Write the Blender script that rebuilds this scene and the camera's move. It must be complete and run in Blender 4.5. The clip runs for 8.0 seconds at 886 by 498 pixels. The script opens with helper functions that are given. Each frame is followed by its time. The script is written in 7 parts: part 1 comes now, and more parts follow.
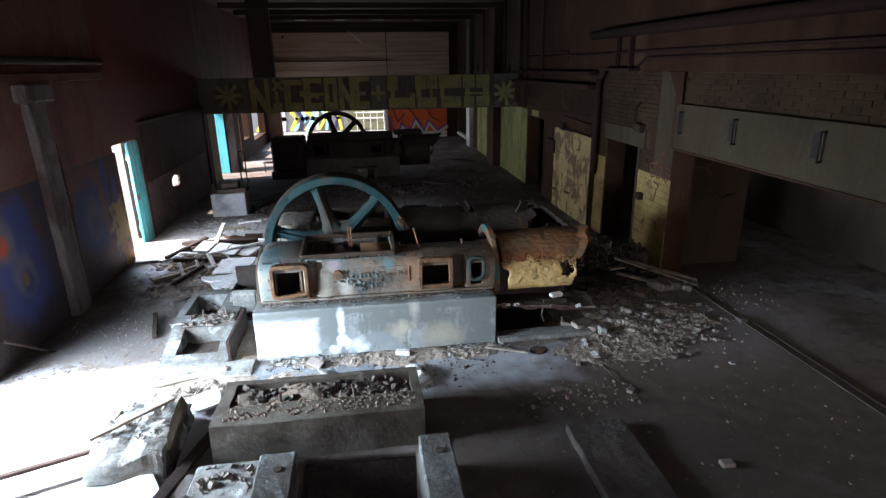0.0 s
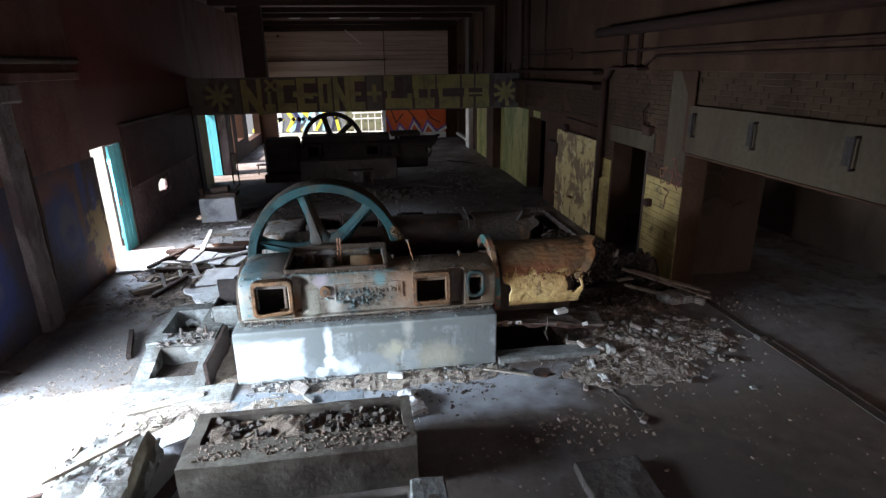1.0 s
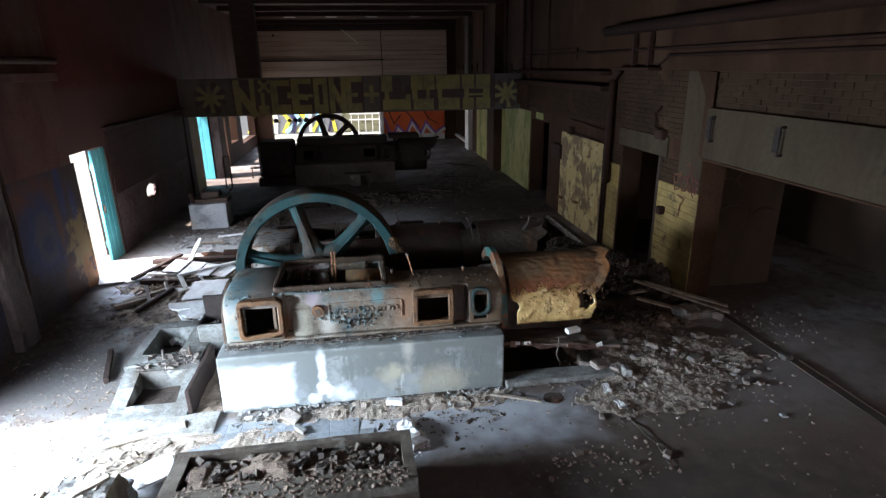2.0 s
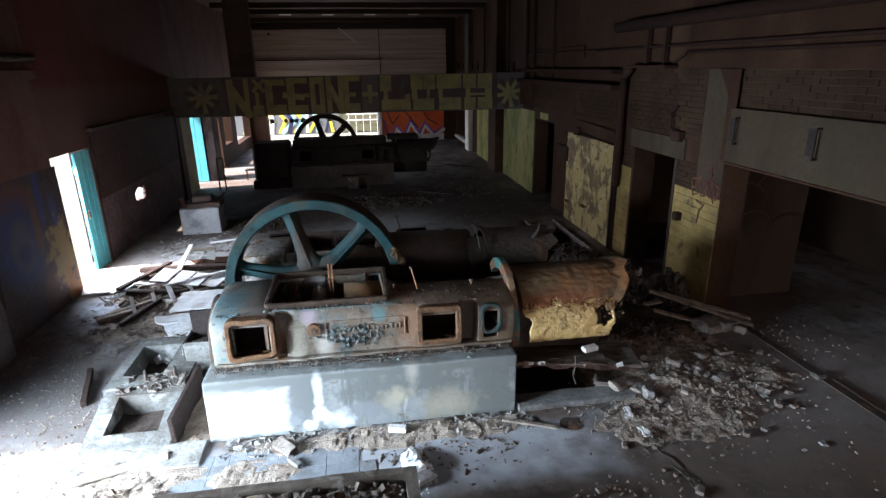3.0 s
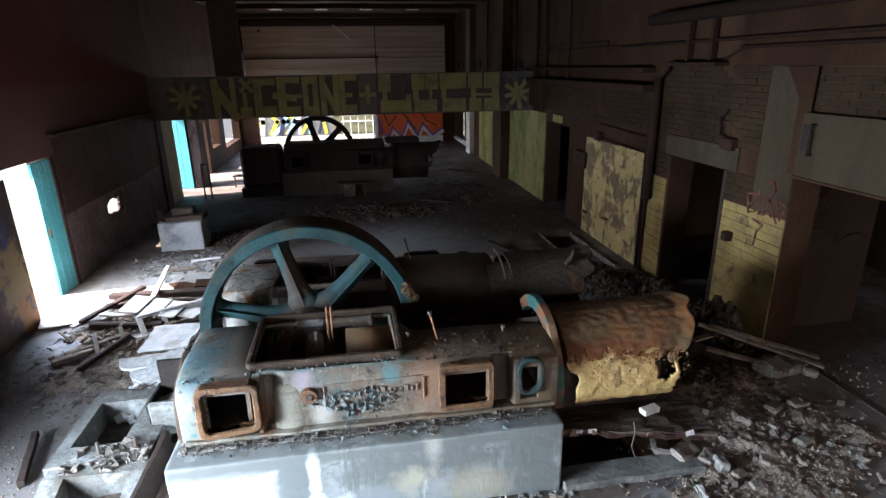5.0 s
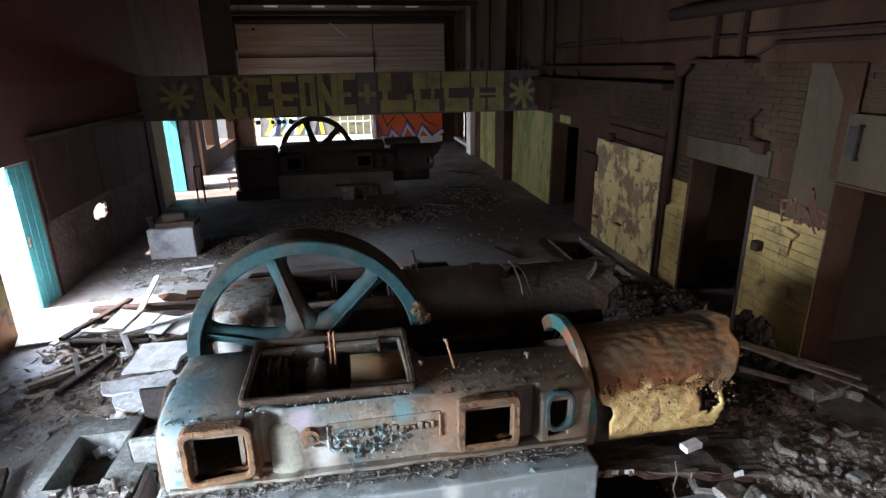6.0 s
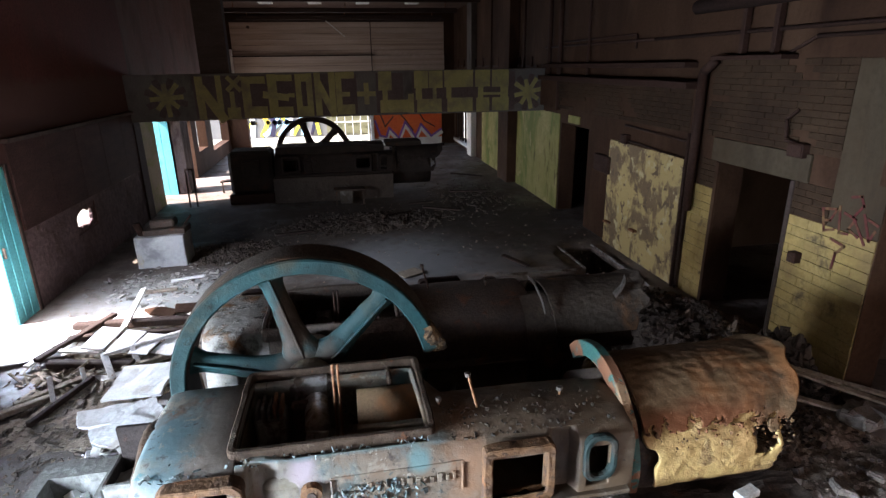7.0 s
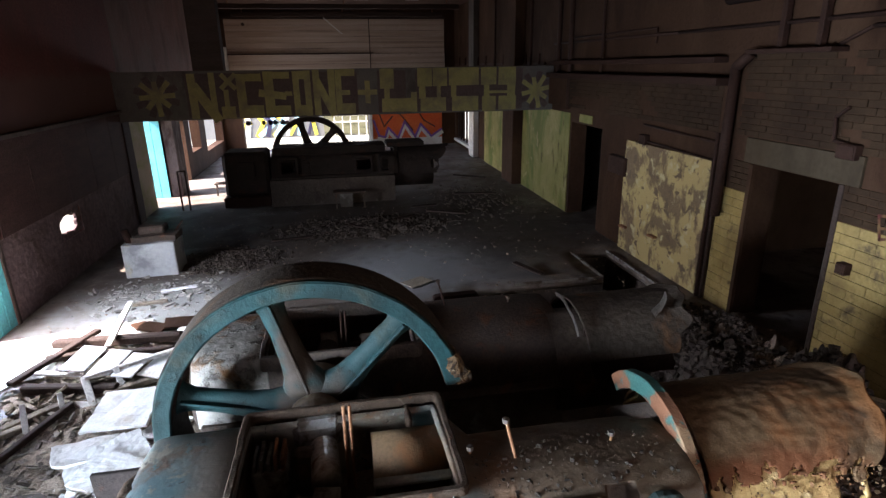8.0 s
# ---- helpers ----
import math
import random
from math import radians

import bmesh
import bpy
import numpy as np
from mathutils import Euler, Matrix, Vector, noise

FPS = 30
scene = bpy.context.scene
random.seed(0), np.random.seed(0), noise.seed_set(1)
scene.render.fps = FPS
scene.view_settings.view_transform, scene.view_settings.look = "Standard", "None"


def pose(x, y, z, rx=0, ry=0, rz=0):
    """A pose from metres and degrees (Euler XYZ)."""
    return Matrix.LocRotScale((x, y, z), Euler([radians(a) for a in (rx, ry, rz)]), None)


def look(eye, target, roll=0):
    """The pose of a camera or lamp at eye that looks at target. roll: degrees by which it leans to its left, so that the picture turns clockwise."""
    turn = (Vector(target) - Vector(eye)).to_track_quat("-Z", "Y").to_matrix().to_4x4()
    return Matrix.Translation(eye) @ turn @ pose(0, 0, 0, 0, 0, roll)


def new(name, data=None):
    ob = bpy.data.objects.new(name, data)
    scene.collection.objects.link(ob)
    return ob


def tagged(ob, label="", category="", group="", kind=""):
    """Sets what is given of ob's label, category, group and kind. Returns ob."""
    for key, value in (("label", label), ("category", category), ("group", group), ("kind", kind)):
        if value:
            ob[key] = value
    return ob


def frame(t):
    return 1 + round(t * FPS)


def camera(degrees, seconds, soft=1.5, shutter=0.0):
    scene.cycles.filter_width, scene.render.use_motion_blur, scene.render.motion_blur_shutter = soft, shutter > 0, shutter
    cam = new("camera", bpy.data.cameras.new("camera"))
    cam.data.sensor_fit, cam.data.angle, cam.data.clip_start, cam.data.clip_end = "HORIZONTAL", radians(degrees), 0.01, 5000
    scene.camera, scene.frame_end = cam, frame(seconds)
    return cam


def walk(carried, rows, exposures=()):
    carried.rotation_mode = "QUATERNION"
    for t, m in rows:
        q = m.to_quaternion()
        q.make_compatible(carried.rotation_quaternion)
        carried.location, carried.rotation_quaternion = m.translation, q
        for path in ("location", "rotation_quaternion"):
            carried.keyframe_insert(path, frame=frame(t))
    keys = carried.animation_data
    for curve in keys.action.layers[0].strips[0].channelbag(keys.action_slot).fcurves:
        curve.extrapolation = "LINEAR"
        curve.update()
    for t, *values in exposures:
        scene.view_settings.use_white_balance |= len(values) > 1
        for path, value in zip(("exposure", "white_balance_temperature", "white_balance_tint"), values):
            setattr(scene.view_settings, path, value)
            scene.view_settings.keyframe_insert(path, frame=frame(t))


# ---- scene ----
cam = camera(77.4, 8.0, soft=1.4)
METRES, EYE, TILT, LEAN, TURN = 4.576, 3.44, 0.0, 0.0, -7.9
ROWS = [
    (0.0, 0.0, 0.0, 0.0, -0.28, -18.36, 0.83),
    (0.5, 0.0079, 0.0601, -0.0021, -0.25, -18.4, 0.84),
    (1.0, 0.0105, 0.1216, -0.0021, -0.3, -18.39, 0.85),
    (1.5, 0.0073, 0.1816, -0.0006, -0.42, -18.39, 0.87),
    (3.0, -0.0205, 0.3475, -0.01, -0.82, -18.37, 0.88),
    (3.5, -0.0337, 0.4107, -0.0123, -0.99, -18.42, 0.9),
    (4.0, -0.0478, 0.4769, -0.0113, -1.18, -18.45, 0.9),
    (4.5, -0.0618, 0.5436, -0.0125, -1.36, -18.43, 0.88),
    (6.0, -0.109, 0.7228, -0.022, -1.96, -18.46, 0.84),
    (6.5, -0.1237, 0.7842, -0.0246, -2.18, -18.45, 0.84),
    (7.0, -0.14, 0.8474, -0.0314, -2.39, -18.44, 0.83),
    (7.5, -0.1584, 0.9125, -0.0421, -2.6, -18.43, 0.81),
    (8.0, -0.1785, 0.9744, -0.0451, -2.83, -18.44, 0.82),
]
walk(cam, [(t, pose(0, 0, EYE, TILT, LEAN, TURN) @ pose(METRES * x, METRES * y, METRES * z, 90 + pitch, roll, yaw)) for t, x, y, z, yaw, pitch, roll in ROWS],
     exposures=[(0.0, 2.31, 6450, 19), (3.0, 2.44, 6450, 19), (4.5, 2.58, 6480, 19), (6.0, 2.82, 6550, 20), (8.0, 3.04, 6700, 22)])

# ---- world, sun, daylight in the openings, one added fill ----
SUN_UP, SUN_WAY = 48.0, Vector((1.0, 0.19, 0.0)).normalized()
world = bpy.data.worlds.new("world")
scene.world = world
world.use_nodes = True
wn = world.node_tree.nodes
sky = wn.new("ShaderNodeTexSky")
sky.sky_type, sky.sun_disc = "NISHITA", False
sky.sun_elevation, sky.sun_rotation = radians(SUN_UP), math.atan2(-SUN_WAY.x, -SUN_WAY.y)
world.node_tree.links.new(sky.outputs[0], wn["Background"].inputs[0])
wn["Background"].inputs[1].default_value = 0.12

sun = new("sun", bpy.data.lights.new("sun", "SUN"))
sun.data.energy, sun.data.angle, sun.data.color = 5.0, radians(0.6), (1.0, 0.97, 0.93)
sun.matrix_world = look(-10 * SUN_WAY + Vector((0, 0, 10 * math.tan(radians(SUN_UP)))), (0, 0, 0))


def daylight(name, place, way, wide, high, watts, spread=105, color=(0.74, 0.87, 1.0)):
    """The sky's light in one opening; also used for the added south fill."""
    ob = new(name, bpy.data.lights.new(name, "AREA"))
    ob.data.shape, ob.data.size, ob.data.size_y = "RECTANGLE", wide, high
    ob.data.energy, ob.data.color, ob.data.spread = watts, color, radians(spread)
    ob.matrix_world = look(place, Vector(place) + Vector(way))
    return ob


daylight("daylight_gate", (-4.70, 4.75, 1.25), (1, 0.40, -0.46), 2.3, 1.7, 116, 98, (0.64, 0.84, 1.0))
daylight("daylight_door", (-4.78, 11.3, 1.55), (1, 0.1, -0.7), 0.9, 1.0, 36, 140)
daylight("daylight_left_middle", (-4.95, 21.6, 1.0), (1, 0, -0.25), 1.2, 1.8, 7, 150)
daylight("daylight_left_far", (-4.95, 26.2, 1.0), (1, 0, -0.25), 3.0, 1.7, 11, 150)
daylight("daylight_end", (-1.5, 28.7, 1.2), (0, -1, -0.25), 5.0, 2.0, 14, 150)
# Unseen warm fill, added behind the start to lift the dark parts.
daylight("fill_south", (0.6, -3.12, 2.6), (0.0, 1, 0.45), 5.0, 1.6, 7, 140, (1.0, 0.57, 0.39))
daylight("daylight_side_room", (7.0, -3.12, 1.4), (-0.2, 1, -0.40), 2.6, 2.0, 14, 130, (1.0, 0.82, 0.68))


# ---- materials ----
def surf(name, a, b, scale=3.0, rough=0.8, metal=0.0, bump=0.3, fine=40.0, layers=(), stretch=(1, 1, 1), islands=0.0, speck=0.45, spec=0.12):
    """A worn surface: two tones at two scales, then layers of (colour, scale, threshold, softness, stretch, roughness)."""
    m = bpy.data.materials.new(name)
    m.use_nodes = True
    n, l = m.node_tree.nodes, m.node_tree.links
    out = n["Principled BSDF"]
    out.inputs["Metallic"].default_value = metal
    out.inputs["Specular IOR Level"].default_value = spec
    geo = n.new("ShaderNodeNewGeometry")

    def noisy(s, st, detail=6.0, twist=0.0):
        mp = n.new("ShaderNodeMapping")
        mp.inputs["Scale"].default_value = st
        l.new(geo.outputs["Position"], mp.inputs["Vector"])
        t = n.new("ShaderNodeTexNoise")
        t.inputs["Scale"].default_value, t.inputs["Detail"].default_value, t.inputs["Roughness"].default_value = s, detail, 0.62
        t.inputs["Distortion"].default_value = twist
        l.new(mp.outputs[0], t.inputs["Vector"])
        return t.outputs["Fac"]

    def mix(fac, x, y):
        k = n.new("ShaderNodeMix")
        k.data_type = "RGBA"
        l.new(fac, k.inputs["Factor"])
        for sock, v in ((k.inputs["A"], x), (k.inputs["B"], y)):
            if isinstance(v, tuple):
                sock.default_value = (*v, 1)
            else:
                l.new(v, sock)
        return k.outputs["Result"]

    def step(fac, at, soft):
        r = n.new("ShaderNodeMapRange")
        r.inputs["From Min"].default_value, r.inputs["From Max"].default_value = at - soft, at + soft
        l.new(fac, r.inputs["Value"])
        return r.outputs[0]

    col = mix(step(noisy(scale, stretch), 0.5, 0.18), a, b)
    grain = noisy(fine, (1, 1, 1), 4.0)
    col = mix(step(grain, 0.62, 0.2), col, tuple(c * (1 - speck) for c in a))
    rg = n.new("ShaderNodeMapRange")
    rg.inputs["To Min"].default_value, rg.inputs["To Max"].default_value = max(0.05, rough - 0.15), min(1, rough + 0.12)
    l.new(grain, rg.inputs["Value"])
    rough_out = rg.outputs[0]
    height = grain
    for i, (c, s, at, soft, st, rr) in enumerate(layers):
        f = step(noisy(s, st, 8.0, 0.3), at, soft)
        col = mix(f, col, c)
        k = n.new("ShaderNodeMix")
        l.new(f, k.inputs["Factor"])
        l.new(rough_out, k.inputs["A"])
        k.inputs["B"].default_value = rr
        rough_out = k.outputs["Result"]
        h = n.new("ShaderNodeMath")
        h.operation = "MULTIPLY_ADD"
        h.inputs[1].default_value = 0.6
        l.new(f, h.inputs[0])
        l.new(height, h.inputs[2])
        height = h.outputs[0]
    if islands:
        for source in (geo.outputs["Random Per Island"], n.new("ShaderNodeObjectInfo").outputs["Random"]):
            v = n.new("ShaderNodeMapRange")
            v.inputs["To Min"].default_value, v.inputs["To Max"].default_value = 1 - islands, 1 + islands
            l.new(source, v.inputs["Value"])
            hs = n.new("ShaderNodeHueSaturation")
            l.new(v.outputs[0], hs.inputs["Value"])
            l.new(col, hs.inputs["Color"])
            col = hs.outputs[0]
    l.new(col, out.inputs["Base Color"])
    l.new(rough_out, out.inputs["Roughness"])
    bp = n.new("ShaderNodeBump")
    bp.inputs["Strength"].default_value, bp.inputs["Distance"].default_value = bump, 0.02
    l.new(height, bp.inputs["Height"])
    l.new(bp.outputs[0], out.inputs["Normal"])
    return m


def washed(m, spots, grain=5.0):
    """Adds stains, or painted light and shade, with a soft uneven edge: (colour, centre, half sizes, softness, square);
    a half size of 0 leaves that axis free.
    """
    n, l = m.node_tree.nodes, m.node_tree.links
    base = n["Principled BSDF"].inputs["Base Color"]
    geo = n.new("ShaderNodeNewGeometry")
    wob = n.new("ShaderNodeTexNoise")
    wob.inputs["Scale"].default_value, wob.inputs["Detail"].default_value = grain, 5.0
    l.new(geo.outputs["Position"], wob.inputs["Vector"])
    for colour, centre, half, soft, square, wave in spots:
        sub, mul = n.new("ShaderNodeVectorMath"), n.new("ShaderNodeVectorMath")
        sub.operation, mul.operation = "SUBTRACT", "MULTIPLY"
        sub.inputs[1].default_value = centre
        mul.inputs[1].default_value = [1 / h if h else 0 for h in half]
        l.new(geo.outputs["Position"], sub.inputs[0])
        l.new(sub.outputs[0], mul.inputs[0])
        if square:
            ab, sep, far, far2 = n.new("ShaderNodeVectorMath"), n.new("ShaderNodeSeparateXYZ"), n.new("ShaderNodeMath"), n.new("ShaderNodeMath")
            ab.operation, far.operation, far2.operation = "ABSOLUTE", "MAXIMUM", "MAXIMUM"
            l.new(mul.outputs[0], ab.inputs[0])
            l.new(ab.outputs[0], sep.inputs[0])
            l.new(sep.outputs[0], far.inputs[0])
            l.new(sep.outputs[1], far.inputs[1])
            l.new(far.outputs[0], far2.inputs[0])
            l.new(sep.outputs[2], far2.inputs[1])
            dist = far2.outputs[0]
        else:
            ln = n.new("ShaderNodeVectorMath")
            ln.operation = "LENGTH"
            l.new(mul.outputs[0], ln.inputs[0])
            dist = ln.outputs["Value"]
        add = n.new("ShaderNodeMath")
        add.operation = "MULTIPLY_ADD"
        add.inputs[1].default_value = wave
        l.new(wob.outputs["Fac"], add.inputs[0])
        l.new(dist, add.inputs[2])
        rng_ = n.new("ShaderNodeMapRange")
        rng_.inputs["From Min"].default_value, rng_.inputs["From Max"].default_value = 1 + wave * 0.5 + soft, 1 + wave * 0.5 - soft
        l.new(add.outputs[0], rng_.inputs["Value"])
        k = n.new("ShaderNodeMix")
        k.data_type = "RGBA"
        l.new(rng_.outputs[0], k.inputs["Factor"])
        l.new(base.links[0].from_socket, k.inputs["A"])
        k.inputs["B"].default_value = (*colour, 1)
        l.new(k.outputs["Result"], base)
    return m


ONE = (1, 1, 1)
# Dirt patches; the pale one at (0.9, 13.2) paints the far floor's sheen.
M_FLOOR = washed(surf("dirty_floor_with_painted_light", (0.152, 0.117, 0.093), (0.222, 0.19, 0.168), 0.9, 0.62, bump=0.16, fine=70, spec=0.3, speck=0.3,
               layers=[((0.12, 0.088, 0.067), 0.55, 0.50, 0.09, ONE, 0.9), ((0.205, 0.196, 0.19), 0.75, 0.58, 0.07, ONE, 0.5), ((0.085, 0.064, 0.05), 2.2, 0.59, 0.07, ONE, 0.9), ((0.07, 0.054, 0.043), 6, 0.62, 0.08, ONE, 0.9)]),
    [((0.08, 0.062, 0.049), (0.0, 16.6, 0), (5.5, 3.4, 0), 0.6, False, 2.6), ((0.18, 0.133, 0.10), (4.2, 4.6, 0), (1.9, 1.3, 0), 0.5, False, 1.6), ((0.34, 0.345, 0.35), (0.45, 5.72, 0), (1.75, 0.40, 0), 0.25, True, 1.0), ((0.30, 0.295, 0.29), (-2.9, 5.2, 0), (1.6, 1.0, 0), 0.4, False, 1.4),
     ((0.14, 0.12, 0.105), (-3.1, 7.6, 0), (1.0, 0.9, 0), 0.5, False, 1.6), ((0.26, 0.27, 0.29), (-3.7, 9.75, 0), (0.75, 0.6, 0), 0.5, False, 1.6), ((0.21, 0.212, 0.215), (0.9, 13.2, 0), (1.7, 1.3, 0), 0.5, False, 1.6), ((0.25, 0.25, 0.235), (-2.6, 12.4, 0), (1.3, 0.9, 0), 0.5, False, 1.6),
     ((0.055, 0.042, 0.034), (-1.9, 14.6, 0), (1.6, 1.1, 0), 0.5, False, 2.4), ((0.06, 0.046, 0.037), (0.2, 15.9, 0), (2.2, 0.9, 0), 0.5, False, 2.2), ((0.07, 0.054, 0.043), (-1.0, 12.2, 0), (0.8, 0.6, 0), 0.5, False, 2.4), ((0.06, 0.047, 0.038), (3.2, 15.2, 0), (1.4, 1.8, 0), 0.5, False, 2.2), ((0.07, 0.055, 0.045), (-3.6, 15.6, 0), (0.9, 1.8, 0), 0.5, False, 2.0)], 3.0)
# Paints the gate's pool of light at (-3.7, 5.0) and shadow at (2.6, 3.9).
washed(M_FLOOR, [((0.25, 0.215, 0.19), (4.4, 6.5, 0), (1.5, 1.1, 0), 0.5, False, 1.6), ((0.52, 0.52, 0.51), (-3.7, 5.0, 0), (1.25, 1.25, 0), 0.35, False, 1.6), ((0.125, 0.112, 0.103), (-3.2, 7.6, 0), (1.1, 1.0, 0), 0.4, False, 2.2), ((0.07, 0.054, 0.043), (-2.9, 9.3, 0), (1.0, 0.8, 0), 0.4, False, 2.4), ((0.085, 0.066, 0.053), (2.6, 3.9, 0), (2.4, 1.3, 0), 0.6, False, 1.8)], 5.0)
M_SOIL = surf("black_oily_soil", (0.05005, 0.03804, 0.03103), (0.08509, 0.06607, 0.05305), 4, 0.9, bump=0.8, fine=18)
M_BLOCK = surf("limewashed_concrete", (0.3604, 0.3704, 0.3704), (0.5005, 0.5105, 0.5005), 0.9, 0.75, bump=0.12, fine=14, speck=0.12,
               layers=[((0.23, 0.24, 0.245), 0.9, 0.53, 0.035, (1, 1, 1.3), 0.8), ((0.46, 0.42, 0.29), 2.0, 0.63, 0.06, (1, 1, 0.6), 0.8), ((0.17, 0.14, 0.11), 4, 0.68, 0.05, (1, 1, 0.25), 0.85)])
M_BLOCK_FRONT = washed(surf("limewashed_block", (0.215, 0.228, 0.215), (0.285, 0.297, 0.28), 0.9, 0.75, bump=0.15, fine=14, speck=0.12,
    layers=[((0.22, 0.232, 0.228), 1.1, 0.54, 0.05, (1, 1, 1.3), 0.8), ((0.15, 0.158, 0.145), 4.5, 0.57, 0.04, (1, 1, 0.16), 0.8), ((0.36, 0.365, 0.345), 6, 0.61, 0.03, (1, 1, 0.14), 0.75), ((0.13, 0.11, 0.085), 3, 0.62, 0.05, (1, 1, 2.5), 0.85), ((0.17, 0.14, 0.11), 4, 0.68, 0.03, (1, 1, 0.25), 0.85), ((0.09, 0.075, 0.06), 22, 0.68, 0.02, ONE, 0.9)]),
    [((0.19, 0.168, 0.125), (0.18, 6.33, 0.40), (0.10, 0, 0.24), 0.6, False, 2.6), ((0.20, 0.178, 0.132), (0.72, 6.33, 0.30), (0.09, 0, 0.30), 0.6, False, 2.6), ((0.18, 0.155, 0.115), (1.05, 6.33, 0.14), (0.30, 0, 0.10), 0.6, False, 2.6), ((0.145, 0.152, 0.14), (0.35, 6.33, 0.42), (0.62, 0, 0.15), 0.25, False, 2.2), ((0.145, 0.152, 0.14), (1.30, 6.33, 0.30), (0.22, 0, 0.45), 0.25, True, 1.6),
     ((0.15, 0.155, 0.142), (0, 6.33, 0.585), (0, 0, 0.045), 0.5, True, 1.2), ((0.155, 0.163, 0.153), (-0.55, 6.33, 0.40), (0.15, 0, 0.24), 0.3, False, 1.6), ((0.20, 0.212, 0.21), (0.05, 6.33, 0.18), (0.25, 0, 0.08), 0.4, False, 2.2),
     ((0.33, 0.305, 0.225), (0.33, 6.33, 0.28), (0.12, 0, 0.10), 0.7, False, 3.0)], 8.0)
washed(M_BLOCK_FRONT, [
     ((0.34, 0.325, 0.275), (0.505, 6.33, 0.56), (0.05, 0, 0.22), 0.6, False, 2.5), ((0.30, 0.282, 0.22), (0.85, 6.33, 0.16), (0.22, 0, 0.12), 0.8, False, 3.0),
     ((0.46, 0.475, 0.475), (-1.15, 6.33, 0.27), (0.44, 0, 0.23), 0.10, True, 0.5), ((0.60, 0.61, 0.60), (-0.41, 6.33, 0.42), (0.035, 0, 0.19), 0.5, False, 2.4),
     ((0.50, 0.51, 0.50), (-0.40, 6.33, 0.19), (0.07, 0, 0.11), 0.2, False, 3.2), ((0.46, 0.47, 0.46), (-0.50, 6.33, 0.07), (0.07, 0, 0.05), 0.2, False, 3.0), ((0.5, 0.52, 0.51), (-0.20, 6.33, 0.10), (0.09, 0, 0.10), 0.5, False, 3.0)], 8.0)
M_CONC = surf("weathered_concrete", (0.22, 0.21, 0.185), (0.32, 0.31, 0.28), 2.5, 0.85, bump=0.5, fine=22,
              layers=[((0.12, 0.10, 0.08), 2.0, 0.56, 0.09, ONE, 0.9), ((0.45, 0.45, 0.43), 4.0, 0.63, 0.06, ONE, 0.8), ((0.09, 0.07, 0.055), 7, 0.64, 0.05, ONE, 0.9)])
M_IRON = surf("painted_rusty_cast_iron", (0.155, 0.125, 0.088), (0.225, 0.186, 0.136), 1.3, 0.5, spec=0.45, bump=0.22, fine=18, speck=0.15,
              layers=[((0.15, 0.088, 0.05), 1.3, 0.56, 0.09, ONE, 0.8), ((0.085, 0.135, 0.135), 1.7, 0.61, 0.06, ONE, 0.45), ((0.06, 0.045, 0.036), 2.6, 0.62, 0.09, ONE, 0.9), ((0.32, 0.30, 0.255), 1.6, 0.63, 0.08, ONE, 0.6), ((0.25, 0.205, 0.15), 6, 0.60, 0.07, ONE, 0.5), ((0.055, 0.04, 0.03), 15, 0.655, 0.04, ONE, 0.9)])
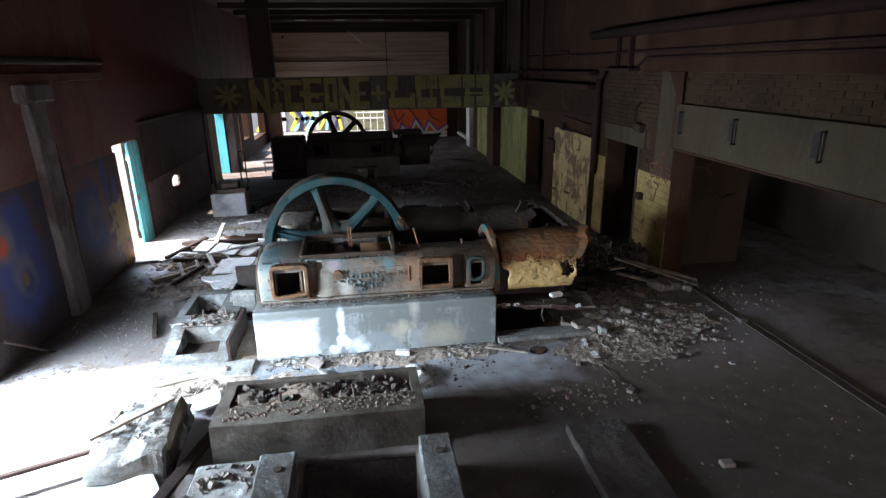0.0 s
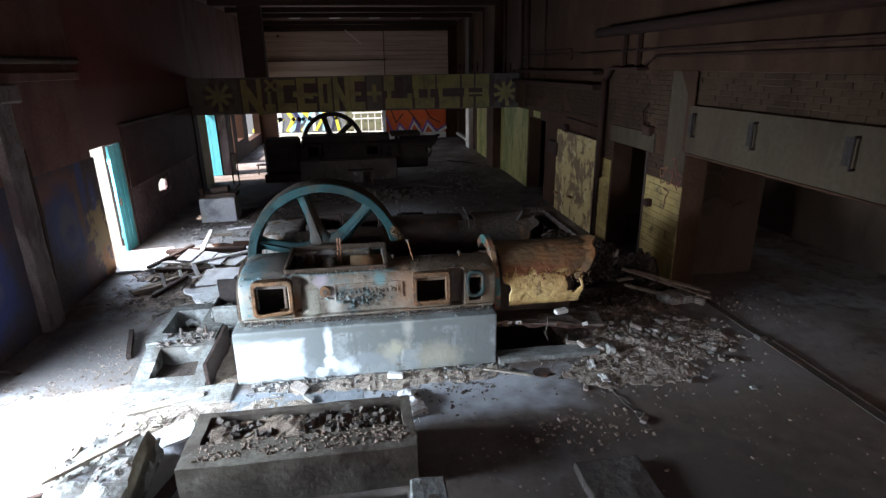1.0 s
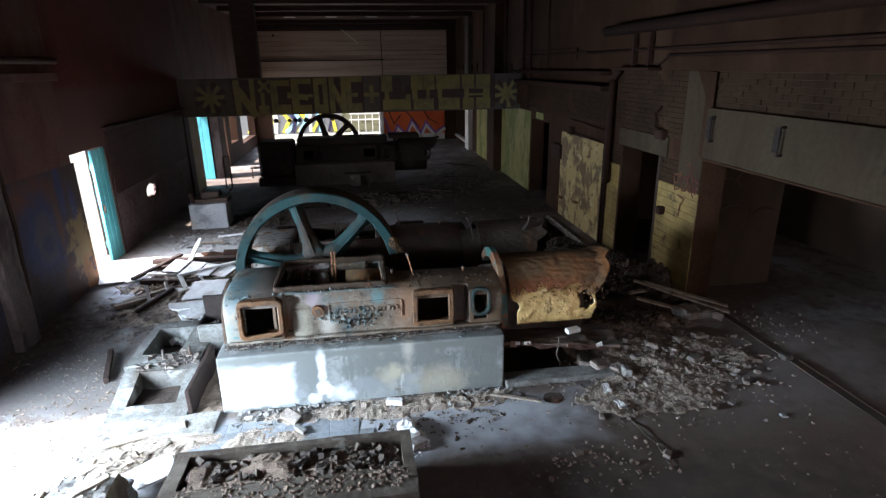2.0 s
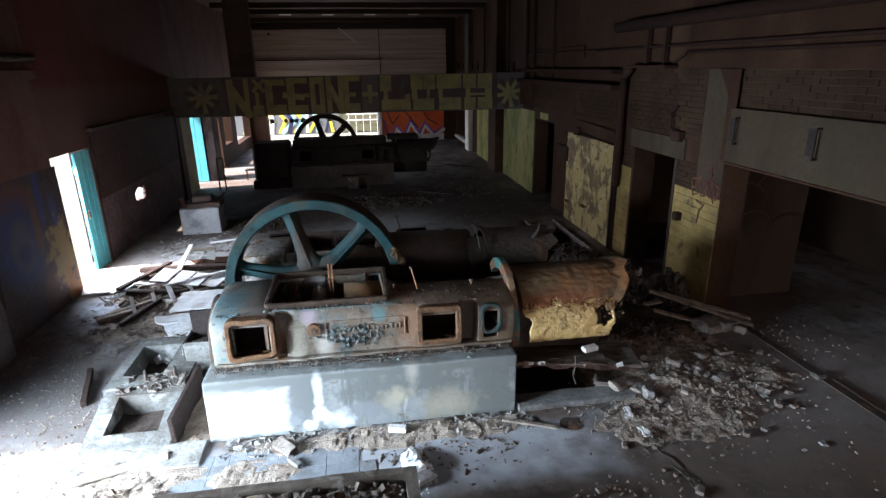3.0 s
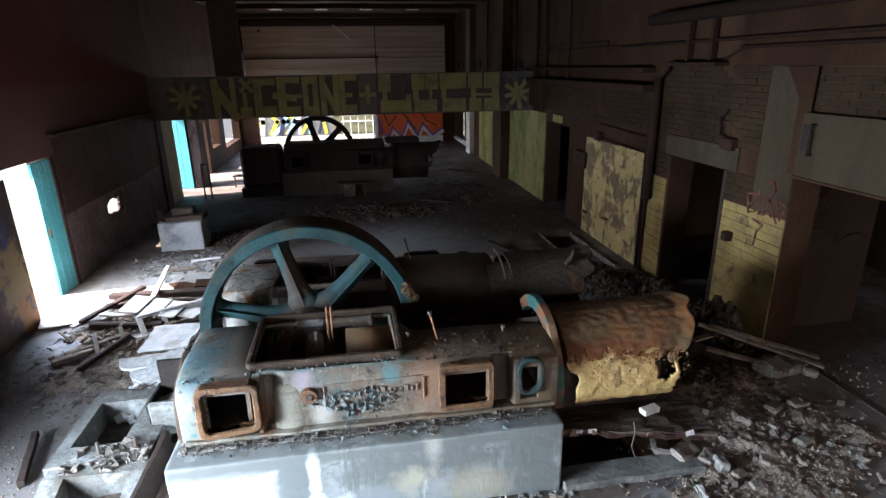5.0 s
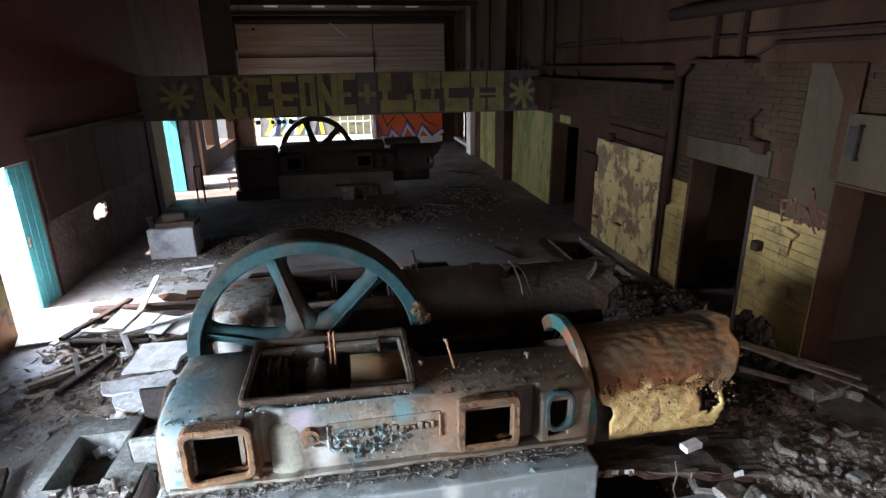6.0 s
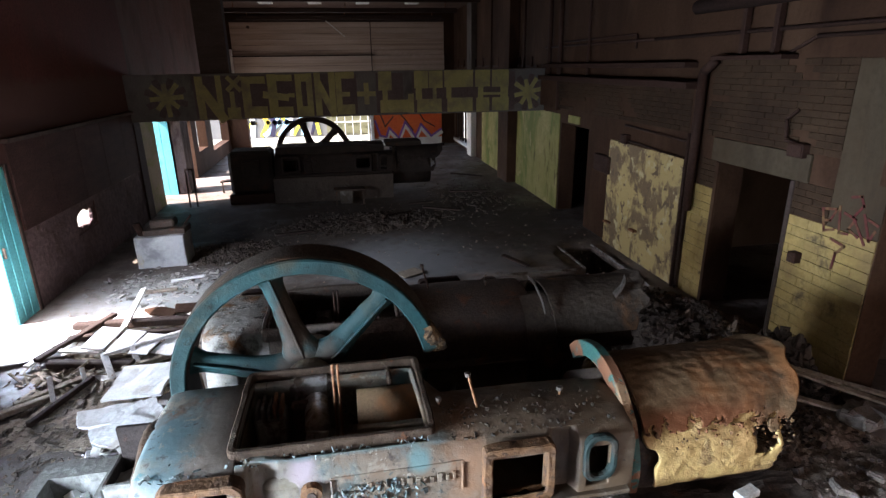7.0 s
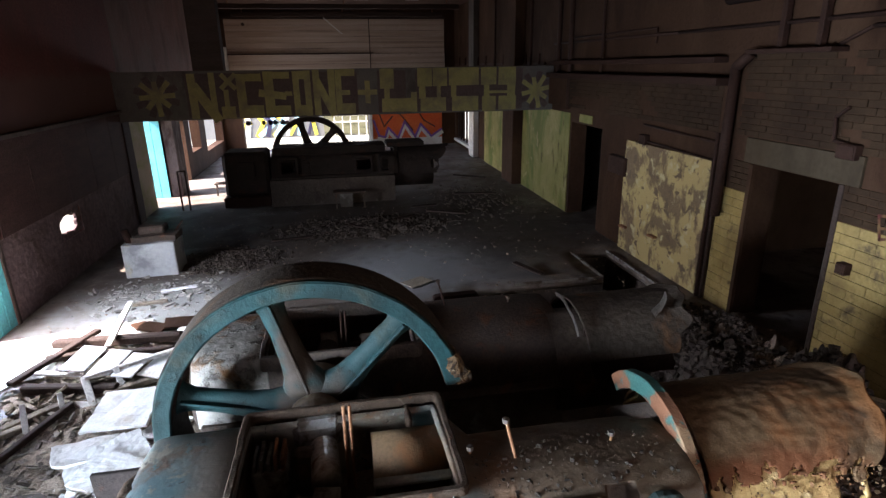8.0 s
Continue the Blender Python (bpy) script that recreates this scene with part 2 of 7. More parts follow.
M_BED = washed(surf("flaking_tan_paint_on_cast_iron", (0.116, 0.0951, 0.0691), (0.166, 0.139, 0.104), 1.3, 0.5, spec=0.45, bump=0.22, fine=18, speck=0.15,
              layers=[((0.106, 0.0621, 0.0353), 1.3, 0.56, 0.09, ONE, 0.8), ((0.0599, 0.0951, 0.0951), 1.7, 0.61, 0.06, ONE, 0.45), ((0.0423, 0.0317, 0.0254), 2.6, 0.62, 0.09, ONE, 0.9), ((0.226, 0.212, 0.18), 1.6, 0.63, 0.08, ONE, 0.6), ((0.176, 0.144, 0.106), 6, 0.60, 0.07, ONE, 0.5), ((0.0388, 0.0282, 0.0212), 15, 0.655, 0.04, ONE, 0.9), ((0.246, 0.22, 0.176), 4.2, 0.63, 0.05, ONE, 0.5), ((0.041, 0.0295, 0.023), 8, 0.635, 0.05, ONE, 0.9), ((0.0615, 0.102, 0.0984), 11, 0.66, 0.03, ONE, 0.45), ((0.25, 0.225, 0.18), 17, 0.65, 0.012, ONE, 0.5), ((0.045, 0.05, 0.045), 13, 0.645, 0.012, ONE, 0.6), ((0.14, 0.07, 0.035), 3.1, 0.63, 0.03, ONE, 0.85), ((0.03, 0.024, 0.019), 26, 0.66, 0.012, ONE, 0.9)]),
    [((0.292, 0.271, 0.224), (-0.62, 6.6, 0.88), (0.10, 0, 0.24), 0.5, False, 2.0), ((0.284, 0.232, 0.241), (-0.46, 6.6, 1.08), (0.07, 0, 0.10), 0.6, False, 1.6), ((0.31, 0.284, 0.241), (-0.34, 6.6, 0.80), (0.07, 0, 0.16), 0.6, False, 2.2),
     # The dark spot at x 1.12 paints the shade of the recess by the oval.
     ((0.098, 0.064, 0.037), (1.15, 6.7, 0.95), (0.62, 0, 0.55), 0.4, False, 2.2), ((0.105, 0.068, 0.04), (0.75, 6.9, 1.16), (0.9, 0.3, 0.05), 0.5, False, 2.0), ((0.172, 0.0903, 0.0473), (0.52, 6.6, 0.95), (0.10, 0, 0.22), 0.6, False, 2.0), ((0.043, 0.0327, 0.0258), (1.12, 6.6, 0.90), (0.09, 0, 0.22), 0.6, False, 1.6),
     ((0.172, 0.0903, 0.0473), (-0.75, 6.6, 0.78), (0.06, 0, 0.16), 0.6, False, 2.0), ((0.086, 0.138, 0.138), (-0.45, 6.6, 1.165), (0.645, 0.12, 0.0258), 0.5, True, 2.0), ((0.086, 0.146, 0.142), (0.22, 6.6, 1.06), (0.06, 0, 0.07), 0.4, False, 2.0)], 7.0)
M_TEAL_IRON = surf("flaking_teal_enamel_on_iron", (0.006056, 0.03216, 0.03347), (0.009426, 0.04325, 0.04386), 2.4, 0.6, spec=0.2, bump=0.3, fine=28, speck=0.25,
                   layers=[((0.007409, 0.01663, 0.01616), 1.4, 0.54, 0.1, ONE, 0.8), ((0.02861, 0.03327, 0.02424), 2.2, 0.60, 0.06, ONE, 0.85), ((0.01851, 0.05544, 0.05482), 3.2, 0.64, 0.06, ONE, 0.5), ((0.008408, 0.01108, 0.009806), 8, 0.63, 0.04, ONE, 0.9)])
washed(M_TEAL_IRON, [((0.026, 0.018, 0.012), (-0.57, 8, 1.50), (0.12, 0, 0.33), 0.3, False, 1.6), ((0.012, 0.010, 0.008), (-1.0, 8, 0.93), (0.18, 0, 0.10), 0.4, False, 2.0), ((0.046, 0.034, 0.025), (-0.47, 8, 0.985), (0.27, 0, 0.27), 0.35, False, 1.4), ((0.03, 0.017, 0.01), (-0.47, 8, 1.0), (0.16, 0, 0.14), 0.5, False, 1.6)], 9.0)
M_RUST = surf("rusted_iron", (0.19, 0.085, 0.045), (0.30, 0.15, 0.075), 5, 0.85, bump=0.5, fine=45,
              layers=[((0.07, 0.04, 0.03), 6, 0.58, 0.06, ONE, 0.9), ((0.35, 0.31, 0.27), 7, 0.67, 0.04, ONE, 0.7)])
M_FRAMERUST = surf("brown_rusted_iron_frame", (0.118, 0.058, 0.028), (0.165, 0.09, 0.045), 4, 0.8, bump=0.5, fine=40, speck=0.3,
                   layers=[((0.072, 0.0432, 0.0288), 4, 0.56, 0.08, ONE, 0.9), ((0.2, 0.15, 0.1), 6, 0.66, 0.05, ONE, 0.7), ((0.045, 0.028, 0.02), 14, 0.62, 0.015, ONE, 0.9), ((0.19, 0.085, 0.04), 9, 0.63, 0.02, ONE, 0.9)])
M_RIMTEAL = surf("dark_greyed_teal_rim", (0.016, 0.03, 0.028), (0.03, 0.045, 0.04), 4, 0.7, spec=0.15, bump=0.3, speck=0.25,
                 layers=[((0.05, 0.034, 0.025), 4, 0.53, 0.08, ONE, 0.85)])
M_FRAMECONC = surf("grimy_pale_concrete", (0.13, 0.128, 0.115), (0.20, 0.197, 0.18), 2.2, 0.85, bump=0.5, fine=22,
              layers=[((0.075, 0.064, 0.052), 1.8, 0.56, 0.09, ONE, 0.9), ((0.34, 0.34, 0.32), 3.5, 0.62, 0.07, ONE, 0.8)])
M_SLAB = surf("dark_concrete", (0.065, 0.052, 0.043), (0.10, 0.083, 0.07), 1.6, 0.85, bump=0.4, fine=18, speck=0.3,
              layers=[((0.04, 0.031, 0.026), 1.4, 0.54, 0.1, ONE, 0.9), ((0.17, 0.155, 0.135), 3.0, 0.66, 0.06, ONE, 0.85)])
M_TILE = surf("worn_grey_floor_tile", (0.194, 0.207, 0.217), (0.252, 0.265, 0.274), 2.5, 0.5, bump=0.2, fine=25, islands=0.07, speck=0.15, spec=0.3,
              layers=[((0.144, 0.141, 0.133), 3, 0.58, 0.07, ONE, 0.8), ((0.374, 0.392, 0.403), 1.7, 0.66, 0.05, ONE, 0.5)])
M_GRIT = surf("brown_grey_grit", (0.0884, 0.0707, 0.0564), (0.136, 0.114, 0.0952), 6, 0.92, bump=0.5, fine=60, islands=0.25)
M_RAIL = surf("dark_worn_steel", (0.06, 0.048, 0.04), (0.095, 0.078, 0.066), 5, 0.75, spec=0.2, bump=0.25,
              layers=[((0.09, 0.052, 0.034), 6, 0.6, 0.06, ONE, 0.85)])
M_BLACK = surf("black_greasy_iron", (0.0585, 0.0442, 0.0364), (0.0936, 0.0676, 0.052), 4, 0.75, spec=0.15, bump=0.4,
               layers=[((0.13, 0.06071, 0.03419), 5, 0.63, 0.05, ONE, 0.85)])
M_STEEL = surf("grey_oxidised_steel", (0.30, 0.29, 0.27), (0.42, 0.40, 0.37), 6, 0.45, metal=0.6, bump=0.2,
               layers=[((0.16, 0.09, 0.05), 7, 0.6, 0.06, ONE, 0.85)])
M_LAG = surf("golden_lagging_with_rust", (0.432, 0.2813, 0.096), (0.54, 0.3735, 0.148), 3.0, 0.42, spec=0.6, bump=0.7, fine=16, speck=0.3,
             layers=[((0.324, 0.1746, 0.056), 2.2, 0.54, 0.1, ONE, 0.8), ((0.1404, 0.0776, 0.032), 5, 0.63, 0.06, ONE, 0.9), ((0.7776, 0.6014, 0.304), 4.5, 0.62, 0.06, ONE, 0.5)])
M_LAG_TOP = washed(surf("brown_dusty_rust_crust", (0.108, 0.06398, 0.0311), (0.1512, 0.08939, 0.04355), 2.2, 0.8, speck=0.3, bump=0.25, fine=45, spec=0.25,
                 layers=[((0.216, 0.08939, 0.03266), 1.8, 0.58, 0.06, ONE, 0.9), ((0.0756, 0.04516, 0.02488), 3.0, 0.60, 0.08, ONE, 0.9)]), [((0.216, 0.08939, 0.0311), (2.97, 6.9, 1.15), (0.0864, 0.3764, 0.311), 0.4, False, 1.8), ((0.162, 0.05834, 0.02333), (2.1, 6.8, 1.0), (0.486, 0.2823, 0.07776), 0.5, False, 2.2)], 7.0)
M_WALL = surf("soot_stained_paint", (0.085, 0.062, 0.056), (0.12, 0.095, 0.085), 1.2, 0.85, bump=0.25, fine=20,
              layers=[((0.055, 0.04, 0.036), 0.8, 0.55, 0.1, (1, 1, 0.5), 0.85), ((0.19, 0.165, 0.145), 1.8, 0.68, 0.04, ONE, 0.8)])
M_WALL_RED = surf("dull_red_brown_paint", (0.1115, 0.04757, 0.03745), (0.1449, 0.06768, 0.05399), 0.8, 0.8, bump=0.25, fine=20, speck=0.25,
                  layers=[((0.1203, 0.07557, 0.06124), 0.7, 0.53, 0.1, ONE, 0.85), ((0.07272, 0.03691, 0.02952), 1.5, 0.58, 0.1, (1, 1, 0.4), 0.85)])
M_WALL_MID = washed(surf("red_and_grey_sooty_paint", (0.102, 0.03277, 0.02674), (0.132, 0.04485, 0.03709), 0.8, 0.8, bump=0.25, fine=20, speck=0.25,
                  layers=[((0.09, 0.03968, 0.03277), 1.2, 0.57, 0.1, (1, 1, 0.5), 0.85)]), [((0.108, 0.05692, 0.04916), (-4.6, 14, 2.3), (0, 0, 0.85), 0.10, True, 0.25)])
# Very dark brown plaster tones, far below the other walls.
M_WALL_R = surf("dark_brown_plaster", (0.03474, 0.01614, 0.008546), (0.04812, 0.02315, 0.01265), 1.0, 0.9, bump=0.3, fine=20, speck=0.2,
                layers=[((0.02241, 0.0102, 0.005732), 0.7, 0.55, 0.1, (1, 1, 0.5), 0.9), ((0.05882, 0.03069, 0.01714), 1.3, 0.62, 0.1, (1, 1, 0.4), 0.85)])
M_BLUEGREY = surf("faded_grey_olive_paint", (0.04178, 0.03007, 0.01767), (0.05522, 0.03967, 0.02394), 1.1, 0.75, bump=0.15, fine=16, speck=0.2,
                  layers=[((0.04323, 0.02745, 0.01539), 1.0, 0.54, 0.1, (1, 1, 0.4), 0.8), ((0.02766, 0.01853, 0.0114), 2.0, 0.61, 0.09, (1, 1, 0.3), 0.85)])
M_DADO = surf("dirty_golden_yellow_glaze", (0.247, 0.169, 0.0562), (0.3, 0.217, 0.0863), 1.6, 0.5, bump=0.15, fine=30, islands=0.05, speck=0.2,
              layers=[((0.135, 0.09, 0.0375), 1.1, 0.54, 0.1, ONE, 0.7), ((0.0675, 0.048, 0.027), 3.2, 0.64, 0.07, ONE, 0.8)])
M_GREENWALL = surf("mossy_cream_green_paint", (0.2167, 0.1954, 0.0561), (0.289, 0.2457, 0.0891), 1.6, 0.65, bump=0.2,
                   layers=[((0.1088, 0.1258, 0.03042), 1.4, 0.54, 0.08, (1, 1, 0.5), 0.7), ((0.3323, 0.2642, 0.1309), 2.4, 0.64, 0.06, ONE, 0.7), ((0.07225, 0.05032, 0.02101), 3.5, 0.64, 0.05, (1, 1, 0.4), 0.8)])
# Brick kept as dark as the plaster around it.
M_BRICK = surf("dark_tan_brick", (0.03129, 0.01739, 0.009374), (0.04489, 0.02605, 0.01429), 2, 0.9, bump=0.4, fine=50, islands=0.10, speck=0.2,
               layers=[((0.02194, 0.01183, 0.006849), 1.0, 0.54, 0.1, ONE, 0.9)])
M_MORTAR = surf("brown_mortar", (0.0605, 0.039, 0.0234), (0.0858, 0.056, 0.0342), 4, 0.95, bump=0.4)
M_PLASTER = surf("peeling_cream_plaster", (0.187, 0.13, 0.0765), (0.154, 0.105, 0.063), 3, 0.9, bump=0.5, fine=30, speck=0.25,
                 layers=[((0.38, 0.28, 0.12), 1.7, 0.49, 0.03, (1, 1, 0.8), 0.6), ((0.44, 0.36, 0.20), 3.6, 0.60, 0.03, ONE, 0.65), ((0.13, 0.092, 0.06), 5.5, 0.59, 0.03, ONE, 0.9)])
M_BEAM = surf("grey_painted_concrete_beam", (0.068, 0.05984, 0.05304), (0.0918, 0.0816, 0.07276), 1.5, 0.8, bump=0.2, speck=0.25,
              layers=[((0.0408, 0.034, 0.02924), 2, 0.6, 0.08, (1, 1, 0.5), 0.85)])
M_LETTER = surf("olive_yellow_spray_paint", (0.162, 0.14, 0.054), (0.205, 0.178, 0.0702), 3, 0.65, bump=0.05, speck=0.2, layers=[((0.108, 0.095, 0.0562), 2.2, 0.57, 0.1, ONE, 0.8)])
M_DARKPAINT = surf("dark_brown_spray_paint", (0.05, 0.033, 0.03), (0.07, 0.048, 0.043), 4, 0.7, bump=0.05)
M_WHITEBOARD = surf("yellowed_brown_white_boards", (0.432, 0.3312, 0.2664), (0.504, 0.4032, 0.3312), 1.5, 0.6, bump=0.15, stretch=(0.3, 1, 8),
                    layers=[((0.3024, 0.2232, 0.1728), 1.4, 0.55, 0.1, (0.2, 1, 6), 0.75)])
M_CEIL = surf("sooty_ceiling", (0.09522, 0.05985, 0.04692), (0.138, 0.08778, 0.069), 1.2, 0.9, bump=0.3)
M_DARKWOOD = surf("dark_stained_timber", (0.03312, 0.02166, 0.01766), (0.05175, 0.0342, 0.0276), 2, 0.85, bump=0.4, stretch=(1, 6, 6))
M_TEALDOOR = surf("bright_teal_gloss_paint", (0.10, 0.50, 0.56), (0.14, 0.58, 0.64), 2.5, 0.35, spec=0.4, bump=0.08,
                  layers=[((0.05, 0.30, 0.34), 3, 0.64, 0.05, (1, 1, 0.4), 0.5)])
M_WHITEPAINT = surf("chipped_white_paint", (0.62, 0.60, 0.56), (0.72, 0.70, 0.66), 3, 0.6, bump=0.15,
                    layers=[((0.38, 0.33, 0.27), 4, 0.63, 0.04, ONE, 0.8)])
M_BOARD = surf("white_ceiling_board", (0.72, 0.72, 0.70), (0.80, 0.80, 0.78), 4, 0.8, bump=0.15, speck=0.15,
               layers=[((0.48, 0.43, 0.36), 2.6, 0.61, 0.08, ONE, 0.85)], islands=0.06)
M_WOOD = surf("grey_weathered_wood", (0.23, 0.185, 0.14), (0.34, 0.29, 0.23), 2.5, 0.85, bump=0.4, stretch=(2, 2, 6), islands=0.15,
              layers=[((0.12, 0.09, 0.065), 5, 0.6, 0.06, ONE, 0.9)])
M_RUBBLE = surf("mixed_rubble", (0.1522, 0.1231, 0.1003), (0.2508, 0.2149, 0.1836), 6, 0.92, bump=0.5, fine=60, islands=0.35)
M_CHIP = surf("pale_flaked_debris", (0.2856, 0.2664, 0.2379), (0.3997, 0.3807, 0.3521), 6, 0.88, bump=0.3, islands=0.4)
M_FLAKE = surf("curled_teal_paint_flakes", (0.0765, 0.1062, 0.1062), (0.221, 0.2465, 0.238), 9, 0.5, bump=0.1, islands=0.35)
M_FLAKERUST = surf("pale_flaking_rust", (0.13, 0.08, 0.05), (0.20, 0.14, 0.10), 9, 0.85, bump=0.4)
M_DARKFLAKE = surf("dark_paint_flakes", (0.018, 0.0145, 0.011), (0.042, 0.032, 0.024), 9, 0.7, spec=0.15, bump=0.2, islands=0.4)
M_EDGE = surf("pale_worn_edge", (0.156, 0.143, 0.13), (0.234, 0.221, 0.2015), 5, 0.7, bump=0.3, layers=[((0.065, 0.0455, 0.0325), 6, 0.55, 0.05, ONE, 0.9)])
M_REDTAG = surf("dark_red_spray_paint", (0.07, 0.016, 0.014), (0.09, 0.022, 0.02), 5, 0.6, bump=0.02, layers=[((0.12, 0.07, 0.03), 6, 0.56, 0.08, ONE, 0.7)])
M_ORANGE = surf("orange_red_mural_paint", (0.62, 0.10, 0.035), (0.70, 0.17, 0.05), 1.5, 0.6, bump=0.05)
M_PURPLE = surf("violet_outline_paint", (0.20, 0.09, 0.35), (0.26, 0.13, 0.40), 4, 0.6, bump=0.02)
M_YELLOW = surf("bright_yellow_mural_paint", (0.80, 0.66, 0.06), (0.85, 0.72, 0.12), 4, 0.6, bump=0.02)
M_CYAN = surf("pale_cyan_mural_paint", (0.35, 0.66, 0.78), (0.45, 0.72, 0.82), 4, 0.6, bump=0.02)
M_YARD = surf("pale_yard_gravel", (0.176, 0.176, 0.14), (0.21, 0.211, 0.172), 1.5, 0.9, bump=0.4)
M_BLUE = surf("deep_blue_mural_paint", (0.034, 0.042, 0.105), (0.048, 0.056, 0.13), 2, 0.75, bump=0.05, layers=[((0.045, 0.036, 0.05), 1.6, 0.53, 0.12, ONE, 0.7)])
M_RUSTMURAL = surf("rust_red_mural_paint", (0.12, 0.045, 0.028), (0.15, 0.062, 0.038), 3, 0.7, bump=0.05, layers=[((0.06, 0.04, 0.042), 2.3, 0.52, 0.1, ONE, 0.7)])
M_MURAL = washed(surf("blue_and_rust_mural", (0.045, 0.032, 0.03), (0.062, 0.046, 0.043), 1.0, 0.8, bump=0.12, fine=20,
               layers=[((0.035, 0.035, 0.055), 0.9, 0.55, 0.1, (1, 1.2, 0.8), 0.7), ((0.075, 0.034, 0.026), 1.3, 0.60, 0.09, (1, 1, 0.8), 0.7), ((0.09, 0.078, 0.07), 1.1, 0.66, 0.08, (1, 1, 0.2), 0.8)]),
    [((0.105, 0.045, 0.03), (0, 6.95, 1.75), (0, 0.55, 0.28), 0.4, False, 1.6), ((0.10, 0.045, 0.032), (0, 9.3, 1.80), (0, 0.7, 0.22), 0.4, False, 1.6),
     ((0.036, 0.044, 0.115), (0, 7.36, 0.90), (0, 0.55, 0.60), 0.22, False, 0.8), ((0.036, 0.044, 0.115), (0, 7.45, 1.62), (0, 0.28, 0.34), 0.3, False, 1.2),
     ((0.085, 0.08, 0.105), (0, 7.36, 0.97), (0, 0.25, 0.30), 0.25, False, 0.9), ((0.04, 0.04, 0.09), (0, 7.40, 0.86), (0, 0.13, 0.17), 0.3, False, 0.9), ((0.13, 0.08, 0.03), (0, 7.36, 0.90), (0, 0.06, 0.09), 0.4, False, 0.9)], 4.0)
washed(M_MURAL, [
     ((0.10, 0.095, 0.105), (0, 7.08, 1.48), (0, 0.24, 0.26), 0.3, False, 0.9), ((0.30, 0.055, 0.03), (0, 7.06, 1.42), (0, 0.11, 0.15), 0.3, False, 0.9),
     ((0.038, 0.044, 0.10), (0, 9.40, 1.20), (0, 0.52, 0.58), 0.3, False, 1.0), ((0.07, 0.062, 0.08), (0, 9.42, 1.18), (0, 0.28, 0.34), 0.3, False, 1.2), ((0.04, 0.042, 0.085), (0, 9.45, 1.05), (0, 0.16, 0.13), 0.4, False, 1.2),
     ((0.038, 0.044, 0.105), (0, 10.05, 1.75), (0, 0.10, 0.42), 0.3, False, 1.2), ((0.04, 0.045, 0.10), (0, 10.35, 1.40), (0, 0.09, 0.40), 0.35, False, 1.2), ((0.09, 0.05, 0.04), (0, 9.85, 1.35), (0, 0.09, 0.45), 0.4, False, 1.4),
     ((0.17, 0.12, 0.055), (0, 10.35, 0.80), (0, 0.30, 0.50), 0.25, False, 3.0), ((0.20, 0.09, 0.03), (0, 10.45, 0.25), (0, 0.25, 0.25), 0.3, False, 3.0)], 6.0)
M_YARDWALL = surf("pale_rendered_yard_wall", (0.18, 0.18, 0.175), (0.22, 0.22, 0.21), 2, 0.85, bump=0.2)
M_YARDBRICK = surf("cream_yard_brick", (0.153, 0.145, 0.084), (0.189, 0.185, 0.113), 5, 0.9, bump=0.4, stretch=(1, 1, 3), layers=[((0.072, 0.075, 0.042), 3, 0.6, 0.05, (0.6, 1, 2), 0.9)])
# The side rooms' dimness is put into these dark tones.
M_SIDEROOM = surf("darkened_brown_plaster", (0.0459, 0.0297, 0.02052), (0.0594, 0.0405, 0.02808), 1.2, 0.88, bump=0.25, speck=0.2,
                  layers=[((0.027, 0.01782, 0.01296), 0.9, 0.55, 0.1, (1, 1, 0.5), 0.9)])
M_HOUSING = surf("faded_teal_over_tan_iron", (0.1613, 0.1322, 0.09475), (0.2275, 0.1901, 0.142), 2.0, 0.6, spec=0.4, bump=0.14, fine=22, speck=0.1,
                 layers=[((0.0805, 0.1322, 0.1382), 1.5, 0.47, 0.08, (1, 1, 0.8), 0.5), ((0.142, 0.1901, 0.193), 3, 0.62, 0.06, ONE, 0.5), ((0.04738, 0.03312, 0.02376), 7, 0.64, 0.05, ONE, 0.9), ((0.142, 0.07114, 0.036), 2.4, 0.61, 0.07, ONE, 0.85), ((0.2304, 0.2088, 0.1656), 5, 0.60, 0.02, ONE, 0.6), ((0.0432, 0.0432, 0.04032), 18, 0.65, 0.012, ONE, 0.8), ((0.0576, 0.1224, 0.1296), 9, 0.63, 0.015, ONE, 0.5)])
washed(M_HOUSING, [((0.135, 0.112, 0.09), (-0.93, 7, 1.1), (0.17, 0, 0), 0.4, False, 1.6), ((0.10, 0.13, 0.135), (-1.25, 6.85, 1.05), (0.12, 0.2, 0.1), 0.5, False, 2.0)], 7.0)
M_STAIN = surf("cream_stained_iron", (0.221, 0.196, 0.149), (0.306, 0.281, 0.225), 3, 0.6, bump=0.3, speck=0.2, layers=[((0.145, 0.085, 0.051), 2.5, 0.55, 0.08, (1, 1, 0.5), 0.8)])
M_CRUSTED = surf("pale_crusted_iron", (0.27, 0.25, 0.22), (0.36, 0.34, 0.30), 3, 0.9, bump=0.8, fine=14, speck=0.3,
                 layers=[((0.22, 0.11, 0.05), 3.2, 0.58, 0.05, ONE, 0.9), ((0.05, 0.04, 0.035), 5, 0.6, 0.05, ONE, 0.9)])
M_DEBRIS = surf("crumbled_brown_debris", (0.2672, 0.2099, 0.1602), (0.3816, 0.3179, 0.2544), 5, 0.95, bump=0.6, fine=60, speck=0.4,
                layers=[((0.556, 0.4974, 0.4237), 22, 0.66, 0.05, ONE, 0.9), ((0.1464, 0.1126, 0.08774), 12, 0.61, 0.07, ONE, 0.95)])
M_DARKBOARD = surf("tarred_black_boards", (0.05016, 0.02448, 0.02023), (0.0798, 0.03978, 0.03324), 2, 0.85, bump=0.3, stretch=(1, 1, 4))
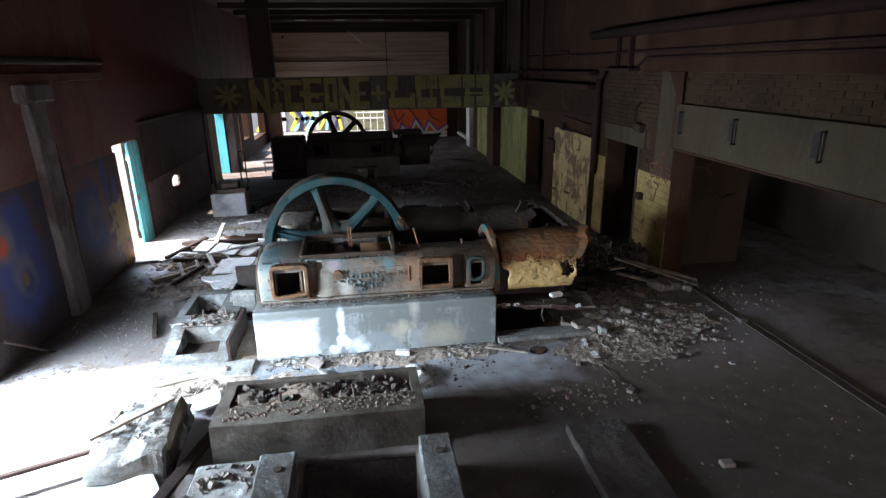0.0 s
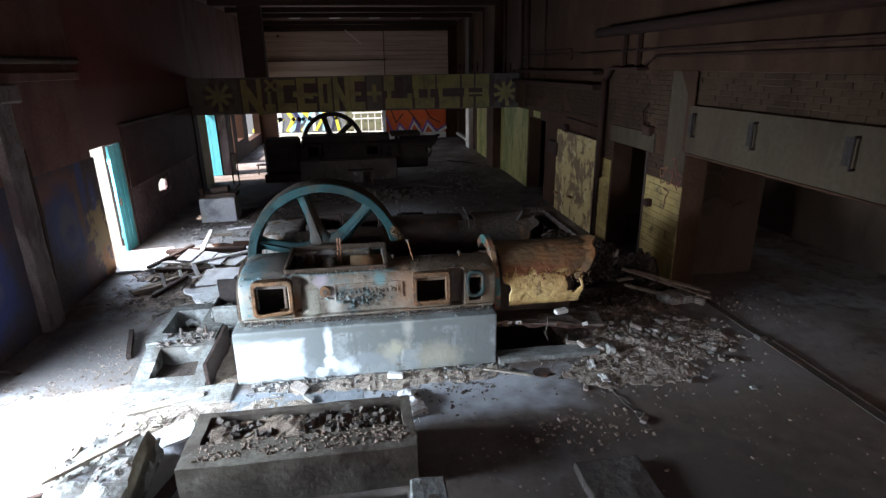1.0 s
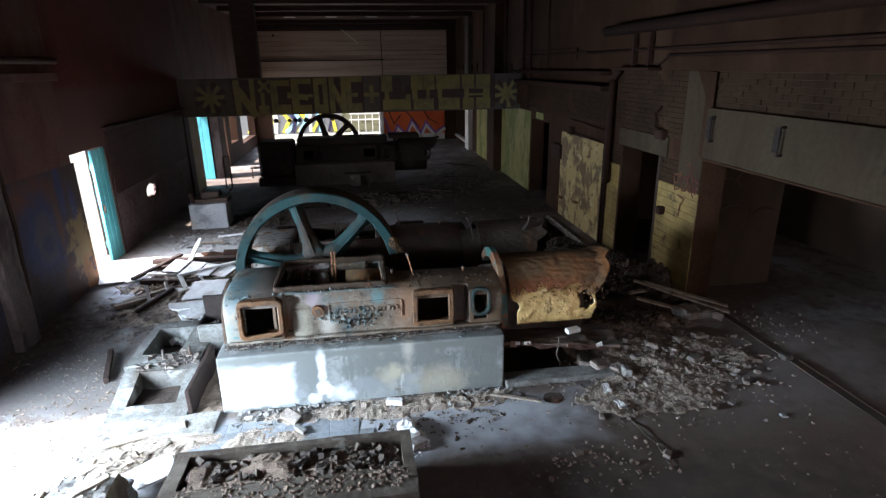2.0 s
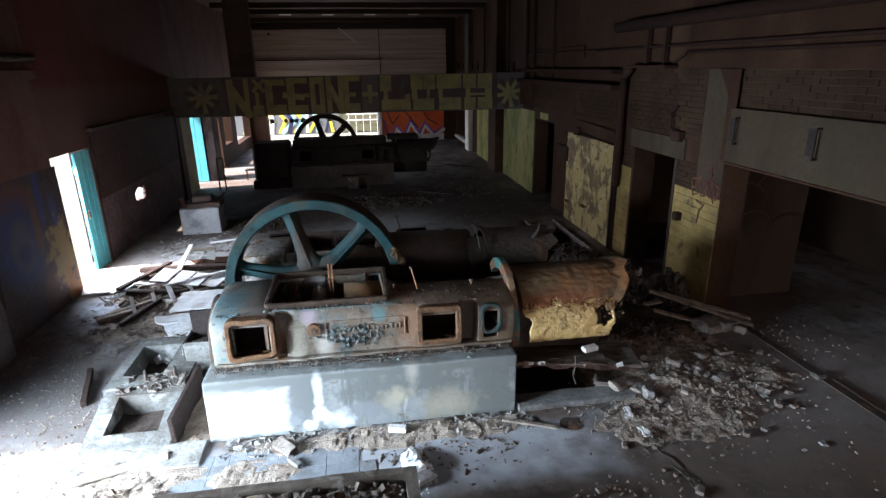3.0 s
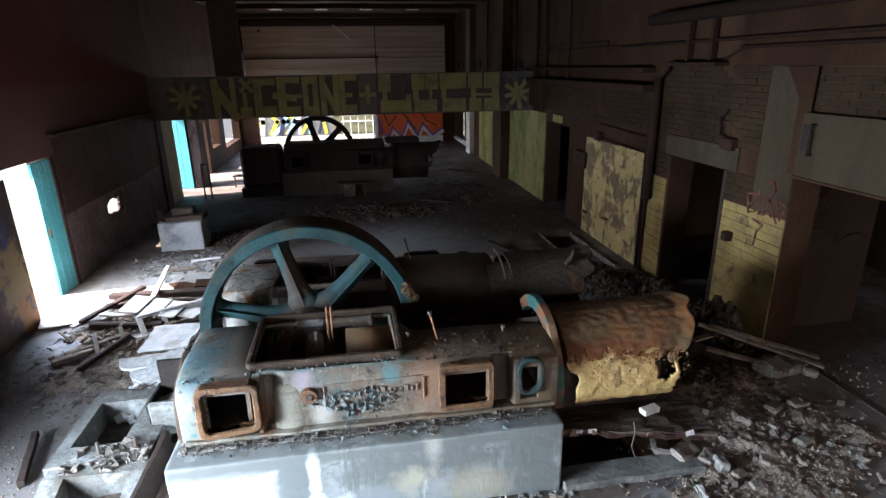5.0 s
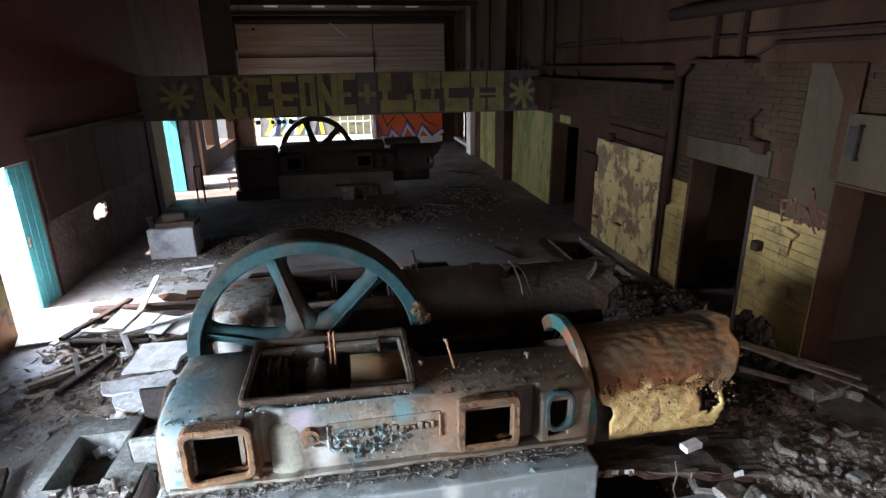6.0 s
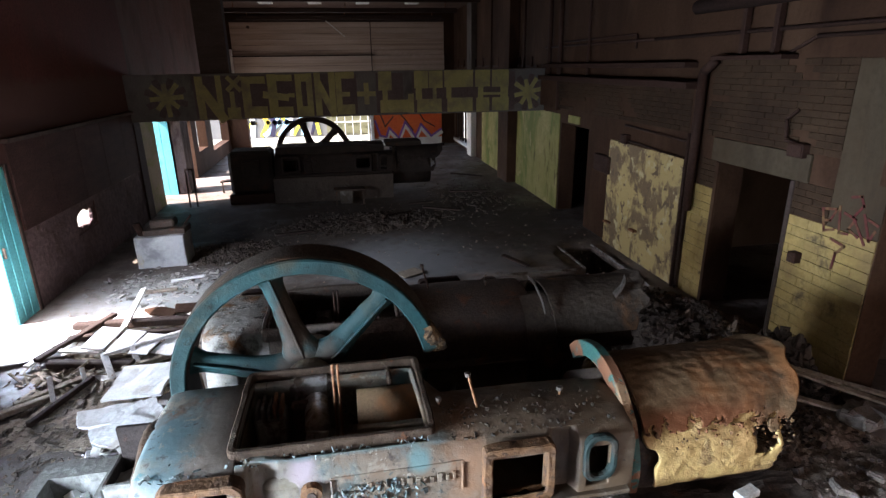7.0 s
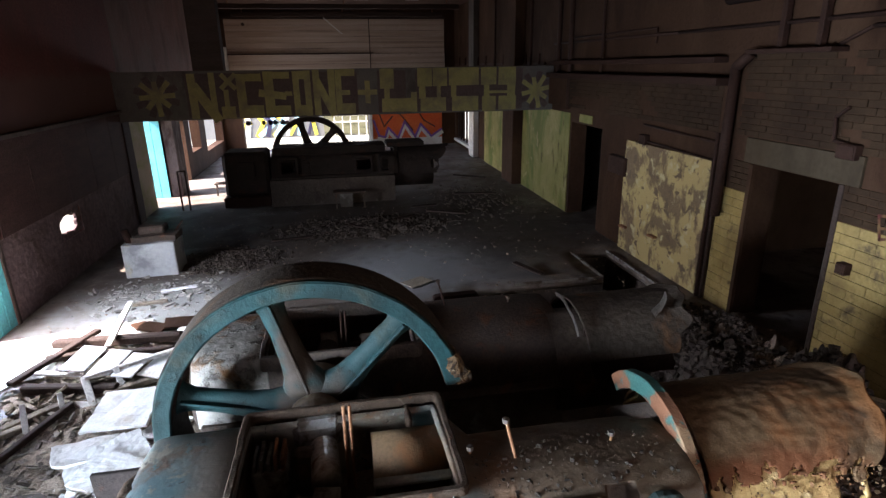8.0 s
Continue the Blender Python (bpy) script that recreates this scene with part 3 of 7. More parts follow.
M_GREYRENDER = surf("rough_grey_render", (0.1323, 0.08843, 0.08611), (0.189, 0.1277, 0.1243), 2, 0.9, bump=0.8, fine=12, layers=[((0.08033, 0.04911, 0.04462), 1.5, 0.55, 0.08, ONE, 0.9)])
M_PILASTER = surf("crumbling_grey_plaster", (0.1024, 0.08002, 0.075), (0.1496, 0.1237, 0.1162), 2, 0.9, bump=0.5, layers=[((0.05513, 0.03637, 0.03375), 2.5, 0.55, 0.06, (1, 1, 0.4), 0.9)])
M_DARKCONC = surf("dirt_stained_concrete", (0.1148, 0.0984, 0.07544), (0.1722, 0.1517, 0.1189), 1.6, 0.9, bump=0.4, fine=18, speck=0.3,
                  layers=[((0.0656, 0.0492, 0.03772), 1.2, 0.52, 0.1, ONE, 0.95), ((0.246, 0.2378, 0.205), 2.4, 0.67, 0.06, ONE, 0.85)])
M_PALEBAY = surf("tan_and_green_bay_paint", (0.34, 0.29, 0.20), (0.42, 0.37, 0.26), 1.5, 0.8, bump=0.2, layers=[((0.24, 0.27, 0.10), 1.2, 0.57, 0.08, (1, 1, 2), 0.8)])

M_PATCH = surf("teal_and_orange_flange_paint", (0.018, 0.075, 0.064), (0.03, 0.10, 0.085), 3, 0.55, spec=0.4, bump=0.4, speck=0.2,
               layers=[((0.15, 0.058, 0.026), 2.6, 0.48, 0.012, (1, 1.6, 1.6), 0.8), ((0.21, 0.125, 0.065), 3.4, 0.62, 0.012, ONE, 0.7), ((0.045, 0.03, 0.0225), 7, 0.65, 0.05, ONE, 0.9)])
M_SCAB = surf("flaking_brown_rust_scab", (0.075, 0.042, 0.021), (0.13, 0.082, 0.042), 14, 0.85, bump=0.6, fine=60, layers=[((0.03, 0.02, 0.014), 16, 0.54, 0.04, ONE, 0.9), ((0.20, 0.15, 0.09), 22, 0.63, 0.03, ONE, 0.8)])
M_TOPRUST = surf("dark_brown_rusted_iron", (0.04437, 0.02849, 0.01872), (0.07497, 0.05005, 0.03354), 4, 0.8, bump=0.5, fine=40, speck=0.3,
                 layers=[((0.02601, 0.01694, 0.01248), 4, 0.55, 0.08, ONE, 0.9), ((0.1148, 0.08855, 0.0663), 7, 0.65, 0.04, ONE, 0.7), ((0.0918, 0.0385, 0.01872), 9, 0.63, 0.02, ONE, 0.9)])
M_FLAKEPALE = surf("curled_pale_teal_paint_flakes", (0.091, 0.14, 0.14), (0.252, 0.287, 0.273), 12, 0.5, bump=0.1, islands=0.4)
M_DARKRUST = surf("dark_oily_rust", (0.02254, 0.00882, 0.00539), (0.03528, 0.01519, 0.00931), 4, 0.8, spec=0.2, bump=0.4)
# Near-black iron; on the far machines it stands in for their backlit shade.
M_NEARBLACK = surf("near_black_iron", (0.022, 0.017, 0.015), (0.036, 0.027, 0.023), 3, 0.8, spec=0.12, bump=0.4, layers=[((0.05, 0.027, 0.018), 4, 0.63, 0.05, ONE, 0.9)])
# Dark dirt, its tones raised to paint in camera glare behind the flywheel.
M_DARKDIRT = surf("dark_dirt_crust", (0.05324, 0.04022, 0.03076), (0.08281, 0.0627, 0.04732), 3, 0.9, bump=0.5, fine=30, layers=[((0.142, 0.07098, 0.03549), 2.2, 0.63, 0.06, ONE, 0.9)])
M_DIRT = surf("caked_brown_dirt", (0.1648, 0.1208, 0.09227), (0.2636, 0.1977, 0.1449), 5, 0.95, bump=0.5, fine=50)


# ---- mesh helpers ----
def empty(name, x, y, z, label, category, group="", kind=""):
    ob = new(name)
    ob.location = (x, y, z)
    ob.empty_display_size = 0.1
    return tagged(ob, label, category, group, kind)


def mesh_object(name, bm, material, smooth=False):
    me = bpy.data.meshes.new(name)
    bm.normal_update()
    bm.to_mesh(me)
    bm.free()
    me.materials.append(material)
    if smooth:
        me.polygons.foreach_set("use_smooth", [True] * len(me.polygons))
    return new(name, me)


def part(name, bm, material, parent, label="", smooth=False):
    ob = mesh_object(name, bm, material, smooth)
    ob.parent = parent
    if parent.type == "EMPTY":
        ob.matrix_parent_inverse = Matrix.Translation(-Vector(parent.location))
    if label:
        ob["label"] = label
    return ob


def thing(name, bm, material, label, category, group="", kind="", smooth=False):
    return tagged(mesh_object(name, bm, material, smooth), label, category, group, kind)


def box(x0, x1, y0, y1, z0, z1, bevel=0.0, bm=None, m=None, segments=1):
    """A box between the given planes, with bevelled edges, added to bm; m turns and moves it."""
    b = bmesh.new()
    bmesh.ops.create_cube(b, size=1)
    for v in b.verts:
        v.co = ((x0 + x1) / 2 + v.co.x * (x1 - x0), (y0 + y1) / 2 + v.co.y * (y1 - y0), (z0 + z1) / 2 + v.co.z * (z1 - z0))
    if bevel:
        bmesh.ops.bevel(b, geom=b.edges[:], offset=bevel, segments=segments, affect="EDGES", profile=0.6)
    if m is not None:
        b.transform(m)
    return joined(bm, b)


def joined(bm, b):
    if bm is None:
        return b
    me = bpy.data.meshes.new("tmp")
    b.to_mesh(me)
    b.free()
    bm.from_mesh(me)
    bpy.data.meshes.remove(me)
    return bm


def worn(bm, cell=0.12, amount=0.012, scale=3.0, seed=0.0):
    """Cuts a mesh finer and roughens it."""
    for _ in range(4):
        long = [e for e in bm.edges if e.calc_length() > cell]
        if not long:
            break
        bmesh.ops.subdivide_edges(bm, edges=long, cuts=1, use_grid_fill=True)
    bmesh.ops.triangulate(bm, faces=[f for f in bm.faces if len(f.verts) > 4])
    off = Vector((seed * 7.3, seed * 3.1, seed))
    for v in bm.verts:
        v.co += noise.noise_vector(v.co * scale + off) * amount + noise.noise_vector(v.co * scale * 4 + off) * amount * 0.4
    return bm


def tube(a, b, r0, r1=None, sides=12, bm=None, caps=True):
    """A round bar from a to b."""
    a, b = Vector(a), Vector(b)
    t = bmesh.new()
    bmesh.ops.create_cone(t, cap_ends=caps, segments=sides, radius1=r0, radius2=r0 if r1 is None else r1, depth=(b - a).length)
    t.transform(Matrix.Translation((a + b) / 2) @ (b - a).to_track_quat("Z", "Y").to_matrix().to_4x4())
    return joined(bm, t)


def pipe_run(points, r, sides=8, bm=None):
    for a, b in zip(points, points[1:]):
        bm = tube(a, b, r, sides=sides, bm=bm)
    for p in points[1:-1]:
        s = bmesh.new()
        bmesh.ops.create_icosphere(s, subdivisions=1, radius=r * 1.08, matrix=Matrix.Translation(p))
        bm = joined(bm, s)
    return bm


def holed(axis, lo, hi, span_a, span_b, holes, cell=1e9):
    """A plate across the axis from lo to hi, over span_a x span_b of the other two axes, with rectangular holes through it."""
    others = [i for i in range(3) if i != axis]
    cuts_a = sorted({*span_a, *[h for q in holes for h in q[:2] if span_a[0] < h < span_a[1]]})
    cuts_b = sorted({*span_b, *[h for q in holes for h in q[2:] if span_b[0] < h < span_b[1]]})

    def finer(c):
        out = [c[0]]
        for p, q in zip(c, c[1:]):
            k = max(1, math.ceil((q - p) / cell))
            out += [p + (q - p) * (i + 1) / k for i in range(k)]
        return out
    cuts_a, cuts_b = finer(cuts_a), finer(cuts_b)
    solid = {}
    for i in range(len(cuts_a) - 1):
        for j in range(len(cuts_b) - 1):
            ca, cb = (cuts_a[i] + cuts_a[i + 1]) / 2, (cuts_b[j] + cuts_b[j + 1]) / 2
            solid[i, j] = not any(q[0] < ca < q[1] and q[2] < cb < q[3] for q in holes)
    bm, verts = bmesh.new(), {}

    def at(i, j, k):
        if (i, j, k) not in verts:
            co = [0, 0, 0]
            co[axis], co[others[0]], co[others[1]] = (lo, hi)[k], cuts_a[i], cuts_b[j]
            verts[i, j, k] = bm.verts.new(co)
        return verts[i, j, k]
    for (i, j), on in solid.items():
        if not on:
            continue
        for k in (0, 1):
            bm.faces.new([at(i, j, k), at(i + 1, j, k), at(i + 1, j + 1, k), at(i, j + 1, k)])
        for di, dj, e in ((-1, 0, ((i, j), (i, j + 1))), (1, 0, ((i + 1, j), (i + 1, j + 1))), (0, -1, ((i, j), (i + 1, j))), (0, 1, ((i, j + 1), (i + 1, j + 1)))):
            if not solid.get((i + di, j + dj), False):
                (p, q), (r, s) = e
                bm.faces.new([at(p, q, 0), at(r, s, 0), at(r, s, 1), at(p, q, 1)])
    bmesh.ops.recalc_face_normals(bm, faces=bm.faces[:])
    return bm


def ribbon(points, width, axis, at, thick=0.004):
    """A painted stroke: a flat band along points (two coordinates each) on the plane across the axis."""
    bm = bmesh.new()
    others = [i for i in range(3) if i != axis]
    for p, q in zip(points, points[1:]):
        p, q = Vector(p), Vector(q)
        d = (q - p).normalized() * width / 2
        s = Vector((-d.y, d.x))
        ring = []
        for c in (p - d + s, q + d + s, q + d - s, p - d - s):
            for h in (0, thick):
                co = [0, 0, 0]
                co[axis], co[others[0]], co[others[1]] = at + h, c.x, c.y
                ring.append(bm.verts.new(co))
        a = ring[0::2]
        b = ring[1::2]
        bm.faces.new(a), bm.faces.new(b[::-1])
        for k in range(4):
            bm.faces.new([a[k], b[k], b[(k + 1) % 4], a[(k + 1) % 4]])
    bmesh.ops.recalc_face_normals(bm, faces=bm.faces[:])
    return bm


CUBE = [(-1, -1, -1), (1, -1, -1), (1, 1, -1), (-1, 1, -1), (-1, -1, 1), (1, -1, 1), (1, 1, 1), (-1, 1, 1)]
CUBE_FACES = [(0, 3, 2, 1), (4, 5, 6, 7), (0, 1, 5, 4), (1, 2, 6, 5), (2, 3, 7, 6), (3, 0, 4, 7)]


def scatter(name, count, place, size, material, label, category, flat=1.0, long=1.0, seed=1, tilt=1.0):
    """Loose bits as one object: place(rng) gives x, y, z of each, size its range of half-widths."""
    rng = random.Random(seed)
    co, faces = [], []
    for _ in range(count):
        x, y, z = place(rng)
        s = size[0] + (size[1] - size[0]) * rng.random() ** 2.5
        sx, sy, sz = s * rng.uniform(0.7, 1.3) * long, s * rng.uniform(0.6, 1.2), s * rng.uniform(0.5, 1.1) * flat
        turn = Euler((rng.gauss(0, 0.35 * tilt), rng.gauss(0, 0.35 * tilt), rng.uniform(0, 6.3))).to_matrix()
        k = len(co)
        for cx, cy, cz in CUBE:
            v = Vector((cx * sx * rng.uniform(0.5, 1.1), cy * sy * rng.uniform(0.5, 1.1), cz * sz * rng.uniform(0.6, 1.1)))
            v = turn @ v
            co.append((x + v.x, y + v.y, z + v.z + sz * 0.6))
        faces += [tuple(k + i for i in f) for f in CUBE_FACES]
    me = bpy.data.meshes.new(name)
    me.from_pydata(co, [], faces)
    me.materials.append(material)
    return tagged(new(name, me), label, category, kind="stuff")


# ---- the setting ----
L, R, CEIL, NEAR, FAR = -4.5, 4.8, 5.4, -3.0, 28.3
PITS = [(-1.65, 1.56, 7.56, 8.38), (1.56, 2.85, 6.52, 8.38), (1.56, 3.78, 8.38, 12.1), (3.78, 4.42, 11.2, 13.3), (-0.72, 0.32, 2.4, 4.42)]
floor_bm = holed(2, -0.12, 0.0, (L - 0.6, 9.6), (NEAR - 0.3, FAR + 0.3), PITS, cell=0.35)
for v in floor_bm.verts:
    if v.co.z > -0.01:
        edge = any(abs(v.co.x - q) < 0.01 for p in PITS for q in p[:2]) or any(abs(v.co.y - q) < 0.01 for p in PITS for q in p[2:])
        v.co.z += 0.0 if edge else 0.012 * noise.noise(v.co * 0.9) + 0.006 * noise.noise(v.co * 3)
floor = thing("floor", floor_bm, M_FLOOR, "dusty grey concrete factory floor with brown dirt, debris and painted light and shade", "floor", kind="structure", smooth=True)
PIT_DEPTH = -0.75
for x0, x1, y0, y1 in ((-1.75, 1.56, 7.46, 8.48), (1.56, 2.95, 6.42, 8.38), (1.56, 3.88, 8.38, 12.2), (3.88, 4.52, 11.1, 13.4), (-0.82, 0.42, 2.3, 4.52)):
    b = worn(box(x0, x1, y0, y1, PIT_DEPTH - 0.1, PIT_DEPTH), 0.3, 0.05, 2)
    thing("floor_pit", b, M_SOIL, "black oily bottom of the machine pit", "floor", kind="structure")
for x0, x1, y0, y1 in ((-1.75, -1.65, 7.46, 8.48), (-1.65, 1.46, 8.38, 8.48), (2.85, 2.95, 6.42, 8.28), (2.85, 3.88, 8.28, 8.38), (3.78, 3.88, 8.38, 11.2), (1.46, 1.56, 8.38, 12.1), (1.46, 3.78, 12.1, 12.2), (3.68, 3.78, 12.2, 13.3), (3.68, 4.42, 13.3, 13.4), (4.42, 4.52, 11.1, 13.4), (3.88, 4.42, 11.1, 11.2), (-1.65, 1.56, 7.46, 7.56), (1.56, 2.85, 6.42, 6.52),
                       (-0.82, -0.72, 2.4, 4.42), (0.32, 0.42, 2.4, 4.42), (-0.82, 0.42, 2.3, 2.4), (-0.82, 0.42, 4.42, 4.52)):
    thing("wall_pit", box(x0, x1, y0, y1, PIT_DEPTH, -0.125), M_SOIL, "oil-blackened concrete side of the machine pit", "wall", kind="structure")

for x0, x1, y0, y1 in ((3.745, 3.785, 12.1, 13.32), (2.3, 3.745, 12.095, 12.12), (4.41, 4.44, 11.2, 13.3)):
    thing("trim", worn(box(x0, x1, y0, y1, -0.02, 0.022, 0.004), 0.2, 0.006), M_EDGE, "pale chipped edge strip of the pit", "trim", kind="structure")

# left wall: a gate near the start, a door, then the doors and windows of the far bay
LW = L - 0.3
thing("wall_left_near", holed(0, LW, L + 0.08, (NEAR, 10.58), (0, CEIL), [(3.3, 6.2, -1, 2.45)], cell=0.8), M_WALL_RED,
      "sooty red-brown painted wall with faded graffiti below", "wall", kind="structure")
thing("wall_left_middle", holed(0, L - 0.20, L - 0.10, (10.58, 17.6), (0, CEIL), [(10.58, 12.25, -1, 2.12), (13.80, 14.64, 0.64, 1.08)], cell=0.8), M_WALL_MID,
      "dark stained plaster wall with a ragged hole", "wall", kind="structure")
thing("wall_left_far", holed(0, LW - 0.15, L - 0.15, (17.6, FAR), (0, CEIL), [(18.76, 19.97, -1, 2.1), (20.75, 22.3, 0.0, 2.0), (22.9, 24.2, 0.75, 2.0), (25.0, 28.0, 0.5, 2.0)], cell=0.8), M_WALL_R,
      "pale wall with doorways and broken windows to the yard", "wall", kind="structure")
thing("wall_left_far_upper", box(L - 0.149, L - 0.12, 17.62, FAR - 0.002, 2.3, CEIL - 0.002), M_WALL_RED, "dull red-brown upper wall of the far bay", "wall", kind="structure")
# right wall: big gateway, pier, doorway, plaster bay, far openings
RW = R + 0.35
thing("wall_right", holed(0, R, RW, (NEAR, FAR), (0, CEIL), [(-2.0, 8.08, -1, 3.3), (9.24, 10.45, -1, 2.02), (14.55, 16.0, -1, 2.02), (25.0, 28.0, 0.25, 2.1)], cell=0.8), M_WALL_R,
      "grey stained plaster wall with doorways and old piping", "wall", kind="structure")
thing("wall_north", holed(1, FAR, FAR + 0.3, (LW - 0.2, RW), (0, CEIL), [(-3.9, 1.1, -1, 2.3)]), M_WALL_R, "far end wall with a wide opening to the yard", "wall", kind="structure")
# The high window is made up to hold the unseen south fill.
thing("wall_south", holed(1, NEAR - 0.3, NEAR, (LW - 0.2, 9.6), (0, CEIL), [(-2.0, 3.2, 1.8, 3.5), (5.6, 8.4, 0.3, 2.5)]), M_WALL, "plain sooty wall with an added high fill window and a side opening", "wall", kind="structure")
thing("ceiling", box(LW - 0.2, 9.6, NEAR - 0.3, FAR + 0.3, CEIL, CEIL + 0.2), M_CEIL, "soot-black flat ceiling", "ceiling", kind="structure")
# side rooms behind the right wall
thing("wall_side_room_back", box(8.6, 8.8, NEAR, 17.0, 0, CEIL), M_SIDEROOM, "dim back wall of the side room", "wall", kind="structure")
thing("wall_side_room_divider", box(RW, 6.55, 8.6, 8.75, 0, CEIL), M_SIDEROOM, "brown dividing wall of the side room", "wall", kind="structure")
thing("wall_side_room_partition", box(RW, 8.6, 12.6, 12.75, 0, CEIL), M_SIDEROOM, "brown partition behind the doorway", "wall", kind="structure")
thing("wall_side_room_end", box(RW, 8.6, 17.0, 17.2, 0, CEIL), M_WALL, "sooty end wall of the side room", "wall", kind="structure")
# the yard outside
yard_bm = holed(2, -0.4, -0.16, (-1500, 1500), (-1500, 1500), [(-4.9, 9.4, -3.2, 28.5)])
thing("ground", yard_bm, M_YARD, "pale gravel yard reaching to the horizon", "ground", kind="structure")

# cross beam with painted letters
BEAM_Y = 17.2
beam = thing("beam", worn(box(L - 0.1, R, BEAM_Y, BEAM_Y + 0.4, 2.2, 3.18), 0.5, 0.006), M_BEAM, "grey concrete cross beam with olive painted block letters", "beam", kind="structure")

# ---- letters on the beam ----
def letters():
    at = BEAM_Y - 0.012
    first = {
        "letter_n": [(-3.17, -3.01, 2.22, 3.13), (-2.75, -2.63, 2.25, 3.15)],
        "letter_i": [(-2.48, -2.38, 2.45, 2.80), (-2.56, -2.28, 2.21, 2.46)],
        "letter_c": [(-2.21, -2.03, 2.22, 3.11), (-2.03, -1.70, 2.96, 3.11), (-2.10, -1.70, 2.22, 2.47)],
        "letter_e": [(-1.66, -1.46, 2.23, 3.15), (-1.46, -1.12, 3.00, 3.14), (-1.50, -1.14, 2.24, 2.45), (-1.23, -1.09, 2.65, 2.74)],
    }
    second = {
        "letter_o": [(-1.06, -0.93, 2.22, 3.15), (-0.82, -0.69, 2.22, 3.16), (-0.93, -0.80, 2.98, 3.15), (-0.96, -0.80, 2.23, 2.45)],
        "letter_n": [(-0.64, -0.50, 2.23, 3.17), (-0.32, -0.18, 2.23, 3.18)],
        "letter_e": [(-0.17, -0.04, 2.24, 3.17), (-0.04, 0.25, 3.03, 3.18), (-0.05, 0.14, 2.64, 2.74), (-0.06, 0.24, 2.24, 2.46)],
        "plus_sign": [(0.46, 0.57, 2.45, 2.93), (0.30, 0.72, 2.63, 2.74)],
    }
    third = {
        "letter_l": [(0.79, 1.10, 2.75, 3.17), (0.88, 1.00, 2.53, 2.76), (0.82, 1.50, 2.25, 2.54), (1.47, 1.60, 2.24, 2.67)],
        "letter_u": [(1.62, 1.95, 2.78, 3.17), (1.97, 2.29, 2.78, 3.17), (1.65, 1.80, 2.52, 2.79), (2.05, 2.14, 2.52, 2.79), (1.68, 2.26, 2.24, 2.54)],
        "letter_c": [(2.33, 3.02, 2.79, 3.17), (2.38, 2.50, 2.54, 2.80), (2.40, 3.01, 2.23, 2.55)],
        "letter_h": [(3.07, 3.43, 2.79, 3.17), (3.48, 3.89, 2.78, 3.17), (3.14, 3.27, 2.53, 2.80), (3.69, 3.88, 2.53, 2.79), (3.27, 3.69, 2.60, 2.66), (3.10, 3.42, 2.21, 2.54), (3.49, 3.90, 2.23, 2.54)],
    }
    slants = {"letter_n": (((-3.02, 2.82), (-2.68, 2.25), 0.20),), "letter_i": (((-2.47, 3.08), (-2.26, 2.84), 0.09), ((-2.24, 3.08), (-2.49, 2.85), 0.09)), "letter_e": (((-1.70, 2.71), (-1.29, 2.65), 0.15),)}
    for group in (first, second, third):
        for name, rects in group.items():
            bm = None
            for k, (x0, x1, za, zb) in enumerate(rects):
                bm = joined(bm, worn(box(x0, x1, at - 0.0006 * k, at + 0.0145, za, zb), 0.09, 0.006, 7, x0))
            if group is first:
                for k, (p, q, wide) in enumerate(slants.get(name, ())):
                    bm = joined(bm, ribbon([p, q], wide, 1, at - 0.005 - 0.0006 * k, 0.0180))
            if group is second and name == "letter_n":
                bm = joined(bm, ribbon([(-0.55, 2.93), (-0.25, 2.27)], 0.15, 1, at - 0.005, 0.0180))
            part(name, bm, M_LETTER, beam)
    for cx, cz, turn in ((-3.79, 2.69, 4), (4.38, 2.64, 12)):
        bm = None
        for k in range(8):
            a = radians(45 * k + turn)
            n = 0.30 + 0.05 * math.sin(k * 2.4)
            bm = joined(bm, ribbon([(cx, cz), (cx + n * math.cos(a), cz + n * math.sin(a))], 0.10, 1, at - 0.0006 * k, 0.0145 + 0.0006 * k))
        part("star", bm, M_LETTER, beam)
        for k in range(8):
            a = radians(45 * k + turn + 22)
            x, z = cx + 0.26 * math.cos(a), cz + 0.26 * math.sin(a)
            part("dark_patch", ribbon([(x, z), (x + 0.12 * math.cos(a), z + 0.10 * math.sin(a))], 0.13, 1, BEAM_Y - 0.009 - 0.0003 * k, 0.012), M_DARKPAINT, beam)
    # dark ground behind the letters
    for x0, x1 in ((-3.22, 0.30), (0.74, 1.36), (1.58, 4.05)):
        part("dark_ground", box(x0, x1, BEAM_Y - 0.006, BEAM_Y + 0.01, 2.24, 3.13), M_DARKPAINT, beam)


letters()
thing("column", box(-3.05, -2.44, BEAM_Y + 0.10, BEAM_Y + 0.40, 3.175, CEIL, 0.01), M_DARKWOOD, "dark timber post standing on the cross beam", "column", kind="structure")

# end wall above the opening: pale horizontal boards, a brighter fascia below, a loose batten
panel = empty("boarded_panel", 0.1, FAR - 0.03, 2.95, "yellowed white horizontal boards high on the end wall", "wall panel")
z = 2.95
for h, out in ((0.38, 0.10), (0.37, 0.10), (0.215, 0.05), (0.215, 0.05), (0.215, 0.05), (0.215, 0.05), (0.215, 0.05), (0.215, 0.05)):
    part("board", box(-4.15, 1.312, FAR - out, FAR - 0.002, z, z + h - 0.008, 0.004), M_WHITEBOARD, panel)
    part("board", box(1.324, 4.36, FAR - out + 0.01, FAR - 0.002, z, z + h - 0.008, 0.004), M_WHITEBOARD, panel)
    z += h
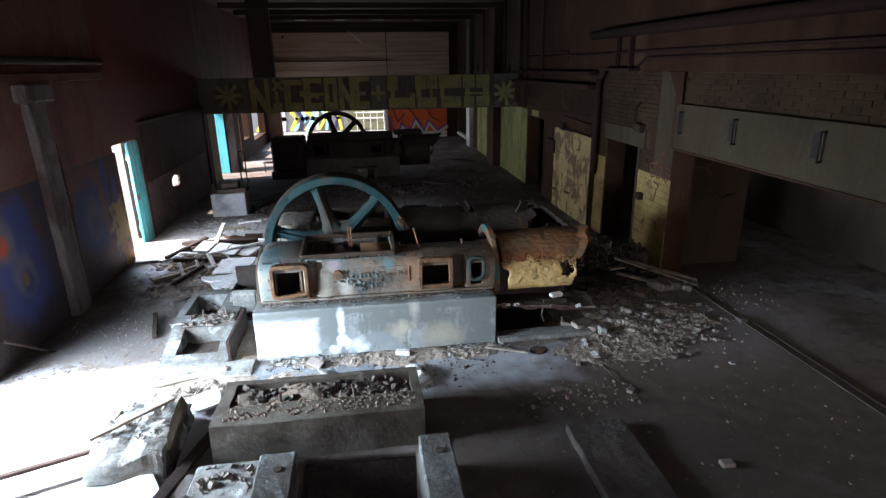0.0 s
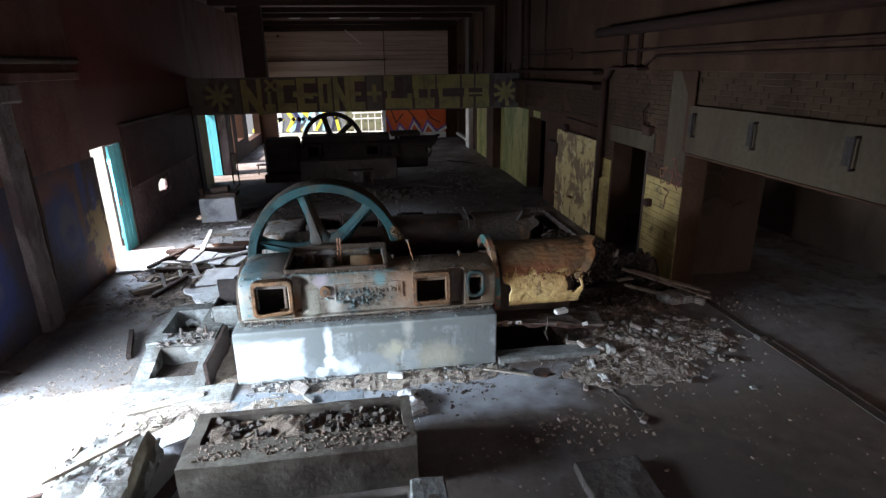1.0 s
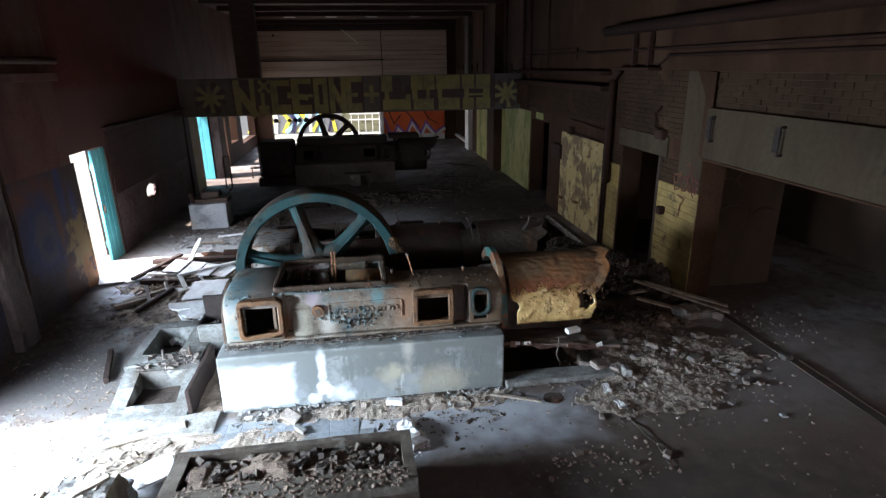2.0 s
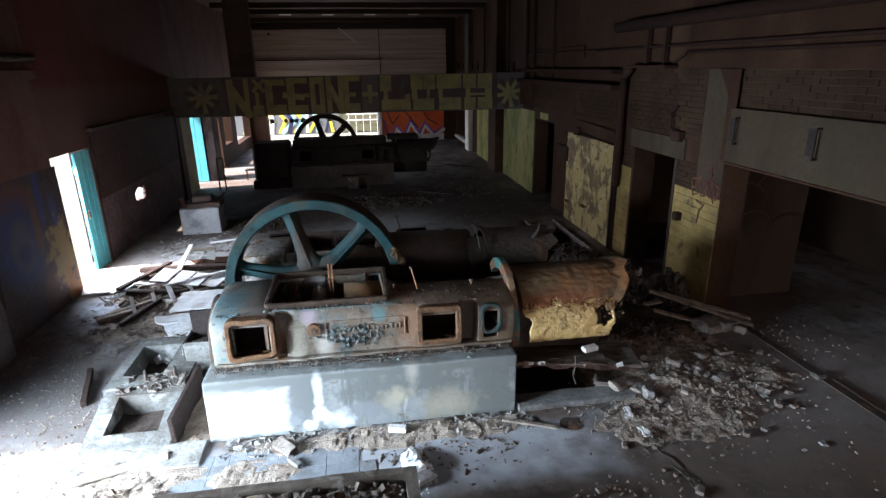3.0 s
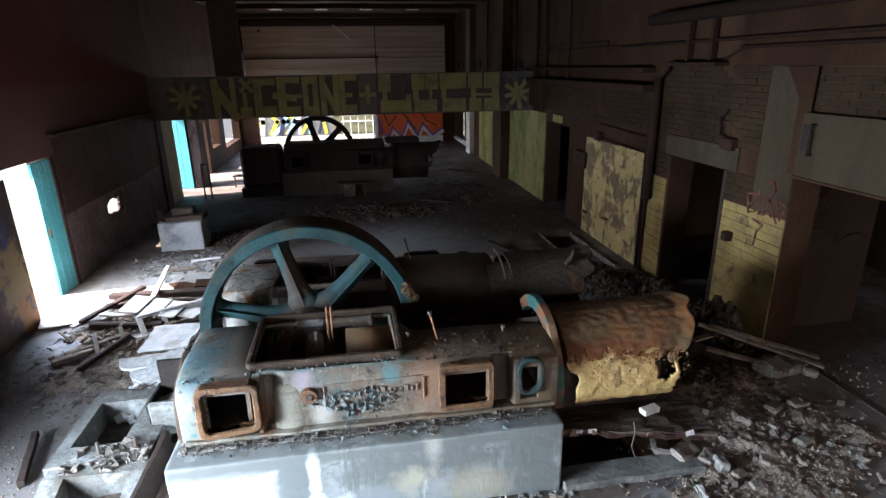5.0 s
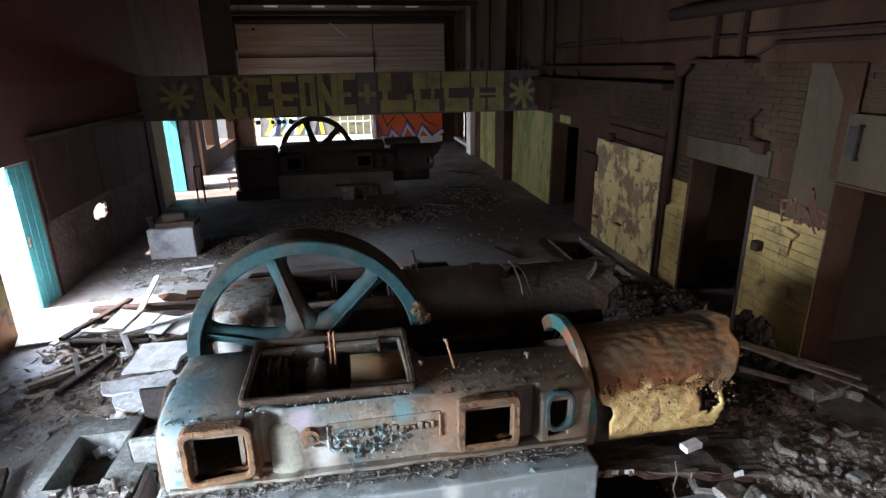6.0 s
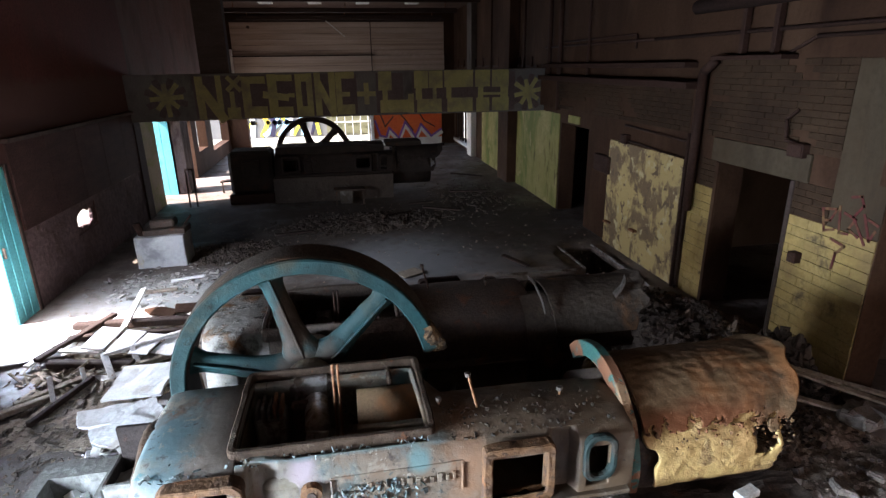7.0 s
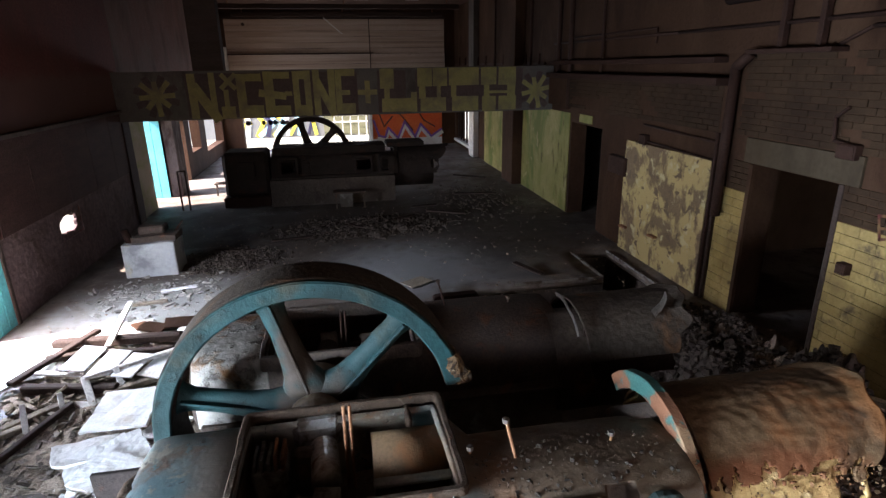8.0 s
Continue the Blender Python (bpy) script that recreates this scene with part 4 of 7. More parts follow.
part("ledge", box(-4.15, 1.45, FAR - 0.16, FAR - 0.101, 3.70, 3.735, 0.004), M_DARKWOOD, panel)
part("seam_cover", box(1.30, 1.335, FAR - 0.125, FAR - 0.101, 2.95, 4.98, 0.003), M_DARKWOOD, panel)
part("top_rail", box(-4.2, 4.4, FAR - 0.14, FAR - 0.002, 5.0, 5.09, 0.004), M_DARKWOOD, panel)
part("end_post", box(-4.40, -4.16, FAR - 0.30, FAR - 0.002, 2.95, 3.98, 0.008), M_WHITEPAINT, panel)
part("knob", tube((-3.45, FAR - 0.11, 4.80), (-3.45, FAR - 0.05, 4.80), 0.06, sides=10), M_BLACK, panel)
part("loose_batten", box(-0.46, 0.46, -0.02, 0.02, -0.02, 0.02, 0.004, m=pose(-0.08, FAR - 0.13, 4.73, 0, 40, 0)), M_WHITEPAINT, panel)

# girders hung under the ceiling, unlit lamp battens, riser pipes beyond the beam
for y in (17.0, 19.0, 21.0, 24.3, 27.2):
    j = empty("ceiling_joist", 0, y, 5.0, "dark timber joist hung below the ceiling", "joist", "ceiling joists")
    part("bar", worn(box(-3.7, 4.1, y - 0.08, y + 0.08, 5.0, 5.14, 0.01), 0.6, 0.012), M_DARKWOOD, j)
    for x in (-3.3, 0.3, 3.7):
        part("hanger", tube((x, y, 5.13), (x, y, CEIL), 0.015, sides=6), M_RUST, j)
for x in (-2.1, -0.65, 0.8, 2.34):
    t = empty("light_batten", x, 22.6, 5.1, "dusty white lamp batten, unlit, under the ceiling", "ceiling light", "unlit lamp battens")
    part("housing", box(x - 0.2, x + 0.2, 22.3, 22.9, 5.12, 5.2, 0.01), M_WHITEPAINT, t)
    part("bracket", box(x - 0.03, x + 0.03, 22.55, 22.65, 5.2, CEIL), M_RUST, t)
for y, r, z in ((16.75, 0.05, 2.95), (18.6, 0.035, 2.6), (20.45, 0.04, 2.6), (21.9, 0.03, 2.6)):
    thing("riser_pipe", tube((R - 0.08 if y < 19.2 or y > 20.4 else R - 0.34, y, z), (R - 0.08 if y < 19.2 or y > 20.4 else R - 0.34, y, CEIL), r, sides=10), M_DARKRUST, "rusty riser pipe up the wall beyond the beam", "pipe", "riser pipes", smooth=True)
hanger_rail = empty("cable_rail", R - 0.03, 22.5, 3.2, "dark cable rail with a row of pegs on the wall", "rail")
part("rail", box(R - 0.05, R - 0.002, 17.7, 28.2, 3.20, 3.25, 0.004), M_DARKRUST, hanger_rail)
for k in range(11):
    part("peg", tube((R - 0.07, 18.0 + k, 3.21), (R - 0.07, 18.0 + k, 3.46 + 0.03 * (k % 2)), 0.035, 0.025, sides=8), M_DARKRUST, hanger_rail)


# ---- compressors ----
def loop_rect(w, h, r, n=4):
    pts = []
    for cx, cy, a0 in ((w / 2 - r, h / 2 - r, 0), (-w / 2 + r, h / 2 - r, 90), (-w / 2 + r, -h / 2 + r, 180), (w / 2 - r, -h / 2 + r, 270)):
        for k in range(n + 1):
            a = radians(a0 + 90 * k / n)
            pts.append((cx + r * math.cos(a), cy + r * math.sin(a)))
    return pts


def ring_frame(w, h, wide, deep, r):
    """A rounded rectangular ring, w x h outside, in the plane z = 0 .. deep."""
    bm = bmesh.new()
    out, inn = loop_rect(w, h, r), loop_rect(w - 2 * wide, h - 2 * wide, max(0.01, r - wide * 0.5))
    c = 0.008
    outc, innc = loop_rect(w - 2 * c, h - 2 * c, r), loop_rect(w - 2 * wide + 2 * c, h - 2 * wide + 2 * c, max(0.012, r - wide * 0.5))
    rings = [[bm.verts.new((x, y, z)) for x, y in pts] for pts, z in ((inn, 0), (inn, deep - c), (innc, deep), (outc, deep), (out, deep - c), (out, 0))]
    n = len(out)
    for a, b in zip(rings, rings[1:] + rings[:1]):
        for k in range(n):
            bm.faces.new([a[k], a[(k + 1) % n], b[(k + 1) % n], b[k]])
    bmesh.ops.recalc_face_normals(bm, faces=bm.faces[:])
    return bm


BED_PROFILE = [(6.60, 0.64), (6.60, 0.72), (6.60, 1.04), (6.63, 1.10), (6.70, 1.15), (6.80, 1.175), (6.95, 1.19), (7.15, 1.195), (7.36, 1.188), (7.56, 1.16), (7.61, 1.06), (7.62, 0.85), (7.62, 0.64)]
# the barrel beyond the crank opening is rounder and falls away at the back
BARREL_PROFILE = [(6.60, 0.64), (6.60, 0.72), (6.60, 1.02), (6.63, 1.08), (6.70, 1.125), (6.80, 1.155), (6.95, 1.17), (7.10, 1.16), (7.25, 1.115), (7.38, 1.03), (7.48, 0.92), (7.54, 0.80), (7.56, 0.64)]


def bed_casting(x_lo, x_hi):
    """The hollow bed between two stations, with its windows and crank opening."""
    xs = [-1.39, -1.36, -1.28, -1.17, -1.02, -0.84, -0.78, -0.755, -0.69, -0.60, -0.56, -0.4, -0.2, 0.05, 0.28, 0.36, 0.45, 0.64, 0.80, 0.99, 1.045, 1.07, 1.19, 1.225, 1.28, 1.43, 1.52, 1.60]
    xs = [x for x in xs if x_lo - 0.001 < x < x_hi + 0.001]
    bm, grid = bmesh.new(), []
    for x in xs:
        k = 0.97 if x < -1.38 else 0.985 if x < -1.3 else 1.0
        # the body is drawn in between the windows
        waist = 0.11 if -0.77 < x < -0.65 else 0.035 if -0.62 < x < 0.5 else 0.10 if 1.05 < x < 1.2 else 0.0
        if x > 1.05:
            k = 1.0 - 0.05 * (x - 1.05)
        f = min(1, max(0, (x - 0.28) / 0.17))
        section = [(ya + (yb - ya) * f, za + (zb - za) * f) for (ya, za), (yb, zb) in zip(BED_PROFILE, BARREL_PROFILE)]
        grid.append([bm.verts.new((x, 7.1 + (y - 7.1) * k + (waist if y < 6.65 else 0), 0.64 + (z - 0.64) * k)) for y, z in section])
    for i in range(len(xs) - 1):
        for j in range(len(BED_PROFILE) - 1):
            x = (xs[i] + xs[i + 1]) / 2
            if j == 1 and (-1.17 < x < -0.84 or 0.64 < x < 0.99 or 1.28 < x < 1.43):
                continue
            if -0.84 < x < 0.28 and 4 <= j <= 8:
                continue
            bm.faces.new([grid[i][j], grid[i + 1][j], grid[i + 1][j + 1], grid[i][j + 1]])
    bmesh.ops.recalc_face_normals(bm, faces=bm.faces[:])
    out = bm.faces[:]
    if sum((f.normal.dot(f.calc_center_median() - Vector((f.calc_center_median().x, 7.1, 0.8))) for f in out)) < 0:
        bmesh.ops.reverse_faces(bm, faces=out)
    return bm


def compressor(T, label, full=True, skin=None):
    """A horizontal compressor on its foundation: bed, cylinder, crank and, if full, the flywheel."""
    flip = T.to_3x3().determinant() < 0
    base = T @ Vector((0.1, 7.05, 0.64))
    c = empty("compressor", *base, label, "compressor")

    def add(name, bm, material, parent=None, lab="", smooth=False):
        bm.transform(T)
        material = (skin or {}).get(material, material)
        if flip:
            bmesh.ops.reverse_faces(bm, faces=bm.faces[:])
        return part(name, bm, material, parent or c, lab, smooth)

    for name, lo, hi, material, lab in (("bearing_housing", -1.39, -0.84, M_HOUSING, "rounded bearing housing in faded teal over tan"), ("bed", -0.84, 1.60, M_BED, "tan and rusty cast bed with teal paint remains")):
        bed = add(name, bed_casting(lo, hi), material, None, lab, True)
        sol = bed.modifiers.new("thick", "SOLIDIFY")
        sol.thickness, sol.offset = 0.045, -1
        bev = bed.modifiers.new("bevel", "BEVEL")
        bev.width, bev.segments = 0.008, 2
    for x in (-1.33, 1.56):
        cap = bmesh.new()
        cap.faces.new([cap.verts.new((x, 7.1 + (y - 7.1) * 0.90, 0.64 + (z - 0.64) * 0.92)) for y, z in (BED_PROFILE if x < 0 else BARREL_PROFILE)])
        bmesh.ops.solidify(cap, geom=cap.faces[:], thickness=0.02)
        add("end_cover", cap, M_BLACK)
    add("web", box(-0.90, -0.87, 6.68, 7.52, 0.66, 1.10), M_DIRT)
    add("web", box(0.36, 0.39, 6.68, 7.40, 0.66, 1.02), M_DIRT)
    add("sump", worn(box(-0.86, 0.35, 6.66, 7.55, 0.66, 0.72), 0.15, 0.03, 4), M_DIRT, None, "dirt-filled crank sump")
    add("guide_lip", worn(box(-0.14, 0.31, 7.05, 7.11, 0.99, 1.03, 0.01), 0.08, 0.008), M_STAIN, None, "pale worn lip of the crosshead guide")

    def face_frame(name, cx, cz, w, h, wide, deep, r, material, lab, lift=0.0):
        b = ring_frame(w, h, wide, deep, r)
        b.transform(Matrix.Translation((cx, 6.625, cz)) @ Matrix.Rotation(radians(90), 4, "X"))
        worn(b, 0.04, 0.007, 9)
        for v in b.verts:
            low, right = max(0, (cz - v.co.z) / h * 2), max(0, (v.co.x - cx) / w + 0.5)
            v.co.z += lift * min(1, low) * right
        return add(name, b, material, None, lab)
    face_frame("window_frame", -1.005, 0.925, 0.46, 0.45, 0.048, 0.10, 0.07, M_FRAMERUST, "rusted rectangular inspection opening", 0.05)
    for cx, cz, w in ((-1.0, 0.742, 0.38), (0.815, 0.745, 0.36)):
        lip = bmesh.new()
        pts = [(cx - w / 2 + w * k / 16, cz + 0.035 + 0.03 * abs(math.sin(2.6 * math.pi * k / 16)) + 0.008 * math.sin(k * 2.1)) for k in range(17)]
        lip.faces.new([lip.verts.new((x, 6.56, z)) for x, z in [(cx + w / 2, cz - 0.03), (cx - w / 2, cz - 0.03)] + pts])
        bmesh.ops.solidify(lip, geom=lip.faces[:], thickness=0.02)
        add("jagged_lip", lip, M_FRAMERUST)
    face_frame("window_frame", 0.815, 0.925, 0.45, 0.41, 0.055, 0.08, 0.04, M_FRAMERUST, "rusted rectangular inspection opening")
    face_frame("window_frame", 1.355, 0.935, 0.225, 0.34, 0.036, 0.045, 0.09, M_RIMTEAL, "oval opening with teal rim")
    f = ring_frame(1.23, 0.905, 0.042, 0.12, 0.05)
    f.transform(Matrix.Translation((-0.275, 7.19, 1.085)))
    add("top_frame", worn(f, 0.05, 0.007, 6), M_TOPRUST, None, "chipped rectangular rim of the crank opening")
    # stained rib, plug, name panel with illegible raised bars
    rib = tube((0, 0, 0.67), (0, 0, 1.00), 0.085, 0.078, sides=24)
    bmesh.ops.create_uvsphere(rib, u_segments=24, v_segments=12, radius=0.078, matrix=Matrix.Translation((0, 0, 1.0)) @ Matrix.Diagonal((1, 1, 0.9, 1)))
    rib.transform(Matrix.Translation((-0.57, 6.665, 0)) @ Matrix.Diagonal((1.6, 0.5, 1, 1)))
    add("rib", worn(rib, 0.06, 0.006, 6), M_STAIN, None, "bulging rib stained cream", True)
    add("plug", tube((-0.42, 6.65, 0.96), (-0.42, 6.585, 0.96), 0.062, sides=16), M_FRAMERUST)
    # Black disc paints the dark of the plug's bore.
    add("plug_hole", tube((-0.42, 6.59, 0.96), (-0.42, 6.578, 0.96), 0.026, sides=12), M_BLACK)
    plate = add("name_panel", worn(box(-0.31, 0.48, 6.626, 6.65, 0.82, 1.03, 0.004), 0.08, 0.003), M_BED)
    rng = random.Random(5)
    x = -0.10
    while x < 0.43:
        w = rng.uniform(0.018, 0.034)
        add("raised_bar", box(x, x + w, 6.616, 6.63, 0.905, 0.95 + rng.choice((0, 0.018)), 0.003), M_BED, plate)
        x += w + 0.02
    for q in (-0.305, 0.475):
        add("raised_bar", box(q - 0.007, q + 0.007, 6.612, 6.63, 0.83, 1.02, 0.003), M_BED, plate)
    add("foot_flange", worn(box(-1.36, 1.57, 6.565, 7.66, 0.648, 0.68, 0.008), 0.10, 0.012, 5), M_BED)
    # open round end of the main bearing housing
    ring = bmesh.new()
    for k in range(24):
        a, b = radians(-20 + 220 * k / 24), radians(-20 + 220 * (k + 1) / 24)
        q = []
        for r, x in ((0.44, -1.33), (0.462, -1.36), (0.463, -1.41), (0.45, -1.43), (0.43, -1.432), (0.418, -1.41), (0.41, -1.345)):
            q.append([ring.verts.new((x, 7.1 + r * math.cos(s), 0.72 + r * math.sin(s))) for s in (a, b)])
        for i in range(7):
            ring.faces.new([q[i][0], q[i][1], q[(i + 1) % 7][1], q[(i + 1) % 7][0]])
    bmesh.ops.remove_doubles(ring, verts=ring.verts[:], dist=0.001)
    bmesh.ops.recalc_face_normals(ring, faces=ring.faces[:])
    add("end_ring", worn(ring, 0.05, 0.014, 7), M_TOPRUST, None, "chipped rusty lip of the open bearing end", True)
    # crank gear inside the opening
    add("crankshaft", tube((-0.40, 7.18, 0.99), (-0.47, 8.35 if full else 7.7, 0.97), 0.085, sides=20), M_STEEL, None, "dull steel crankshaft", True)
    add("crank_web", worn(box(-0.60, -0.34, 6.88, 6.98, 0.70, 0.94, 0.03), 0.1, 0.004), M_BLACK)
    add("crank_web", worn(box(-0.60, -0.34, 7.38, 7.48, 0.70, 1.05, 0.03), 0.1, 0.004), M_BLACK)
    add("crank_pin", tube((-0.46, 7.04, 0.99), (-0.33, 7.02, 0.99), 0.07, sides=20), M_EDGE, None, "pale worn crank pin", True)
    add("bearing_cap", worn(box(-0.60, -0.30, 7.50, 7.62, 0.95, 1.16, 0.04), 0.06, 0.012), M_EDGE)
    for x in (-0.28, -0.245):
        add("bolt", tube((x, 7.32, 0.80), (x, 7.32, 1.38), 0.009, sides=8), M_RUST)
    add("bearing_block", worn(box(-0.82, -0.62, 7.26, 7.48, 0.72, 1.04, 0.02), 0.06, 0.015), M_EDGE)
    for k in range(5):
        add("shim", worn(box(-0.81 + 0.04 * k, -0.79 + 0.04 * k, 7.26, 7.46 - 0.02 * (k % 2), 1.04, 1.09 + 0.014 * (k * 3 % 5), 0.004), 0.05, 0.006, 8, k), M_EDGE if k < 3 else M_RUST)
    add("crosshead_guide", tube((-0.13, 7.31, 0.94), (0.30, 7.31, 0.94), 0.20, sides=32), M_LAG_TOP, None, "brown crosshead barrel", True)
    add("connecting_rod", worn(box(-0.45, 0.24, 6.97, 7.04, 0.84, 0.93, 0.02), 0.1, 0.004), M_STEEL)
    add("cross_bar", worn(box(0.09, 0.13, 7.42, 7.63, 1.07, 1.16, 0.015), 0.08, 0.005), M_TOPRUST)
    # studs on the top
    for x, y, h, lean in ((0.64, 6.95, 0.23, -0.06), (0.40, 7.03, 0.02, 0.0), (1.22, 6.98, 0.03, 0.0)):
        s = add("stud", tube((x, y, 1.17), (x + lean, y, 1.19 + h), 0.009, sides=8), M_RUST)
        add("nut", tube((x + lean, y, 1.175 + h), (x + lean, y, 1.20 + h), 0.02, sides=6), M_RAIL, s)
    # cylinder flange and torn lagging
    fl = bmesh.new()
    rings = []
    n = 40
    thin = 0.075 if full else 0.016
    inner, first, span = (0.50, 43, 150) if full else (0.59, 46, 54)
    for r, x in ((inner, 1.60), (0.608, 1.60), (0.62, 1.606), (0.62, 1.594 + thin), (0.608, 1.60 + thin), (inner, 1.60 + thin)):
        rings.append([fl.verts.new((x, 7.26 + r * math.cos(radians(first + span * k / n)), 0.70 + r * math.sin(radians(first + span * k / n)))) for k in range(n + 1)])
    for a, b in zip(rings, rings[1:] + rings[:1]):
        for k in range(n):
            fl.faces.new([a[k], a[k + 1], b[k + 1], b[k]])
    for k in (0, n):
        fl.faces.new([ring_[k] for ring_ in rings])
    bmesh.ops.recalc_face_normals(fl, faces=fl.faces[:])
    add("cylinder_flange", worn(fl, 0.09, 0.006, 5), M_PATCH, None, "round flange in teal and orange-brown patches")
    add("cylinder", tube((1.50, 7.2, 0.66), (2.62 if full else 2.3, 7.2, 0.66), 0.46, sides=36), M_BLACK, None, "", True)
    lag = bmesh.new()
    short = 0.0 if full else 0.28
    rng = random.Random(8)
    n, m = 72, 60
    rows = []
    for i in range(n + 1):
        a = radians(187 - 177 * i / n)
        end = 2.70 - short + 0.33 * max(0, math.sin(a)) ** 2 + 0.03 * math.sin(9 * a) + rng.uniform(-0.012, 0.012)
        rows.append([])
        for j in range(m + 1):
            u = j / m
            begin = 1.74 + 0.05 * noise.noise(Vector((a * 4, 2, 5))) + (0.05 if a > 2.75 else 0)
            x = begin + (end - begin) * u
            r = 0.555 + 0.012 * noise.noise(Vector((x * 3, a * 2, 1))) + 0.012 * noise.noise(Vector((x * 11, a * 7, 3))) - 0.02 * max(0, math.sin(a)) * u + 0.025 * max(0, u - 0.88) / 0.12 * max(0, math.sin(a))
            rows[-1].append(lag.verts.new((x, 7.2 + r * math.cos(a), 0.66 + r * math.sin(a))))
    for i in range(n):
        for j in range(m):
            a, u = 187 - 177 * (i + 0.5) / n, (j + 0.5) / m
            if ((u - 0.87) / 0.12) ** 2 + ((a - 163) / 13) ** 2 + 0.5 * noise.noise(Vector((u * 14, a * 0.12, 3))) < 0.75:
                continue
            lag.faces.new([rows[i][j], rows[i][j + 1], rows[i + 1][j + 1], rows[i + 1][j]])
    bmesh.ops.recalc_face_normals(lag, faces=lag.faces[:])
    lag_ob = add("lagging", lag, M_LAG, None, "torn cream lagging with a brown rust crust on top", True)
    s = lag_ob.modifiers.new("thick", "SOLIDIFY")
    s.thickness = 0.022
    # crust of brown dirt lying on top of the lagging
    crust = bmesh.new()
    rows = []
    for i in range(131):
        a = radians(172 - 147 * i / 130)
        rows.append([])
        for j in range(111):
            u = j / 110
            x = 1.72 + (1.02 - short + 0.30 * math.sin(a) ** 2 + 0.03 * math.sin(a * 9) + 0.05 * noise.noise(Vector((a * 5, 1, 2)))) * u
            r = 0.572 + 0.005 * noise.noise(Vector((x * 2.5, a * 3, 4))) + 0.006 * noise.noise(Vector((x * 14, a * 11, 4))) + 0.03 * max(0, u - 0.90) / 0.10 * max(0, math.sin(a))
            rows[-1].append(crust.verts.new((x, 7.2 + r * math.cos(a), 0.66 + r * math.sin(a))))
    for i in range(130):
        for j in range(110):
            a, u = 172 - 147 * (i + 0.5) / 130, (j + 0.5) / 110
            if a > 147 + 22 * noise.noise(Vector((u * 5, 2, 9))) + 12 * noise.noise(Vector((u * 17, a * 0.1, 9))) + 7 * noise.noise(Vector((u * 45, a * 0.5, 3))):
                continue
            crust.faces.new([rows[i][j], rows[i][j + 1], rows[i + 1][j + 1], rows[i + 1][j]])
    bmesh.ops.delete(crust, geom=[v for v in crust.verts if not v.link_faces], context="VERTS")
    bmesh.ops.recalc_face_normals(crust, faces=crust.faces[:])
    k = add("crust", crust, M_LAG_TOP, lag_ob, "brown dirt and rust crust", True)
    s = k.modifiers.new("thick", "SOLIDIFY")
    s.thickness = 0.02
    if not full:
        return c
    # flywheel
    CX, CZ, R1, R0, Y0, Y1 = -0.47, 0.985, 1.01, 0.898, 7.75, 8.13
    rim = bmesh.new()

    def whole(k):
        return 3 <= k < 77

    n, rings = 96, []
    for r, y in ((R0, Y0 + 0.01), (R0 + 0.01, Y0), (R1 - 0.012, Y0), (R1, Y0 + 0.012), (R1, Y1 - 0.012), (R1 - 0.012, Y1), (R0 + 0.01, Y1), (R0, Y1 - 0.01)):
        rings.append([rim.verts.new((CX + r * math.cos(2 * math.pi * k / n), y, CZ + r * math.sin(2 * math.pi * k / n))) for k in range(n)])
    for a, b in zip(rings, rings[1:] + rings[:1]):
        for k in range(n):
            if whole(k):
                rim.faces.new([a[k], a[(k + 1) % n], b[(k + 1) % n], b[k]])
    for k in (3, 77):
        rim.faces.new([r_[k] for r_ in rings])
    bmesh.ops.delete(rim, geom=[v for v in rim.verts if not v.link_faces], context="VERTS")
    bmesh.ops.recalc_face_normals(rim, faces=rim.faces[:])
    wheel = add("flywheel", worn(rim, 0.2, 0.005, 7), M_TEAL_IRON, None, "large spoked flywheel with worn teal paint, its rim broken")
    band = bmesh.new()
    rings = []
    for r, y in ((R1 + 0.004, Y0 + 0.03), (R1 + 0.009, Y0 + 0.05), (R1 + 0.009, Y1 - 0.03), (R1 + 0.004, Y1 - 0.015)):
        rings.append([band.verts.new((CX + r * math.cos(2 * math.pi * k / n), y, CZ + r * math.sin(2 * math.pi * k / n))) for k in range(n)])
    for a, b in zip(rings, rings[1:]):
        for k in range(n):
            if whole(k):
                band.faces.new([a[k], a[(k + 1) % n], b[(k + 1) % n], b[k]])
    bmesh.ops.recalc_face_normals(band, faces=band.faces[:])
    add("belt_face", band, M_DARKDIRT, wheel, "dirt-brown belt face of the rim")
    bore = bmesh.new()
    rings = []
    for r, y in ((R0 - 0.001, Y0 + 0.012), (R0 - 0.006, Y0 + 0.03), (R0 - 0.006, Y1 - 0.03), (R0 - 0.001, Y1 - 0.012)):
        rings.append([bore.verts.new((CX + r * math.cos(2 * math.pi * k / n), y, CZ + r * math.sin(2 * math.pi * k / n))) for k in range(n)])
    for a, b in zip(rings, rings[1:]):
        for k in range(n):
            if whole(k):
                bore.faces.new([a[k], a[(k + 1) % n], b[(k + 1) % n], b[k]])
    bmesh.ops.recalc_face_normals(bore, faces=bore.faces[:])
    bmesh.ops.reverse_faces(bore, faces=bore.faces[:])
    add("rim_bore", bore, M_DARKRUST, wheel, "dark band lining the inside of the rim")
    scab = bmesh.new()
    rows = []
    for i in range(15):
        a = radians(10 + 14 * i / 14)
